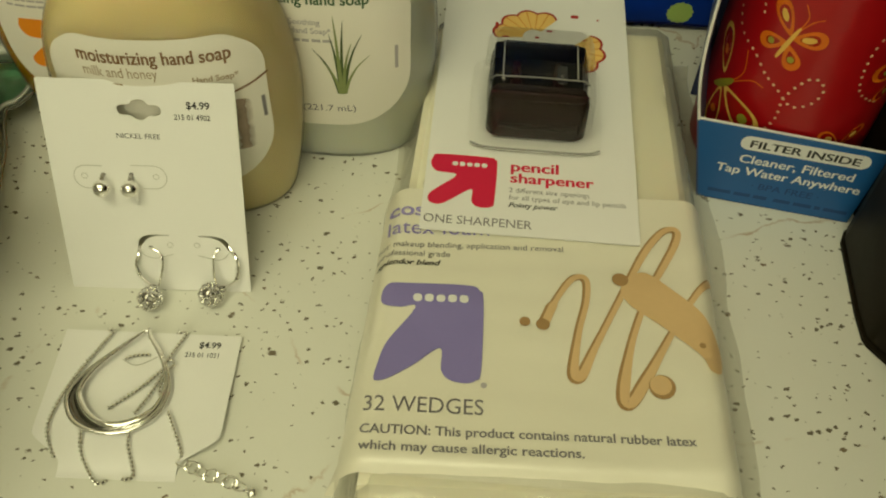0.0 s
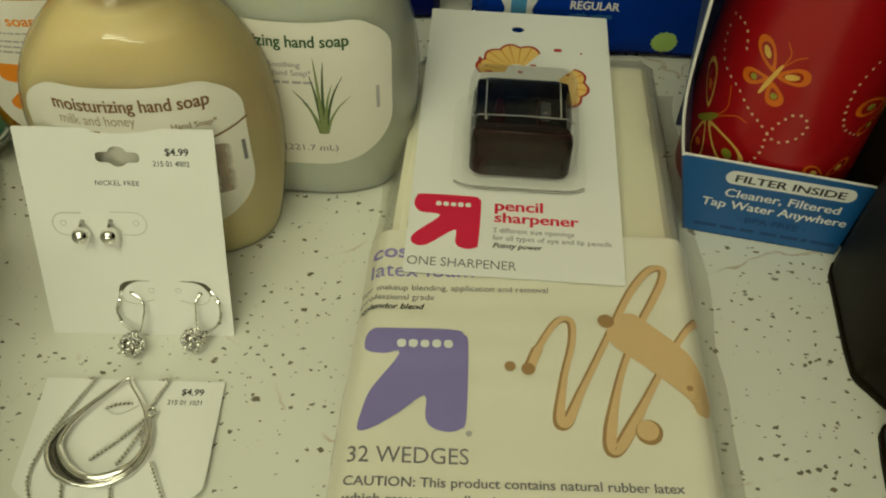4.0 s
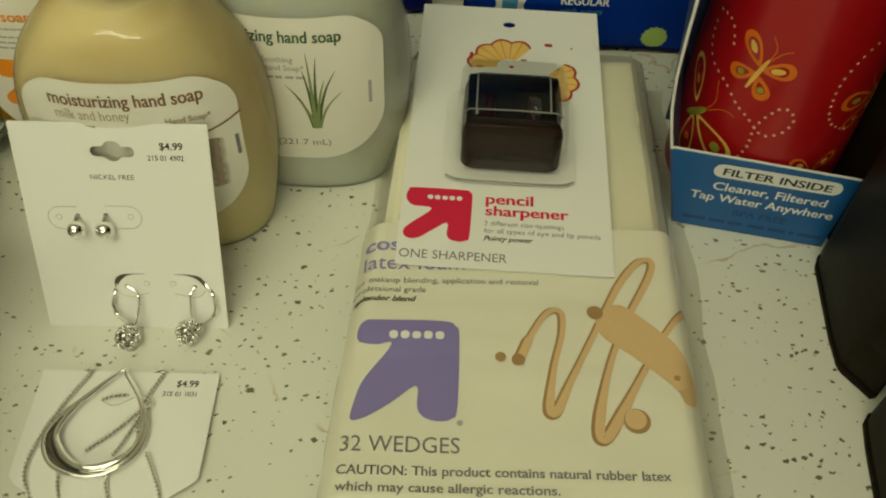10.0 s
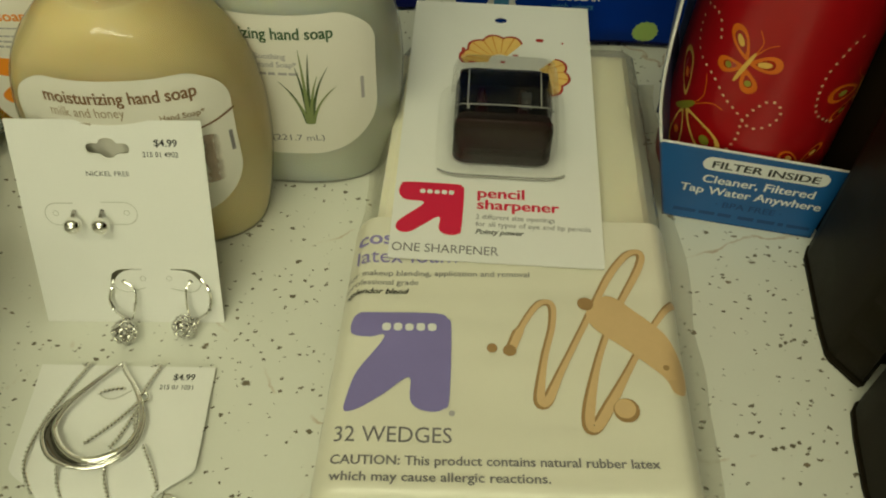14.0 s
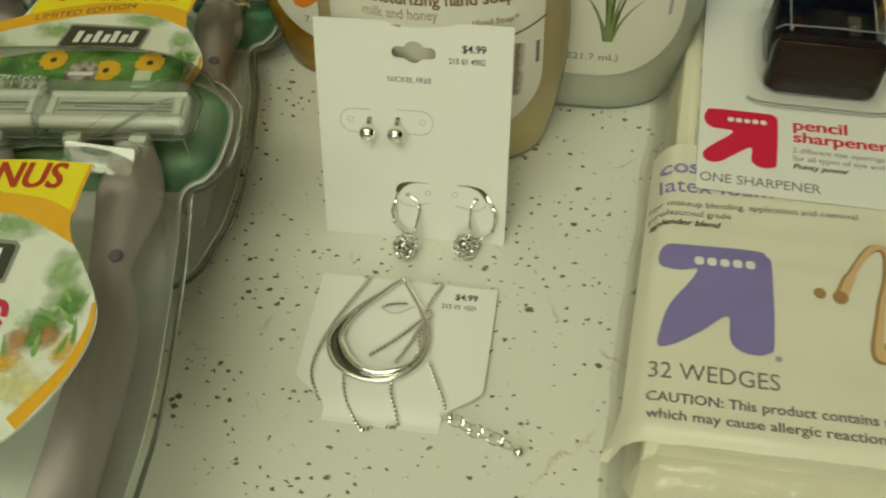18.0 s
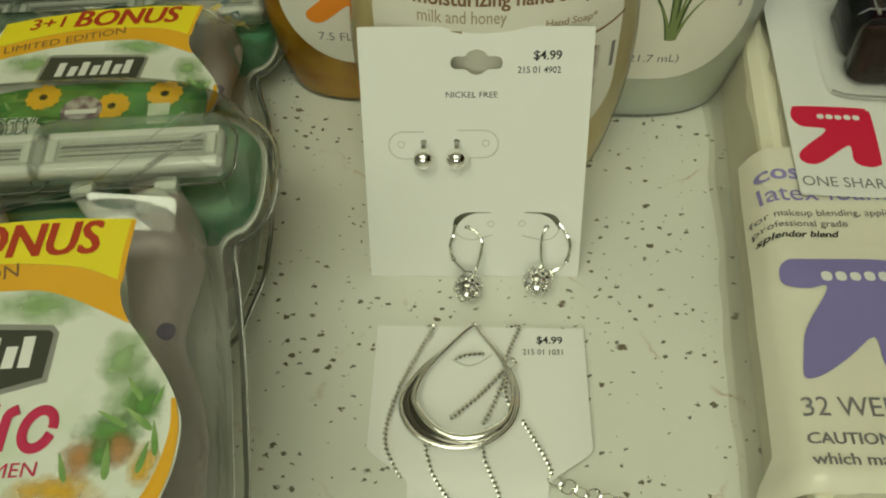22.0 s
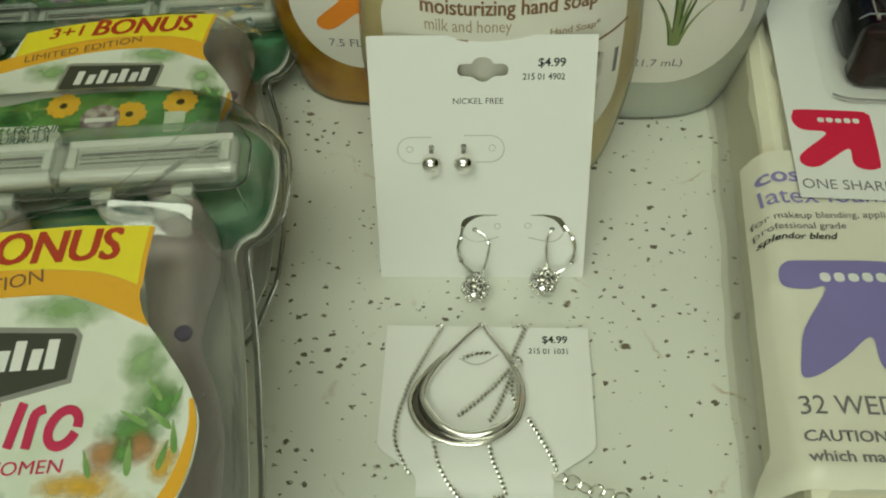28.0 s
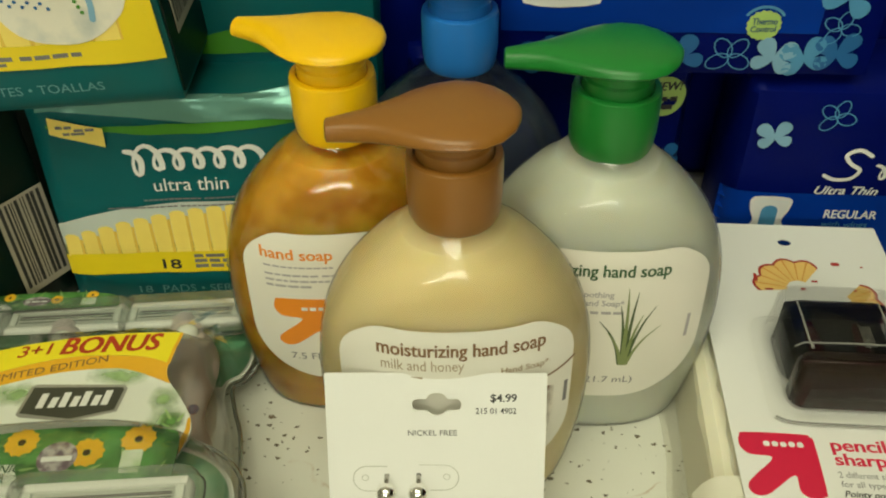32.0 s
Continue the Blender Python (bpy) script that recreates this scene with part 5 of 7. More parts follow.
edge = [(p.x, p.y) for p in side]
outer = [(0, 0)] + edge
rings = [[(x, y, 0), (x + 3.4, y, -45.5), (x + 2.8, y, -45.5), (x - 0.6, y, 0)] for x, y in outer]
bm = loft(rings)
bmesh.ops.recalc_face_normals(bm, faces=bm.faces[:])
# side colour muted to paint in the veil of the film before it
part("side_panel", bm, mat("film_muted_carton_side", (0.055, 0.075, 0.17), 0.4, var=0.1), box, m=BF)
part("side_edge", tube([(x, y, 0.1) for x, y in edge], 0.45, 6), M_WHITEINK, box, m=BF)
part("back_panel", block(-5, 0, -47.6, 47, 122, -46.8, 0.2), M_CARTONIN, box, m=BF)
part("base_panel", plate([(0, 0), (45.5, 0), (45.5, 46), (-2, 46)], 0.0, 0.5), M_CARTONBLUE, box, m=BX, smooth=False)
part("oval_banner", plate(rounded(6.2, 22.6, 42.8, 28.0, 2.6, 7), 0.06), M_WHITEINK, box, m=BF, smooth=False)
M_NAVY = mat("navy_ink", (0.006, 0.06, 0.20), 0.5)
for s, x, y, h, w, bold, lean, mt in (("FILTER INSIDE", 9.0, 23.8, 4.0, 31, 0.03, 0.0, M_INK), ("Cleaner, Filtered", 7.6, 17.4, 4.6, 33, 0.015, 0, M_WHITEINK), ("Tap Water Anywhere", 2.0, 12.6, 4.6, 42, 0.015, 0, M_WHITEINK), ("\u00b7 BPA FREE \u00b7", 14, 7.4, 3.6, 20, 0.015, 0, M_NAVY)):
    part("printed_text", text(s, x, y, 0.12, h, w, bold, lean), mt, box, m=BF, smooth=False)
part("small_print", bars([(2, 3.2, 9, 1.5), (10, 3.2, 20, 1.5), (22, 3.2, 27, 1.5), (28, 3.2, 36, 1.5), (37, 3.2, 44, 1.5)], 0.06), M_NAVY, box, m=BF, smooth=False)
red = thing("filter_bottle", (99, 218, 0.8), "red plastic filter water bottle with butterfly print", "water bottle")
BC = BX @ Matrix.Translation((20.5, 27.5, 0.6))
part("bottle_body", loft([circ(k, z, 56) for z, k in ((0, 22), (1, 24), (4, 25.6), (20, 26.2), (45, 26.0), (60, 25.4), (80, 24.8), (100, 25.2), (120, 25.5), (124, 24), (125, 21))]), M_REDBOTTLE, red, m=BC)


def on_red(off):
    def f(co):
        r = 26.2 + off + co.z - 0.012 * min(max(co.y - 20, 0), 25) - 0.035 * min(max(co.y - 45, 0), 35)
        a = co.x / 26.0
        return Vector((r * math.sin(a), -r * math.cos(a), co.y))
    return f


def put_red(nm, b, mt, lift):
    part(nm, b, mt, red, warp=lambda co, f=on_red(lift): BC @ f(co))


def wing(base, tip, wide, rim, spot, rim_mat, spot_mat):
    """A ringed wing from base to tip with an oval spot."""
    a, b = Vector(base), Vector(tip)
    d = b - a
    side = Vector((-d.y, d.x)).normalized()
    def loop(k):
        out = []
        for i in range(22):
            t = 2 * math.pi * i / 22
            u = 0.5 - 0.5 * math.cos(t)
            w = math.sin(t) * (0.35 + 0.65 * u) * wide / 2
            out.append(a + d * (0.5 + (u - 0.5) * k + 0.02) + side * (w * k))
        return out
    outer, inn = loop(1.0), loop(1 - 2.2 * rim / d.length)
    bm = bmesh.new()
    vo = [bm.verts.new((p.x, p.y, 0)) for p in outer]
    vi = [bm.verts.new((p.x, p.y, 0)) for p in inn]
    for i in range(22):
        k = (i + 1) % 22
        bm.faces.new((vo[i], vo[k], vi[k], vi[i]))
    put_red("wing_print", bm, rim_mat, 0.12)
    put_red("wing_inner_print", plate([(p.x, p.y) for p in inn], 0), M_FLYRED, 0.1)
    if spot:
        q = a + d * spot[0]
        b = bmesh.new()
        plate([(q.x + d.normalized().x * spot[1] * math.cos(t) + side.x * spot[2] * math.sin(t), q.y + d.normalized().y * spot[1] * math.cos(t) + side.y * spot[2] * math.sin(t)) for t in (2 * math.pi * i / 16 for i in range(16))], 0, None, b)
        put_red("wing_spot_print", b, spot_mat, 0.18)


def fly_body(pts, width, mt, feelers):
    put_red("butterfly_body_print", ribbon(catmull(pts, 5, False), [width * (0.35 + 0.65 * math.sin(math.pi * (i + 1) / (5 * (len(pts) - 1) + 2))) for i in range(5 * (len(pts) - 1) + 1)]), mt, 0.2)
    for f in feelers:
        put_red("feeler_print", ribbon(catmull(f, 6, False), 0.32), M_FLYORANGE, 0.16)


M_FLYRED = mat("dark_red_print", (0.36, 0.012, 0.008), 0.25, var=0.1, scale=400, coat=0.4)
o = M_FLYORANGE
wing((-12.0, 59.5), (-18.4, 68.2), 7.0, 1.75, (0.58, 1.9, 0.9), o, M_FLYYELLOW)
wing((-11.6, 59.0), (-2.8, 61.6), 7.4, 1.75, (0.5, 2.0, 0.95), o, M_FLYYELLOW)
wing((-12.4, 57.6), (-20.0, 54.6), 6.6, 1.8, (0.58, 1.0, 1.0), o, M_FLYGREEN)
wing((-12.0, 57.2), (-8.4, 50.2), 6.8, 1.8, (0.6, 1.0, 1.0), o, M_FLYGREEN)
fly_body([(-13.8, 52.2, 0), (-12.4, 57, 0), (-10.6, 62.6, 0)], 1.3, M_FLYYELLOW, ([(-10.6, 62.4, 0), (-9.6, 66.4, 0), (-11.4, 69.6, 0)], [(-10.4, 62.2, 0), (-8.0, 65.6, 0), (-5.6, 67.2, 0)]))
y = M_FLYYELLOW
wing((-27.6, 36.0), (-33.0, 50.4), 8.4, 1.5, (0.5, 1.6, 0.9), y, M_FLYORANGE)
wing((-26.0, 33.6), (-11.4, 25.0), 12.0, 1.7, (0.68, 1.7, 1.7), y, M_FLYGREEN)
wing((-27.0, 32.6), (-27.0, 16.0), 8.4, 1.5, (0.55, 1.4, 1.2), y, M_FLYORANGE)
fly_body([(-30.2, 30.6, 0), (-26.6, 33.6, 0), (-23.4, 37.0, 0)], 2.4, M_FLYGREEN, ([(-23.6, 36.8, 0), (-20.8, 42, 0), (-22.1, 48.7, 0)], [(-23.4, 36.6, 0), (-17.6, 41.2, 0), (-13.9, 41.2, 0)]))
wing((26.0, 50.0), (13.6, 51.6), 8.6, 1.6, (0.6, 1.6, 1.0), o, M_FLYGREEN)
wing((27.0, 47.0), (18.0, 41.0), 6.0, 1.0, (0.6, 1.0, 0.8), o, M_FLYGREEN)
fly_body([(27, 44, 0), (27.4, 49, 0), (26.6, 53, 0)], 1.4, M_FLYYELLOW, ([(26.6, 52.6, 0), (23, 56, 0), (22, 59, 0)],))
wing((13.0, 26.0), (6.0, 31.0), 5.4, 1.0, (0.55, 1.2, 0.8), o, M_FLYYELLOW)
wing((13.4, 26.0), (20.0, 31.4), 5.4, 1.0, (0.55, 1.2, 0.8), o, M_FLYYELLOW)
dots = bmesh.new()
for pts in ([(-30.8, 66.9), (-26, 67.4), (-23.2, 65.3), (-21.2, 59.7)], [(-31, 63), (-30.5, 57.9), (-27.1, 52.8), (-19.6, 49.6), (-14.6, 45.6), (-10.6, 43.2), (-7.4, 40.6), (-5.0, 38.9), (-2.1, 39.7), (0.6, 42.4), (1.5, 46.2), (-0.2, 49.0), (-2.8, 49.3), (-5.0, 46.6), (-6.2, 44.4), (-7.6, 40), (-7.4, 34.0), (-8.8, 28.8)], [(16.9, 70.7), (13.5, 67.1), (10.2, 59.8), (10.0, 51.9), (11.6, 46), (15.3, 42.6), (20, 40)]):
    c = catmull([(a, b, 0) for a, b in pts], 10, False)
    gone = 9.0
    for p, q in zip(c, c[1:]):
        gone += (q - p).length
        if gone > 2.1:
            disc(q.x, q.y, 0.46, 0, 8, dots)
            gone = 0.0
put_red("dotted_print", dots, M_DOTS, 0.14)

# ---- dark moulded cases ----
M_BLACK = mat("black_grained_plastic", (0.015, 0.0115, 0.0065), 0.48, var=0.2, scale=600, bump=0.25, bscale=2500, spec=0.08)
for at, foot, high, lab in (
    ((175, 195, 0), [(123, 178.4), (121.0, 174), (118.7, 148), (118.6, 139.6), (119.3, 137.4), (125.2, 129.3), (127.0, 129.8), (131.0, 137), (240, 137), (240, 285), (129, 285), (128, 182)], 250, "tall black moulded plastic case standing on the counter"),
    ((170, 70, 0), [(121.0, 121.5), (123.0, 124.4), (127, 125.6), (240, 124.6), (240, -20), (116, -20), (118, 100), (119.6, 114)], 230, "black moulded plastic case on the counter"),
):
    t = thing("plastic_case", at, lab, "plastic case", group="dark plastic cases")
    c = Vector((185, at[1]))
    rings = []
    for z, k in ((0.1, 0.99), (0.5, 1.0), (1.5, 1.0), (1.8, 0.984), (2.5, 0.984), (3.2, 0.994), (high - 4, 0.994), (high - 1, 0.99), (high, 0.97)):
        rings.append([(c.x + (x - c.x) * k, c.y + (y - c.y) * k, z) for x, y in foot])
    bm = loft(rings)
    bmesh.ops.recalc_face_normals(bm, faces=bm.faces[:])
    part("shell", bm, M_BLACK, t)
    if at[1] > 100:
        corner = Matrix.Translation((119.9, 138.2, 0)) @ Matrix.Rotation(radians(-53.9), 4, "Z")
        for z in (3.4, 17.0, 30.6, 44.2):
            part("ridge", block(0.6, -0.55, z, 9.6, 1.2, z + 11.6, 0.5), M_BLACK, t, m=corner)

# ---- razor blister packs ----
M_RCARD = mottled("pale_grey_green_print", (0.88, 0.90, 0.84), (0.70, 0.78, 0.68), 24, 0.46, 0.7)
M_RGREEN = mottled("green_field_print", (0.15, 0.42, 0.23), (0.42, 0.62, 0.42), 60, 0.42, 0.66)
M_RINSERT = mottled("misty_green_white_print", (0.76, 0.79, 0.72), (0.46, 0.60, 0.34), 34, 0.54, 0.82)
M_RYELLOW = mat("yellow_banner_print", (0.85, 0.72, 0.02), 0.38, var=0.03, coat=0.2)
M_RORANGE = mat("amber_banner_print", (0.80, 0.42, 0.02), 0.38, var=0.06, coat=0.2)
M_RREDINK = mat("red_letters", (0.44, 0.045, 0.015), 0.4, var=0.15, scale=150)
M_BADGE = mat("dark_badge_print", (0.055, 0.058, 0.045), 0.4)
M_SILVERINK = mat("silver_outline_print", (0.36, 0.36, 0.34), 0.35, 0.4)
M_SCRIPT = mat("raspberry_print", (0.55, 0.03, 0.10), 0.4)
M_GRASS = mottled("meadow_print", (0.10, 0.30, 0.07), (0.03, 0.11, 0.02), 110, 0.4, 0.6)
M_PETAL = mat("yellow_petal_print", (0.84, 0.48, 0.02), 0.45, var=0.1, scale=600)
M_HEART = mat("dark_flower_heart", (0.05, 0.03, 0.012), 0.5)
M_HANDLE = mat("lavender_grey_plastic", (0.60, 0.525, 0.52), 0.32, var=0.12, scale=60, coat=0.3)
M_GRIP = mat("violet_grip", (0.23, 0.19, 0.29), 0.4)
M_CART = mat("white_cartridge_plastic", (0.77, 0.80, 0.72), 0.22, coat=0.5)
M_STRIP = mat("lubricating_strip", (0.93, 0.93, 0.87), 0.16, coat=1.0)
M_BLADEPLATE = mat("pale_grey_plastic", (0.52, 0.54, 0.47), 0.3, coat=0.3)
M_GUARD = mat("grey_blade_gap", (0.13, 0.12, 0.11), 0.4)
M_RBLISTER = film("heavy_clear_blister", (0.99, 0.995, 0.99), 0.75, 0.024, 0.07, bump=0.35, bscale=75)
M_FACET = film("flat_clear_facet", (0.98, 0.985, 0.98), 0.9, 0.12, 0.09, bump=0.04, bscale=60)
M_HOOD = film("hazy_clear_dome", (0.99, 0.995, 0.99), 0.7, 0.03, 0.10, bump=0.2, bscale=120, milky=0.10, cloud=(0.82, 0.86, 0.80))
M_RIM = mat("blister_rim_plastic", (0.17, 0.175, 0.15), 0.16, trans=0.4, ior=1.45, coat=0.5)


def grow_in(pts, k):
    """The outline pts (counter-clockwise) drawn in by k."""
    out, n = [], len(pts)
    for i in range(n):
        a, b = pts[i - 1], pts[(i + 1) % n]
        d = Vector((b[0] - a[0], b[1] - a[1])).normalized()
        out.append((pts[i][0] - d.y * k, pts[i][1] + d.x * k))
    return out


def flower(x, y, s, z, ang, pet, core):
    for i in range(6):
        a = ang + i * math.pi / 3
        plate([(x + s * (0.25 + 0.75 * q) * math.cos(a + w), y + s * (0.25 + 0.75 * q) * math.sin(a + w)) for q, w in ((0, -0.5), (0.8, -0.55), (1.0, -0.2), (0.86, 0), (1.0, 0.25), (0.75, 0.55), (0, 0.5))], z, None, pet)
    disc(x, y, s * 0.2, z + 0.05, 10, core)


M_WHITEPRINT = mottled("pale_misty_print", (0.78, 0.81, 0.75), (0.48, 0.60, 0.38), 60, 0.45, 0.75)
M_LEAFPRINT = mottled("leafy_print", (0.16, 0.32, 0.08), (0.32, 0.46, 0.18), 150, 0.42, 0.6)
M_FADEGREEN = mottled("faded_green_print", (0.42, 0.58, 0.30), (0.68, 0.74, 0.62), 120, 0.38, 0.62)
M_WASHGREEN = wash("green_mist_print", (0.28, 0.46, 0.16), 0.75)
M_WASHDEEP = wash("leaf_mist_print", (0.13, 0.30, 0.07), 0.9, 420)
M_WASHTAN = wash("tan_bloom_print", (0.46, 0.24, 0.09), 0.95, 420)
M_WASHAMBER = wash("amber_bloom_print", (0.74, 0.44, 0.04), 0.95, 420)
M_WASHPALE = wash("cream_bloom_print", (0.82, 0.74, 0.36), 0.95, 300)
M_SEAL = mottled("mauve_seal_print", (0.16, 0.11, 0.14), (0.50, 0.46, 0.46), 420, 0.4, 0.62)


def soft_leaf(x, y, ang, ln, wd, bm):
    pts = []
    for i in range(14):
        t = 2 * math.pi * i / 14
        px, py = ln * (0.5 + 0.5 * math.cos(t)), wd * 0.5 * math.sin(t) * (0.6 - 0.4 * math.cos(t))
        pts.append((x + px * math.cos(ang) - py * math.sin(ang), y + px * math.sin(ang) + py * math.cos(ang)))
    return plate(pts, 0.0, None, bm)


def razor_pack(ref, turn, label, far, drop, head, strip, skew):
    """far squeezes and drop shifts the head end of the outline, head lowers it; strip places the meadow card; skew shifts and slants the insert."""
    ob = thing("razor_pack", (ref[0] - 20, ref[1], 0 if ref[2] < 20 else ref[2]), label, "razor pack", group="razor blister packs")
    P = Matrix.Translation(ref) @ Matrix.Rotation(radians(turn), 4, "Z")
    right = [(-6, 64), (6, 59), (12.4, 52), (14.3, 43.8), (13.6, 31.5), (10.5, 25), (7.0, 22.2), (8.6, 12), (11, -4), (12.6, -18), (13.8, -30), (14, -45), (12, -60), (2, -76)]
    right = [(x, y - drop * min(max((y - 4) / 10, 0), 1)) for x, y in right]
    pts = [(x, y, 0) for x, y in right[::-1]] + [(-24, 66, 0), (-60, 65, 0), (-88, 62, 0), (-97, 48, 0), (-95, 27, 0), (-100, 0, 0), (-106, -40, 0), (-100, -66, 0), (-80, -78, 0), (-40, -80, 0)]
    pts = [(x, y if y < 35 else 35 + (y - 35) * far - (drop if x < -7 else 0), z) for x, y, z in pts]
    line = [(p.x, p.y) for p in catmull(pts, 5)]
    part("backing_card", plate(grow_in(line, 2.2), 0.2, 0.8), M_RCARD, ob, "pale printed backing card with green head", m=P)
    part("green_field", plate([(x, y) for x, y in grow_in(line, 3.2) if y > 21 - drop], 0.86), M_RGREEN, ob, "green printed field", m=P, smooth=False)
    levels = ((0.0, 0), (0.9, 0), (1.0, 2.2), (1.6, 2.6), (8, 3.0), (17, 3.8), (23, 5.6), (26, 7.6), (28, 10.4), (29.2, 13.4), (29.6, 16.0))
    def slope(y):
        q = min(max((y - 9) / 16, 0), 1)
        return 1 - head * q * q * (3 - 2 * q)
    rings = [[(x, y, z * slope(y)) for x, y in grow_in(line, k)] for z, k in levels]
    last = rings[-1]
    for q in (0.85, 0.68, 0.5, 0.32, 0.14):
        rings.append([(-45 + (x + 45) * q, -8 + (y + 8) * q, 29.6 * slope(-8 + (y + 8) * q) + 0.05) for x, y, z in last])
    part("blister", loft(rings, top_only=True), M_RBLISTER, ob, "clear moulded plastic blister", m=P)
    part("blister_rim", tube([(x, y, 0.6) for x, y in line], 0.6, 6, True), M_RIM, ob, "thick sealed plastic rim", m=P)
    for hx in (-2, -37.5, -73):
        c = catmull([(hx - 8, 36, 6), (hx - 3.5, 26, 8), (hx - 0.6, 12, 9.4), (hx + 0.6, -5, 10), (hx + 4.2, -18, 9.6), (hx + 5.2, -36, 8.6), (hx + 5.0, -60, 7.6)], 6, False)
        n = len(c) - 1
        handle = part("razor_handle", tube(c, 1, 14, radii=[4.3 + 3.2 * math.exp(-((i / n - 0.30) / 0.13) ** 2) + 1.8 * min(max((i / n - 0.52) / 0.2, 0), 1) ** 1.5 for i in range(n + 1)], flat=0.8), M_HANDLE, ob, m=P)
        part("handle_grip", ball(hx + 2.6, -4.6, 13.2, 1.7, rz=0.8), M_GRIP, handle, m=P)
        part("handle_collar", ball(hx - 3.4, 24, 13.0, 3.4, rz=2.4), M_CART, handle, m=P)
        C = P @ Matrix.Translation((hx - 9.2 + 0.24 * drop, 36.8 + 0.12 * drop, 12.8 - 0.72 * drop)) @ Matrix.Rotation(radians(3), 4, "X")
        cart = part("razor_cartridge", block(-17.6, -4.6, -3, 17.6, 5.6, 1.6, 1.5, 3), M_CART, ob, "white razor cartridge", m=C)
        part("lubricating_strip", block(-16.8, 3.2, 1.2, 16.8, 5.2, 2.3, 0.5), M_STRIP, cart, "pale lubricating strip", m=C)
        part("blade_plate", block(-14.8, -2.2, 1.2, 14.8, 3.0, 1.75, 0.15, 1), M_BLADEPLATE, cart, "pale grey blade plate", m=C)
        for y0, y1, z in ((1.1, 1.9, 1.8), (-0.95, -0.5, 1.8)):
            part("blade_gap", plate([(-14.0, y0), (14.0, y0), (13.6, y1), (-13.6, y1)], z), M_GUARD, cart, m=C, smooth=False)
        for y0, y1, z in ((0.2, 0.7, 2.0),):
            part("blade", block(-13.9, y0, z - 0.4, 13.9, y1, z, 0.08, 1), M_STEEL, cart, m=C)
        part("guard_bar", tube([(-17.6, -3.9, 1.0), (-17.0, -3.9, 1.2), (17.0, -3.9, 1.2), (17.6, -3.9, 1.0)], 1.75, 14, radii=[1.2, 1.75, 1.75, 1.2]), M_STRIP, cart, "white lower guard bar", m=C)
        for s in (-15.4, 15.4):
            part("end_clip", block(s - 1.0, -2.2, 1.0, s + 1.0, 3.0, 2.6, 0.4), M_CART, cart, m=C)
        for s in (-9, 7):
            part("cartridge_arm", block(s - 2.2, -9.0, -3, s + 2.2, -5.6, 0.4, 0.6), M_CART, cart, m=C)
        # white bow added in place of bright reflections in the clear plastic
        part("cartridge_glare_bow", tube(catmull([(-9, -8.6, -1.6), (-6.5, -12.0, -1.8), (0, -13.4, -2.0), (5, -12.0, -1.8), (7, -8.6, -1.6)], 5, False), 1.5, 8), M_CART, cart, m=C)
        hood = []
        for z, k in ((-1.0, 0.0), (2.6, 0.2), (4.2, 1.0), (4.7, 2.6)):
            hood.append([(x, y, z) for x, y in rounded(-19.6 + k, -7.2 + k, 19.6 - k, 7.6 - k, 4.2 - k * 0.6, 5)])
        part("cartridge_dome", loft(hood, top_only=True), M_HOOD, ob, "clear dome over a cartridge", m=C)
        lip = bmesh.new()
        tube([(x, y, -0.6) for x, y in rounded(-19.8, -7.4, 19.8, 7.8, 4.2, 5)], 0.22, 6, True, lip)
        part("tray_edge", lip, M_RIM, ob, "clear moulded tray edge", m=C)
        if drop:
            continue
        part("blister_facet", plate(rounded(-7.4, -3.0, 7.4, 3.0, 0.8, 3), 0), M_FACET, ob, "flat clear facet", m=P @ Matrix.Translation((hx - 3.4, 14.2, 22.4)) @ Matrix.Rotation(radians(10.4), 4, "Y") @ Matrix.Rotation(radians(33.4), 4, "X"), smooth=False)
    y0, y1, zs, xs = strip
    Q = P @ Matrix.Translation((xs, 0, zs))
    top = catmull([(1.5, y0, 0), (1.6, y1 - 4.5, 0), (-1.5, y1 - 1.8, 0), (-15, y1, 0), (-34, y1 - 0.3, 0), (-48, y1 - 3.0, 0), (-86, y1 - 9, 0), (-88, y0, 0)], 4, False)
    k = (y1 - y0) / 14.5
    grass = part("meadow_strip", plate([(p.x, p.y) for p in top], -0.4, 0), M_GRASS, ob, "green meadow print with yellow flowers", m=Q, smooth=False)
    part("text_field", plate([(-88, y0), (-30, y0), (-32, y0 + 5.4 * k), (-46, y0 + 5.8 * k), (-87, y0 + 4 * k)], 0.06), M_WHITEPRINT, grass, m=Q, smooth=False)
    pet, core, lf = bmesh.new(), bmesh.new(), bmesh.new()
    for x, y, s, a in ((-7, 10.2, 3.9, 0.2), (-17.4, 7.4, 3.9, 0.9), (-32, 11, 3.8, 0.4), (-49, 10, 3.6, 0.7), (-64, 8, 3.6, 0.1)):
        flower(x, y0 + y * k, s * min(k, 1), 0.18, a, pet, core)
    for i in range(26):
        old = len(lf.verts)
        soft_leaf(-2.0 - (i * 7.3) % 44, y0 + (1.5 + (i * 3.7) % 9.5) * k, 1.0 + 1.1 * math.sin(i * 2.3), 3.6, 1.2, lf)
        lf.verts.ensure_lookup_table()
        for v in lf.verts[old:]:
            v.co.z = 0.05 + 0.004 * i
    part("leaf_print", lf, M_LEAFPRINT, grass, m=Q)
    part("flower_print", pet, M_PETAL, grass, m=Q)
    part("flower_heart_print", core, M_HEART, grass, m=Q)
    part("round_seal", disc(-23.4, y0 + 6.4 * k, 4.2, 0.26, 26, None, 4.2 * min(k, 1)), M_SEAL, grass, "round mauve seal", m=Q)
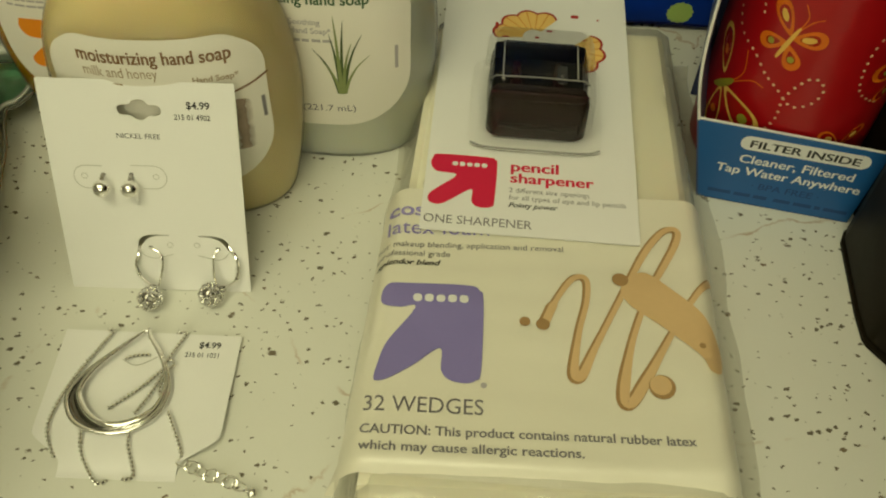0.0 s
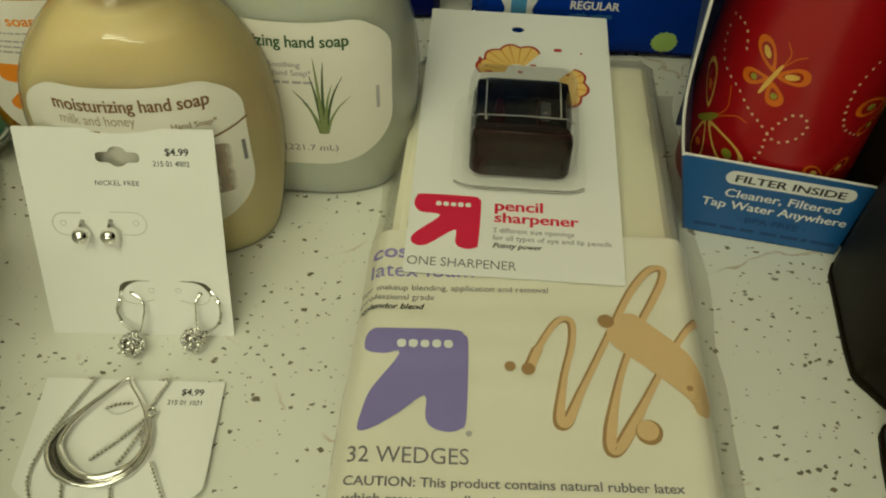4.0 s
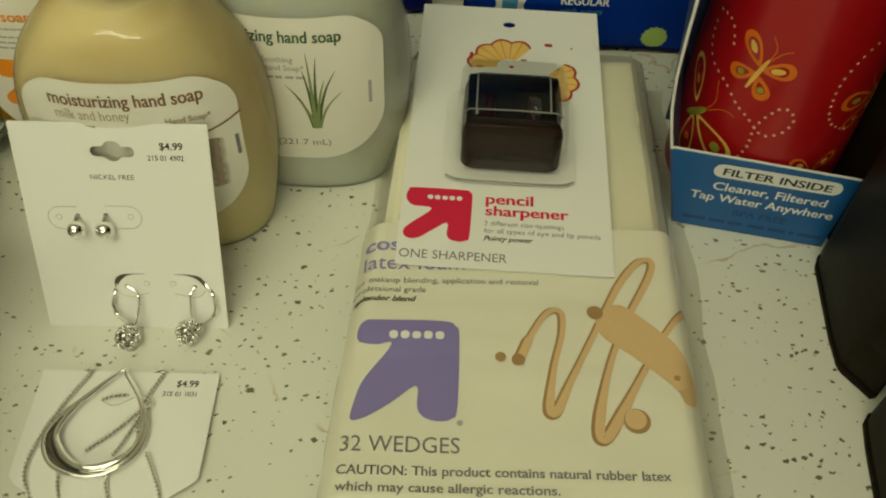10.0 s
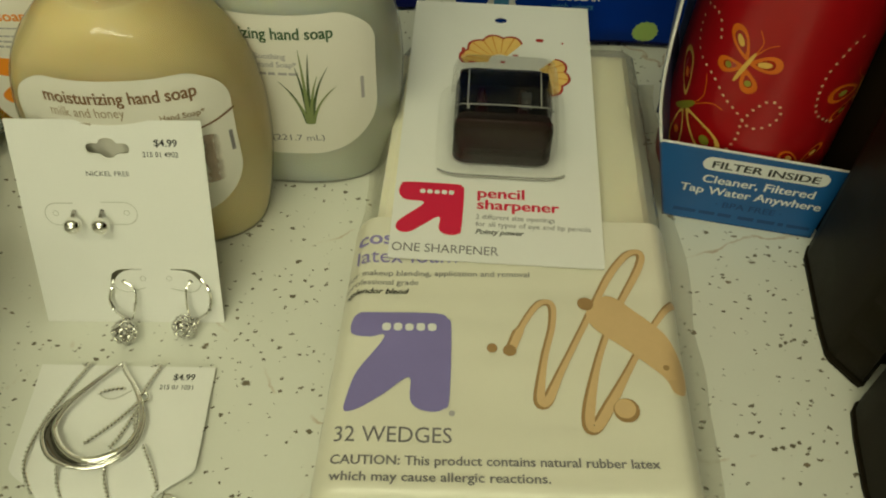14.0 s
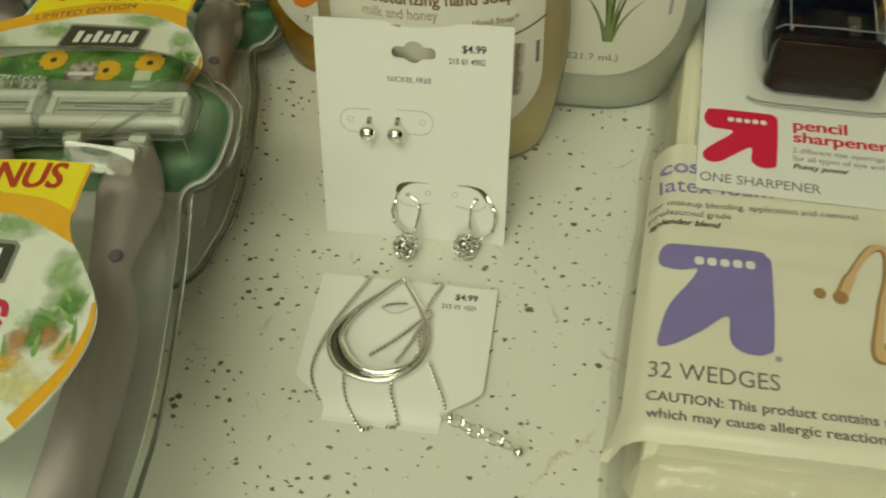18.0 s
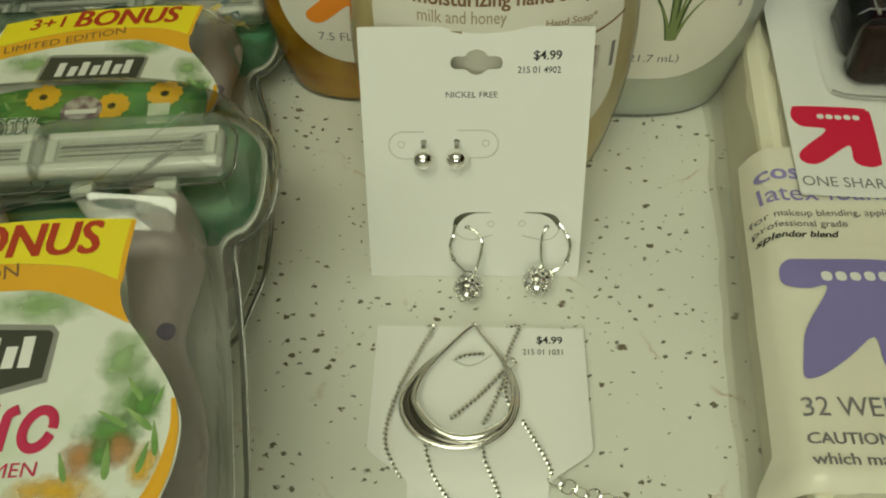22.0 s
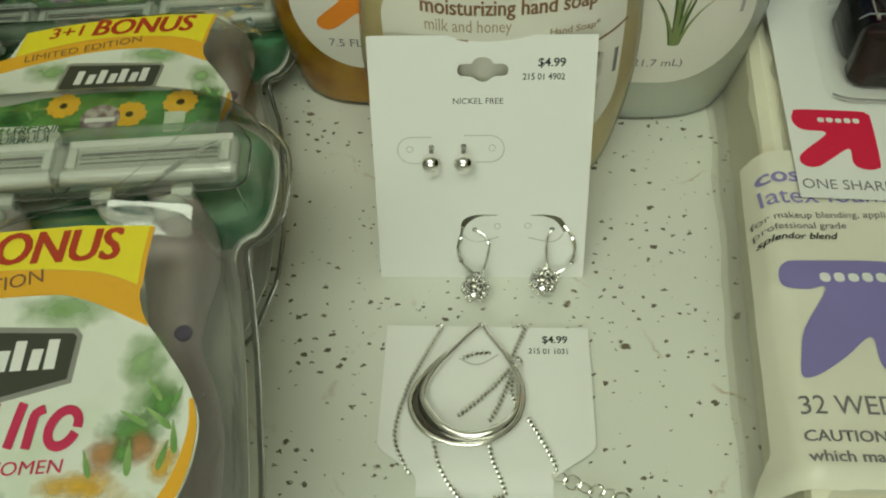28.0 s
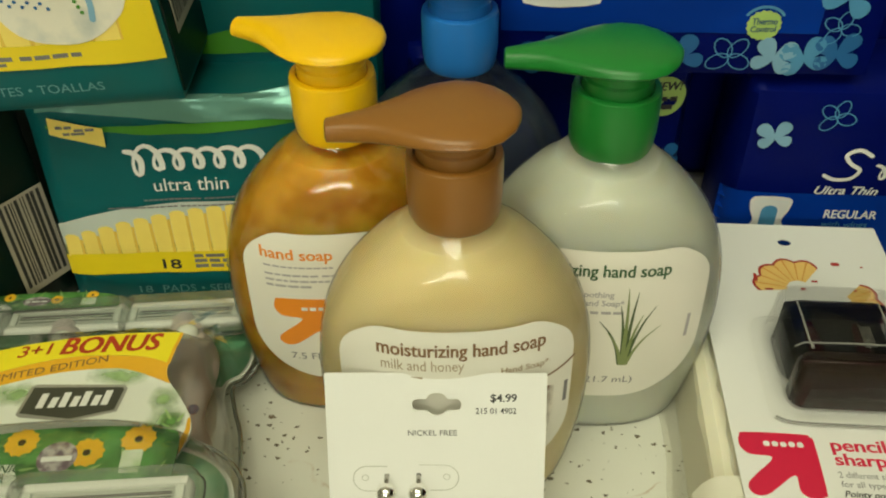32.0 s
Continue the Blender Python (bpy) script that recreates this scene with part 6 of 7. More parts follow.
    part("seal_bar", bars([(-26.6, y0 + 5.4 * k, -20.2, 1.3 * k)], 0.32), M_WHITEINK, grass, m=Q)
    part("sachet_print", plate(rounded(-9.8, y0 + 1.5 * k, -5.4, y0 + 7.4 * k, 0.6), 0.22), M_FADEGREEN, grass, m=Q)
    part("printed_text", text("HYPO-ALLERGENIC", -54, y0 + 3.2 * k, 0.2, 3.0 * k, 24, 0.01, 0.2), M_GREENINK, grass, m=Q, smooth=False)
    part("printed_text", text("ALOE FORMULA", -52, y0 + 0.6 * k, 0.2, 2.6 * k, 19, 0.02, 0.2), M_GREENINK, grass, m=Q, smooth=False)
    S = P @ Matrix.Translation((skew[0], skew[1], 29.9)) @ Matrix(((1, skew[2], 0, 0), (0, skew[3], 0, 0), (0, 0, 1, 0), (0, 0, 0, 1)))
    edge = catmull([(-0.4, 7.4, 0), (-1.7, 1.5, 0), (-2.5, -4.6, 0), (-1.4, -9.0, 0), (1.6, -13.7, 0), (5.2, -20.0, 0), (6.4, -26, 0), (3.4, -34.5, 0), (-4, -44, 0), (-14, -50, 0)], 5, False)
    ins = [(p.x, p.y) for p in edge] + [(-34, -55), (-66, -54), (-86, -44)] + [(-84, -24), (-72, -14), (-54, -12), (-50, -6), (-47.6, 3.2), (-26, 7.8)]
    card = part("insert_card", plate(ins, -0.4, 0), M_RINSERT, ob, "misty green and white printed insert", m=S, smooth=False)
    low = catmull([(-2.3, -3.4, 0), (-10, -0.4, 0), (-25, 0.7, 0), (-36, -0.9, 0), (-48.4, -4.6, 0)], 6, False)
    upp = [(-47.4, 4.0), (-40, 5.8), (-26, 7.8), (-12, 8.2), (-0.4, 7.4), (-1.2, 3.4)]
    part("yellow_banner", plate([(p.x, p.y) for p in low] + upp, 0.1), M_RYELLOW, card, "yellow banner", m=S, smooth=False)
    bot = catmull([(-0.9, -10.2, 0), (-10.9, -5.2, 0), (-18, -4.0, 0), (-31.6, -5.0, 0), (-50.8, -10.6, 0), (-66, -18, 0)], 6, False)
    part("amber_band", plate([(p.x, p.y) for p in bot] + [(-66, -12)] + [(p.x, p.y) for p in low[::-1]] + [(-2.5, -5.2), (-2.0, -7.6)], 0.06), M_RORANGE, card, m=S, smooth=False)
    part("amber_edge", tube([(-0.6, 7.2, 0), (-1.8, 1.5, 0), (-2.5, -3.6, 0)], 0.42, 8), M_RORANGE, card, m=S @ Matrix.Translation((0, 0, 0.14)) @ Matrix.Diagonal((1, 1, 0.1, 1)))
    part("printed_text", text("3+1", -41.4, 1.2, 0.16, 5.4, 8.6, 0.012, 0.2, 6), M_RREDINK, card, m=S, smooth=False)
    part("printed_text", text("BONUS", -31, 1.7, 0.16, 8.2, 25.4, 0.035, 0.22, 0), M_RREDINK, card, m=S, smooth=False)
    part("printed_text", text("LIMITED EDITION", -45.6, -7.0, 0.16, 3.3, 28.4, 0, 0.1, 11), M_BROWNINK, card, m=S, smooth=False)
    for x, y, w, h, mt, z in ((-14, -6.6, 20, 8, M_WASHGREEN, 0.03), (-38, -11, 18, 9, M_WASHGREEN, 0.03), (-1.5, -15, 9, 10, M_WASHGREEN, 0.035), (-56, -20, 24, 18, M_WASHGREEN, 0.03), (0.0, -21.5, 11, 13, M_WASHGREEN, 0.04), (1.4, -22, 7, 8, M_WASHDEEP, 0.045), (-3, -25.6, 12, 7, M_WASHDEEP, 0.05), (-7.0, -28.6, 7, 7, M_WASHTAN, 0.055), (-2.0, -28, 6, 6, M_WASHTAN, 0.06), (-4.2, -28.6, 4, 6, M_WASHDEEP, 0.065), (-10, -32.6, 16, 5, M_WASHAMBER, 0.07), (1.4, -30, 5, 8, M_WASHAMBER, 0.075), (-30, -33, 22, 7, M_WASHGREEN, 0.05), (-10, -36.6, 14, 8, M_WASHPALE, 0.08), (-20, -38, 16, 8, M_WASHPALE, 0.085), (-3, -37, 10, 8, M_WASHPALE, 0.09), (-36, -42, 24, 12, M_WASHPALE, 0.08)):
        part("soft_print", disc(x, y, w / 2, z, 28, None, h / 2), mt, card, m=S)
    dark = bmesh.new()
    for x, y, a, ln, wd in ((2.6, -25.6, 2.4, 5.0, 1.5), (3.0, -29.0, 1.6, 4.8, 1.4), (1.2, -21.6, 2.1, 4.2, 1.2), (-3.6, -31.6, 1.5, 5.0, 1.7), (-8.8, -31.6, 1.8, 4.0, 1.3), (0.6, -31.0, 1.2, 4.4, 1.4), (-0.8, -25.0, 2.6, 4.8, 1.3), (2.9, -22.4, 1.1, 3.2, 1.0)):
        soft_leaf(x, y, a, ln, wd, dark)
    part("leaf_print", dark, M_LEAFPRINT, card, m=S @ Matrix.Translation((0, 0, 0.10)))
    part("badge_outline", plate([(-36.2, -17.6), (-34.8, -8.8), (-33.6, -8.2), (-12.0, -9.8), (-11.0, -11), (-12.2, -18.2), (-22.8, -20.6), (-35.2, -18.4)], 0.08), M_SILVERINK, card, m=S, smooth=False)
    part("badge", plate([(-35.4, -17.2), (-34.0, -9.2), (-12.4, -10.6), (-11.8, -11.2), (-12.9, -17.6), (-22.8, -19.8)], 0.12), M_BADGE, card, "dark grey brand badge", m=S, smooth=False)
    for x, h in ((-32.0, 4.6), (-29.2, 3.2), (-26.6, 4.6), (-24.0, 3.2), (-21.6, 4.6), (-19.0, 3.2), (-16.6, 4.6)):
        part("badge_mark", plate([(x, -16.0), (x + 1.7, -16.0), (x + 2.3, -16.0 + h), (x + 0.6, -16.0 + h)], 0.16), M_WHITEINK, card, "plain white stroke", m=S, smooth=False)
    for k, pts in enumerate(([(-24.6, -27), (-23.2, -22), (-22.8, -20.6)], [(-20.6, -27), (-19.2, -22), (-18.8, -20.8)], [(-18.0, -27.2), (-17.4, -24), (-16.9, -22.4), (-15.6, -21.8)], [(-34, -27), (-32.4, -23), (-31.6, -21.2)], [(-29.6, -27.2), (-28.4, -23)], [(-12.8 + 2.0 * math.cos(w) + 0.7 * math.sin(w), -24.6 + 2.5 * math.sin(w)) for w in (6.0 * i / 16 for i in range(17))])):
        part("script_stroke", tube(catmull([(p[0], p[1], 0) for p in pts], 3, False), 0.68, 8), M_SCRIPT, card, "raspberry script stroke", m=S @ Matrix.Translation((0, -0.75 * drop, 0.12)) @ Matrix.Diagonal((1, 1, 0.12, 1)))
    part("printed_text", text("FOR WOMEN", -31, -30.6, 0.12, 2.6, 18.6, 0, 0.15), M_SCRIPT, card, m=S, smooth=False)
    part("amber_edge", tube(catmull([(5.5, -21.5, 0), (5.4, -26.5, 0), (2.6, -33.6, 0), (-4.6, -42.6, 0)], 6, False), 1, 8, radii=[0.3 + 0.06 * i for i in range(19)]), M_RORANGE, card, m=S @ Matrix.Translation((0, 0, 0.15)) @ Matrix.Diagonal((1, 1, 0.1, 1)))
    return ob


razor_pack((-143.6, 191.5, 9.6), 5, "clear blister pack of women's razors lying on the counter", 0.8, 9.0, 0.62, (41.0, 48.0, 10.0, -31.0), (0.0, 0.0, 0.0, 1.0))
razor_pack((-129.6, 103.4, 37.0), 5, "clear blister pack of women's razors resting on another pack", 1.0, 0.0, 0.45, (42.5, 57.0, 14.0, 0.0), (0.4, -2.06, -0.15, 1.13))

# ---- soft packs at the back ----
def soft_pack(name, at, size, m, mt, label, category, group, seed=1.0, wrinkle=0.9, sharp=9.0, plump=0.72):
    """A plump film pack; its front faces -y before m places it."""
    w, d, h = size
    ob = thing(name, at, label, category, group=group)
    P = Matrix.Translation(at) @ m

    def front(x, z):
        g = max(1 - abs(2 * x / w) ** sharp, 0) ** 0.3 * max(1 - abs(2 * z / h - 1) ** sharp, 0) ** 0.3
        return -d / 2 * (plump + (1 - plump) * g) + wrinkle * noise.noise(Vector((x * 0.09, z * 0.13, seed))) * 0.6

    nz, nx = 30, 36
    bm = bmesh.new()
    rows = []
    for side in (1, -1):
        grid = []
        for i in range(nz + 1):
            z = h * i / nz
            grid.append([bm.verts.new((w * (j / nx - 0.5), front(w * (j / nx - 0.5), z) * side, z)) for j in range(nx + 1)])
        for a, b in zip(grid, grid[1:]):
            for j in range(nx):
                q = (a[j], a[j + 1], b[j + 1], b[j])
                bm.faces.new(q if side == 1 else q[::-1])
        rows.append(grid)
    f, k = rows
    for i in range(nz):
        bm.faces.new((k[i][0], f[i][0], f[i + 1][0], k[i + 1][0]))
        bm.faces.new((f[i][nx], k[i][nx], k[i + 1][nx], f[i + 1][nx]))
    for j in range(nx):
        bm.faces.new((k[0][j], k[0][j + 1], f[0][j + 1], f[0][j]))
        bm.faces.new((f[nz][j], f[nz][j + 1], k[nz][j + 1], k[nz][j]))
    part("film_wrap", bm, mt, ob, m=P)

    def add(nm, b, material, lift=0.25, lab=""):
        dense(b, 3.0)
        lift = lift * 1.4
        for v in b.verts:
            v.co = P @ Vector((v.co.x, front(v.co.x, v.co.y) - lift - v.co.z, v.co.y))
        return part(nm, b, material, ob, lab)

    return ob, add, P


def sheet(x0, y0, x1, y1, nx=14, ny=10, curve=0.0, bm=None):
    """A printed field with an optional arched upper edge."""
    bm = bm or bmesh.new()
    rows = []
    for i in range(ny + 1):
        row = []
        for j in range(nx + 1):
            u = j / nx
            top = y1 + curve * (1 - (2 * u - 1) ** 2)
            row.append(bm.verts.new((x0 + (x1 - x0) * u, y0 + (top - y0) * i / ny, 0)))
        rows.append(row)
    for a, b in zip(rows, rows[1:]):
        for j in range(nx):
            bm.faces.new((a[j], a[j + 1], b[j + 1], b[j]))
    return bm


M_TEAL = mat("teal_film", (0.002, 0.108, 0.120), 0.34, var=0.08, scale=40, bump=0.15, bscale=90, coat=0.08, spec=0.3)
# dark teal, deepened further to hold the shade between the packs
M_DEEPTEAL = mat("shaded_dark_teal_film", (0.0015, 0.013, 0.009), 0.4, var=0.1, scale=40, bump=0.15, bscale=90, spec=0.3)
M_PADYELLOW = mat("yellow_pad_print", (0.95, 0.72, 0.16), 0.4, var=0.1, scale=200)
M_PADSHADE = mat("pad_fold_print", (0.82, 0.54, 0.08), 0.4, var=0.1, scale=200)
M_BRIGHTYELLOW = mat("lemon_band_print", (0.86, 0.66, 0.015), 0.4, var=0.04)
M_SILVERFILM = mat("silver_film", (0.16, 0.38, 0.33), 0.2, 0.3, var=0.1, scale=40, bump=0.2, bscale=90)
M_SWOOSH = mat("pale_silver_print", (0.56, 0.62, 0.58), 0.35, var=0.06, scale=60)
M_PADWHITE = mottled("quilted_white_print", (0.80, 0.77, 0.66), (0.55, 0.58, 0.55), 90, 0.55, 0.8)
M_LIME = mat("lime_film", (0.06, 0.26, 0.02), 0.3, var=0.1, bump=0.15, bscale=90)
M_PALETEAL = mat("pale_teal_ink", (0.12, 0.30, 0.32), 0.4)
M_NAVYFILM = mat("royal_blue_film", (0.001, 0.005, 0.115), 0.36, var=0.12, scale=40, bump=0.15, bscale=80, spec=0.08)
M_BLUEFILM = mat("bright_blue_film", (0.0015, 0.036, 0.31), 0.34, var=0.08, scale=40, bump=0.12, bscale=80, spec=0.06)
M_SKY = mat("sky_blue_print", (0.075, 0.29, 0.52), 0.4, var=0.1, scale=300)
M_SKYPALE = mat("pale_blue_print", (0.22, 0.43, 0.60), 0.4, var=0.1, scale=300)
M_SKYDARK = mat("mid_blue_print", (0.015, 0.13, 0.36), 0.4, var=0.1, scale=300)
M_BURST = mat("lime_burst_print", (0.42, 0.62, 0.16), 0.4)

G = "sanitary pad packs"


def pad_row(add, x0, x1, y0, h, n):
    b, s = bmesh.new(), bmesh.new()
    w = (x1 - x0) / n
    for i in range(n):
        x = x0 + i * w
        top = y0 + h * (0.62 + 0.38 * math.sin(math.pi * min(0.5, (i + 2) / n * 0.6)))
        sheet(x + 0.2, y0, x + w - 0.9, top, 3, 6, 0.8, b)
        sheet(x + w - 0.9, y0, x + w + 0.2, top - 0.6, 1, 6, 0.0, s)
    add("pad_print", b, M_PADYELLOW, 0.4)
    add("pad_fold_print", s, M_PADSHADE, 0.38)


ob, add0, P = soft_pack("pad_pack", (-153, 265.5, -1.3), (94, 34, 77), Matrix.Rotation(radians(-2), 4, "Z") @ Matrix.Rotation(radians(-5), 4, "X"), M_TEAL, "teal film pack of thin pads with yellow pad print", "pad pack", G, 1.0, plump=0.86)


def add(nm, b, *rest):
    for v in b.verts:
        v.co.y += 0.075 * (v.co.x + 46)
    return add0(nm, b, *rest)


add("silver_swoosh", sheet(-46.4, 24, 46, 32, 20, 4, 7), M_SWOOSH, 0.3, "pale silver arched field")
b, s = bmesh.new(), bmesh.new()
for i in range(15):
    x = -45.6 + i * 6.0
    h = 26.4 + 10.8 * math.sin(math.pi * min(0.5, (i + 0.6) / 22))
    sheet(x + 0.3, 19.5, x + 5.2, h, 3, 6, 0.9, b)
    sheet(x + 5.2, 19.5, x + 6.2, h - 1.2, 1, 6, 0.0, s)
add("pad_print", b, M_PADYELLOW, 0.4)
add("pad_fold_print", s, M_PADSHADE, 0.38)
add("lemon_band", sheet(-46.4, 12.6, 46, 20.6, 20, 3), M_BRIGHTYELLOW, 0.42)
add("printed_text", text("18", -14.8, 14.2, 0, 5.2, 6.2, 0.015), M_INK, 0.5)
add("small_print", bars([(-4, 18.2, 6, 1.3), (-4, 16.2, 9, 1.3), (-4, 14.2, 9, 1.3)], 0), M_GREYINK, 0.5)
add("printed_text", text("PADS \u2022 SERVIETTES", -16.4, 4.6, 0, 4.2, 40), M_PALETEAL, 0.5)
add("printed_text", text("18", -24.4, 4.6, 0, 4.2, 4.4), M_PALETEAL, 0.5)
add("small_print", bars([(-16, 40.0, 2, 0.55), (3, 40.0, 22, 0.55), (-28, 37.4, -6, 0.55), (-5, 37.4, 22, 0.55)], 0), M_GREYINK, 0.5)
wave = [Vector((-18.6 + 6.2 * t + 2.6 * math.sin(2 * math.pi * t), 54.0 + (3.2 + 1.6 * (0.4 < t < 1.4)) * math.cos(2 * math.pi * t), 0)) for t in (i / 14 for i in range(14 * 6 + 8))]
add("brand_stroke", ribbon(wave, [1.5 + 0.5 * math.sin(i * 0.45) for i in range(len(wave))]), M_WHITEINK, 0.5, "white looped stroke")
add("printed_text", text("ultra thin", -12, 43.2, 0, 6.2, 23), M_WHITEINK, 0.5)
tag = plate([(-39.9, 64.0), (-23.6, 59.2), (-23.6, 65.2), (-39.6, 69.3)], 0)
add("yellow_tag", tag, M_PADYELLOW, 0.9, "small yellow printed tag")
add("small_print", bars([(-37.6, 65.6, -32.6, 0.9), (-32, 64.6, -26, 0.9), (-35.6, 63.6, -29, 0.8)], 0), M_GREYINK, 1.0)
add("lime_swoosh", sheet(-41, 65.4, 46, 66.6, 24, 2, -4.6), M_LIME, 0.4)
fl = sheet(-42, 65.6, 46, 76.0, 40, 12, -2.4)
for v in fl.verts:
    v.co.y += 6.0 * (76 - v.co.y) / 10.4 * min(max((2 - v.co.x) / 40, 0), 1)
    q = (v.co.y - 62) / 13
    v.co.z = 2.2 * max(0, math.sin((v.co.x + 40) * 0.085 + 3 * q)) ** 2 + 0.5 * noise.noise(Vector((v.co.x * 0.18, v.co.y * 0.4, 3)))
add("silver_flap", fl, M_SILVERFILM, 0.5, "crinkled silver film flap")

ob, add, P = soft_pack("pad_pack", (-200.5, 267, 79.5), (104, 54, 76), Matrix.Rotation(radians(3), 4, "Z") @ Matrix.Rotation(radians(-3), 4, "Y"), M_TEAL, "teal and yellow pad pack lying on top of others", "pad pack", G, 5.0, plump=0.9)
pad_row(add, -50, 50, 20, 42, 13)
add("lemon_band", sheet(-51, 13.4, 51, 20, 20, 3), M_BRIGHTYELLOW, 0.42)
add("lemon_band", sheet(42, 20, 51, 74, 3, 12), M_BRIGHTYELLOW, 0.46)
add("small_print", bars([(-2, 16, 12, 1.2), (14, 16, 30, 1.2), (-2, 14.6, 10, 0.9)], 0), M_GREYINK, 0.5)
add("printed_text", text("SERVIETTES \u2022 TOALLAS", -10.2, 6.0, 0, 3.7, 43.2), M_PALETEAL, 0.5)
add("pad_wing_print", plate([(p.x, p.y) for p in catmull([(12, 30, 0), (18, 22, 0), (30, 19.6, 0), (40, 24, 0), (46, 33, 0), (47, 60, 0), (2, 62, 0), (10, 44, 0)], 5)], 0), M_PADWHITE, 0.6, "white quilted pad print")
pd = bmesh.new()
for i in range(24):
    disc(10 + (i * 5.3) % 26, 36 + (i * 3.1) % 20, 0.8, 0, 8, pd)
add("dot_print", pd, M_NAVY, 0.7)
marks, green = bmesh.new(), bmesh.new()
for i in range(9):
    disc(14 + i * 1.5, 31.5 + 1.3 * (i % 2) - 0.25 * i, 0.5, 0, 8, marks)
    disc(30 + i * 0.5, 40 - i * 1.5, 0.55, 0, 8, green)
add("dot_print", marks, M_SKYDARK, 0.75)
add("dot_print", green, M_LIME, 0.75)
add("stripe_print", ribbon(catmull([(33, 44, 0), (35, 38, 0), (36.5, 31, 0), (36, 26, 0)], 5, False), 1.6), M_SKYPALE, 0.72)
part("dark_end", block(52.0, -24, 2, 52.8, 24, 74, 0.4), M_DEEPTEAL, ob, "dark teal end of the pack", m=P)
TOPEND = P @ Matrix.Translation((53.0, -18, 16)) @ Matrix.Rotation(radians(90), 4, "Z") @ UP


# label paper darkened in colour for the shadow over the pack
M_SHADEDLABEL = mat("shaded_label_paper", (0.46, 0.42, 0.34), 0.55, var=0.12, scale=120)


def barcode_panel(parent, m, w, h):
    part("barcode_panel", plate([(0, 0), (w, 0), (w, h), (0, h)], 0, 0.15), M_SHADEDLABEL, parent, "barcode panel with shade put into its paper colour", m=m, smooth=False)
    r, x = random.Random(9), 1.2
    while x < w - 1.6:
        k = r.choice((0.35, 0.5, 0.8, 1.1))
        part("barcode_bar", plate([(x, 2.4), (x + k, 2.4), (x + k, h - 1), (x, h - 1)], 0.22), M_INK, parent, m=m, smooth=False)
        x += k + r.choice((0.4, 0.6, 0.9))


barcode_panel(ob, TOPEND, 24, 44)
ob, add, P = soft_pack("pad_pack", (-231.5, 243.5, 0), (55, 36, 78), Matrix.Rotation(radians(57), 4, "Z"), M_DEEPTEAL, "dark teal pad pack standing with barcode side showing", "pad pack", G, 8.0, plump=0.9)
barcode_panel(ob, P @ Matrix.Translation((9.5, -18.8, 12)) @ UP, 16.5, 35)
# made-up pack: its dark film blacks out the gap behind the others
soft_pack("pad_pack", (-214, 302, 0), (84, 22, 79), Matrix.Rotation(radians(4), 4, "Z"), M_DEEPTEAL, "made-up dark teal pack that fills the dark gap between packs", "pad pack", G, 13.0)
ob, add, P = soft_pack("pad_pack", (-128, 292, 0), (60, 22, 104), Matrix.Rotation(radians(4), 4, "Z"), M_TEAL, "teal pad pack standing behind the soap", "pad pack", G, 11.0)
add("lime_swoosh", sheet(-28, 78, 28, 82, 10, 3, 5), M_LIME, 0.4)


def petals(add, x, y, s, ang, mt, lift=0.5):
    b = bmesh.new()
    for a, ln, wd in ((0.85, 1.05, 1.0), (2.3, 1.05, 1.0), (-0.45, 0.85, 0.85), (3.55, 0.85, 0.85)):
        pts = []
        for i in range(14):
            t = 2 * math.pi * i / 14
            px, py = s * ln * (0.5 + 0.5 * math.cos(t)), s * wd * 0.5 * math.sin(t) * (0.65 + 0.35 * math.cos(t))
            pts.append((x + px * math.cos(a + ang) - py * math.sin(a + ang), y + px * math.sin(a + ang) + py * math.cos(a + ang)))
        plate(pts, 0, None, b)
    add("butterfly_print", b, mt, lift)


def wire_fly(add, x, y, s, ang):
    b = bmesh.new()
    for a in (0.9, 2.2, -0.5, 3.6):
        pts = []
        for i in range(13):
            t = 2 * math.pi * i / 12
            px, py = s * (0.5 + 0.5 * math.cos(t)), s * 0.33 * math.sin(t)
            pts.append((x + px * math.cos(a + ang) - py * math.sin(a + ang), y + px * math.sin(a + ang) + py * math.cos(a + ang)))
        ribbon(pts, 0.35, 0, b)
    add("outline_print", b, M_SKY, 0.5)


def pad_icon(add, x, y, s):
    add("pad_icon", plate([(x + s * p.x, y + s * p.y) for p in catmull([(-7, 14, 0), (7, 14, 0), (8, 8, 0), (6, 2, 0), (9, -6, 0), (-9, -6, 0), (-6, 2, 0), (-8, 8, 0)], 4)], 0), M_WHITEINK, 0.5)
    add("pad_icon", plate([(x + s * a, y + s * b) for a, b in rounded(-3.4, -5, 3.4, 10, 3)], 0), M_SKY, 0.6)


ob, add, P = soft_pack("blue_pad_pack", (63, 292, 0), (94, 38, 70), Matrix.Rotation(radians(-2), 4, "Z"), M_NAVYFILM, "royal blue film pack of thin pads with butterfly print", "pad pack", G, 2.0)
add("blue_band", sheet(-49, 4, 49, 31, 20, 6), M_BLUEFILM, 0.3)
petals(add, -37, 52, 6.4, 0.2, M_SKYPALE)
wire_fly(add, -20, 60, 6, 0.3)
add("brand_stroke", ribbon(catmull([(-5.6, 46.4, 0), (-9.6, 48.4, 0), (-13.2, 46.4, 0), (-11.4, 43.4, 0), (-8.0, 41.0, 0), (-10.0, 37.6, 0), (-15, 37.2, 0), (-18.6, 38.8, 0)], 6, False), 1.3), M_WHITEINK, 0.5, "white script strokes")
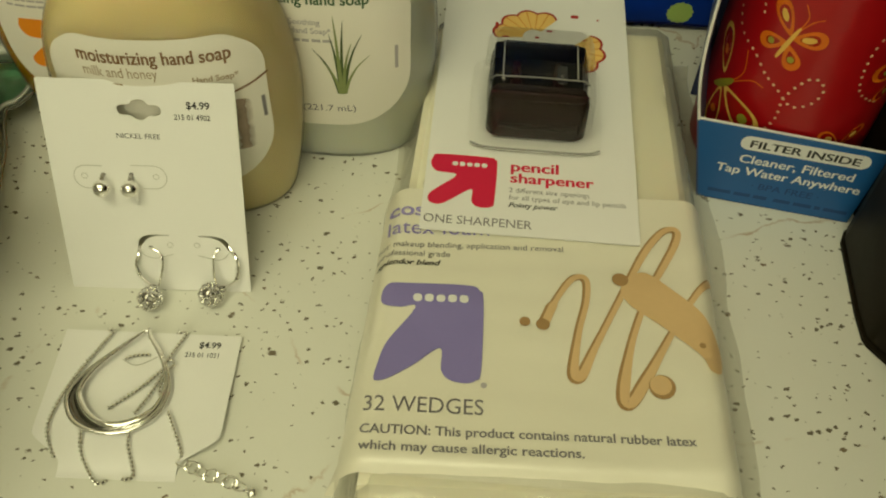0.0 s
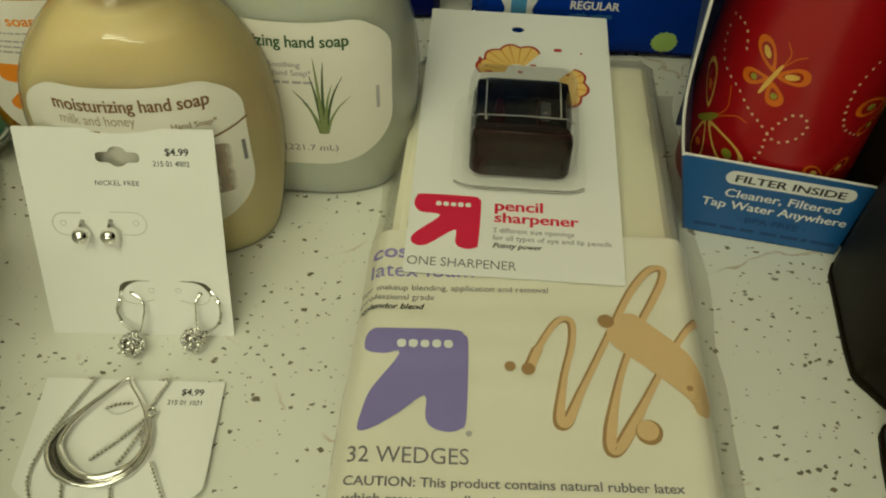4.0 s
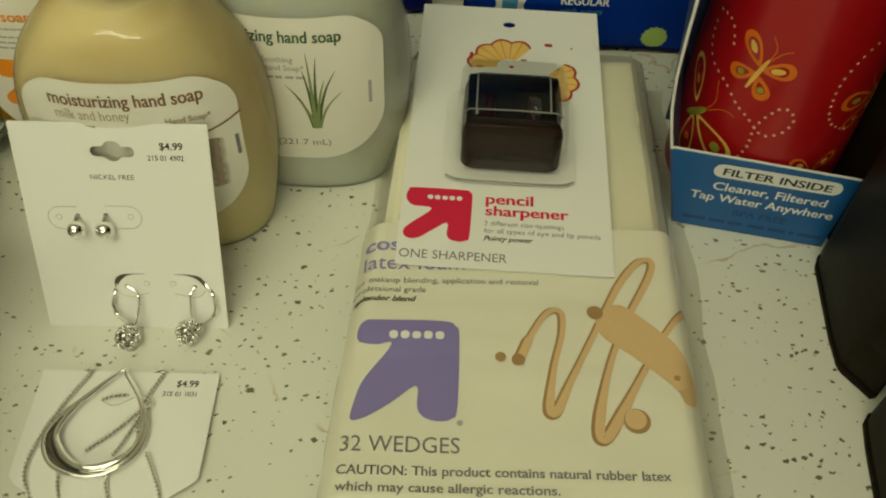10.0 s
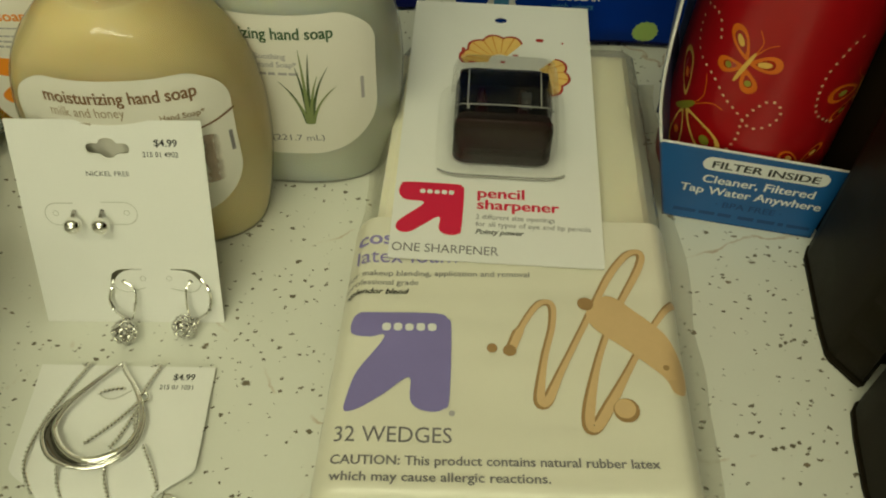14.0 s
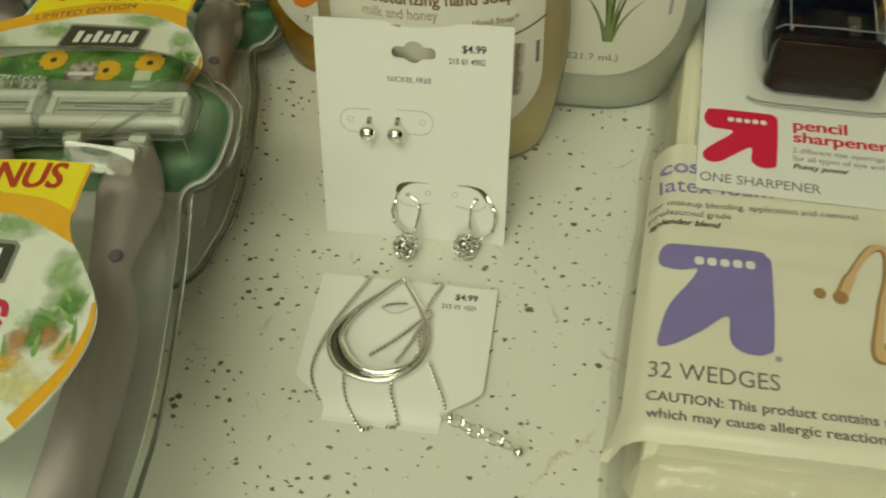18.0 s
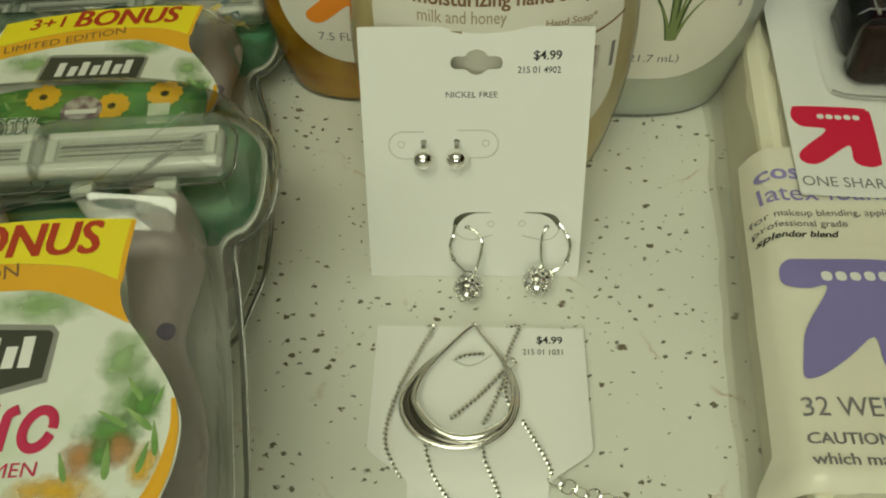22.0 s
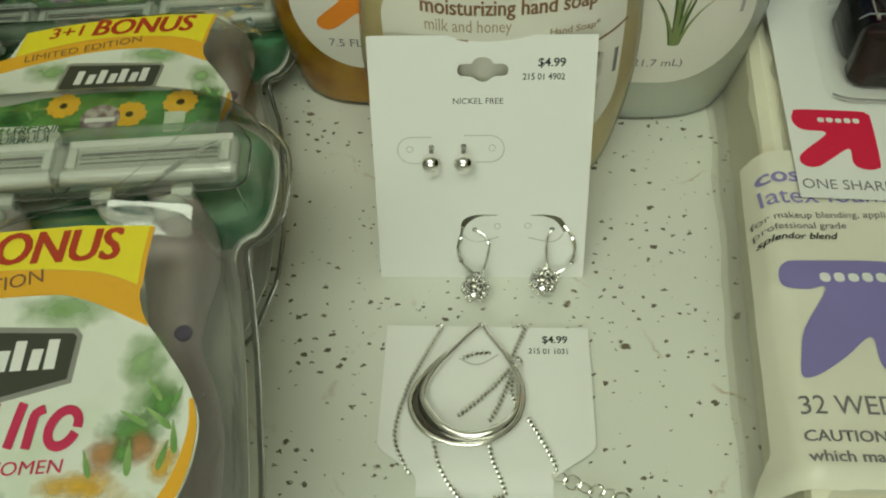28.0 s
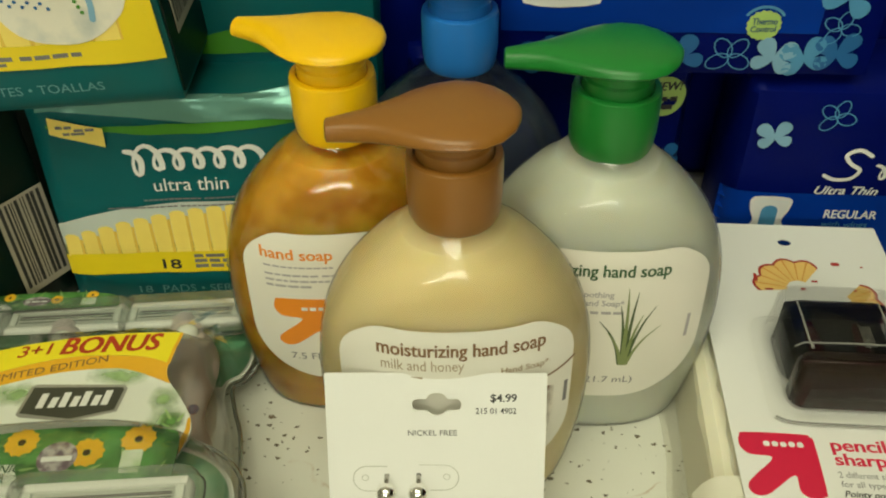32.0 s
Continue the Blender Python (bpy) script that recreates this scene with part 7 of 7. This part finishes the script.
wave = [Vector((-3 + 5.0 * t + 1.9 * math.sin(2 * math.pi * t), 40.4 + 2.6 * math.cos(2 * math.pi * t), 0)) for t in (i / 14 for i in range(14 * 5))]
add("brand_stroke", ribbon(wave, [1.0 + 0.3 * math.sin(i * 0.45) for i in range(len(wave))]), M_WHITEINK, 0.55, "white looped stroke")
add("printed_text", text("Ultra Thin", -20, 31.4, 0, 4.4, 20, 0.015, 0.3), M_WHITEINK, 0.5)
add("printed_text", text("REGULAR", -14.5, 21.6, 0, 4.6, 17, 0.02), M_WHITEINK, 0.5)
add("printed_text", text("with wings", -14.5, 18.0, 0, 3.4, 15), M_SKY, 0.5)
pad_icon(add, -32.5, 18, 0.8)
add("lime_burst", plate([(21 + (4.4 + 0.5 * (i % 2)) * math.cos(i * math.pi / 14), 9 + (4.4 + 0.5 * (i % 2)) * math.sin(i * math.pi / 14)) for i in range(28)], 0), M_BURST, 0.5)
ob, add, P = soft_pack("blue_pad_pack", (-8, 297, 73.4), (112, 44, 76), Matrix.Rotation(radians(-1), 4, "Z"), M_NAVYFILM, "bright blue pad pack lying across the others", "pad pack", G, 3.0, plump=0.93)
add("blue_band", sheet(-53, 14, 38, 72, 20, 8), M_BLUEFILM, 0.3)
for x, y, s, a, mt in ((-12, 5, 8, 0.1, M_SKYDARK), (0, 5.5, 8, 0.4, M_SKYDARK), (27, 5.6, 7.6, -0.2, M_SKYPALE), (36, 5.4, 8, 0.3, M_SKY), (45, 7, 8, 0.1, M_SKYDARK), (44, 25, 9, -0.3, M_SKY), (-40, 5, 8, 0.3, M_SKYDARK), (-28, 5, 8, -0.1, M_SKYDARK)):
    petals(add, x, y, s, a, mt)
wire_fly(add, 14, 6.6, 7, 0.0)
wire_fly(add, 44, 15.6, 5.6, 0.4)
add("lime_burst", plate([(22 + (4.7 + 0.4 * (i % 2)) * math.cos(i * math.pi / 16), 16.6 + (4.3 + 0.4 * (i % 2)) * math.sin(i * math.pi / 16)) for i in range(32)], 0), M_BURST, 0.5, "lime round burst")
add("printed_text", text("Thermo", 18.4, 17.0, 0, 2.7, 7.2, 0.015), M_NAVY, 0.6)
add("printed_text", text("Control", 18.4, 14.6, 0, 2.7, 7.2, 0.015), M_NAVY, 0.6)
add("burst_arc", ribbon([(22 + 6.1 * math.cos(radians(a)), 16.6 + 5.6 * math.sin(radians(a))) for a in range(35, 150, 8)], 0.8), M_SKY, 0.5)
add("printed_text", text("REGULIERES", -27, 30, 0, 4.4, 26, 0.02), M_SKYDARK, 0.5)
add("small_print", bars([(-27, 26.4, -12, 1.6), (18, 29, 36, 1.4), (18, 26.4, 32, 1.4)], 0), M_SKYDARK, 0.5)
pad_icon(add, -36, 30, 1.2)
ob, add, P = soft_pack("blue_pad_pack", (-44, 308, 0), (92, 34, 72), Matrix.Rotation(radians(0), 4, "Z"), M_NAVYFILM, "royal blue pad pack standing behind the soap", "pad pack", G, 4.0)
add("lime_burst", disc(37, 57, 7.2, 0, 24), M_BURST, 0.4, "lime round burst")
add("printed_text", text("NEW!", 32.4, 59.2, 0, 4.4, 10.2, 0.03, 0.2), M_INK, 0.5)
add("small_print", bars([(32, 55.4, 41.4, 1.5), (32, 52.4, 40, 1.8)], 0), M_INK, 0.5)
petals(add, 40, 32, 7, 0.2, M_SKYDARK)
petals(add, 28, 40, 7, 0.6, M_SKYDARK)
# added pack that hides the pale wall so the gap stays dark
soft_pack("blue_pad_pack", (14, 338, 0), (70, 22, 72), Matrix.Rotation(radians(0), 4, "Z"), M_NAVYFILM, "made-up royal blue pack that keeps the gap at the back dark", "pad pack", G, 9.0)
soft_pack("blue_pad_pack", (104, 330, 0), (84, 24, 128), Matrix.Rotation(radians(-3), 4, "Z"), M_NAVYFILM, "tall royal blue pad pack standing at the back", "pad pack", G, 15.0)
ob, add, P = soft_pack("blue_pad_pack", (-98, 312, 0), (50, 26, 145), Matrix.Rotation(radians(3), 4, "Z"), M_NAVYFILM, "royal blue pad pack standing at the back", "pad pack", G, 6.0)
petals(add, 16, 92, 8, 0.2, M_SKYDARK)
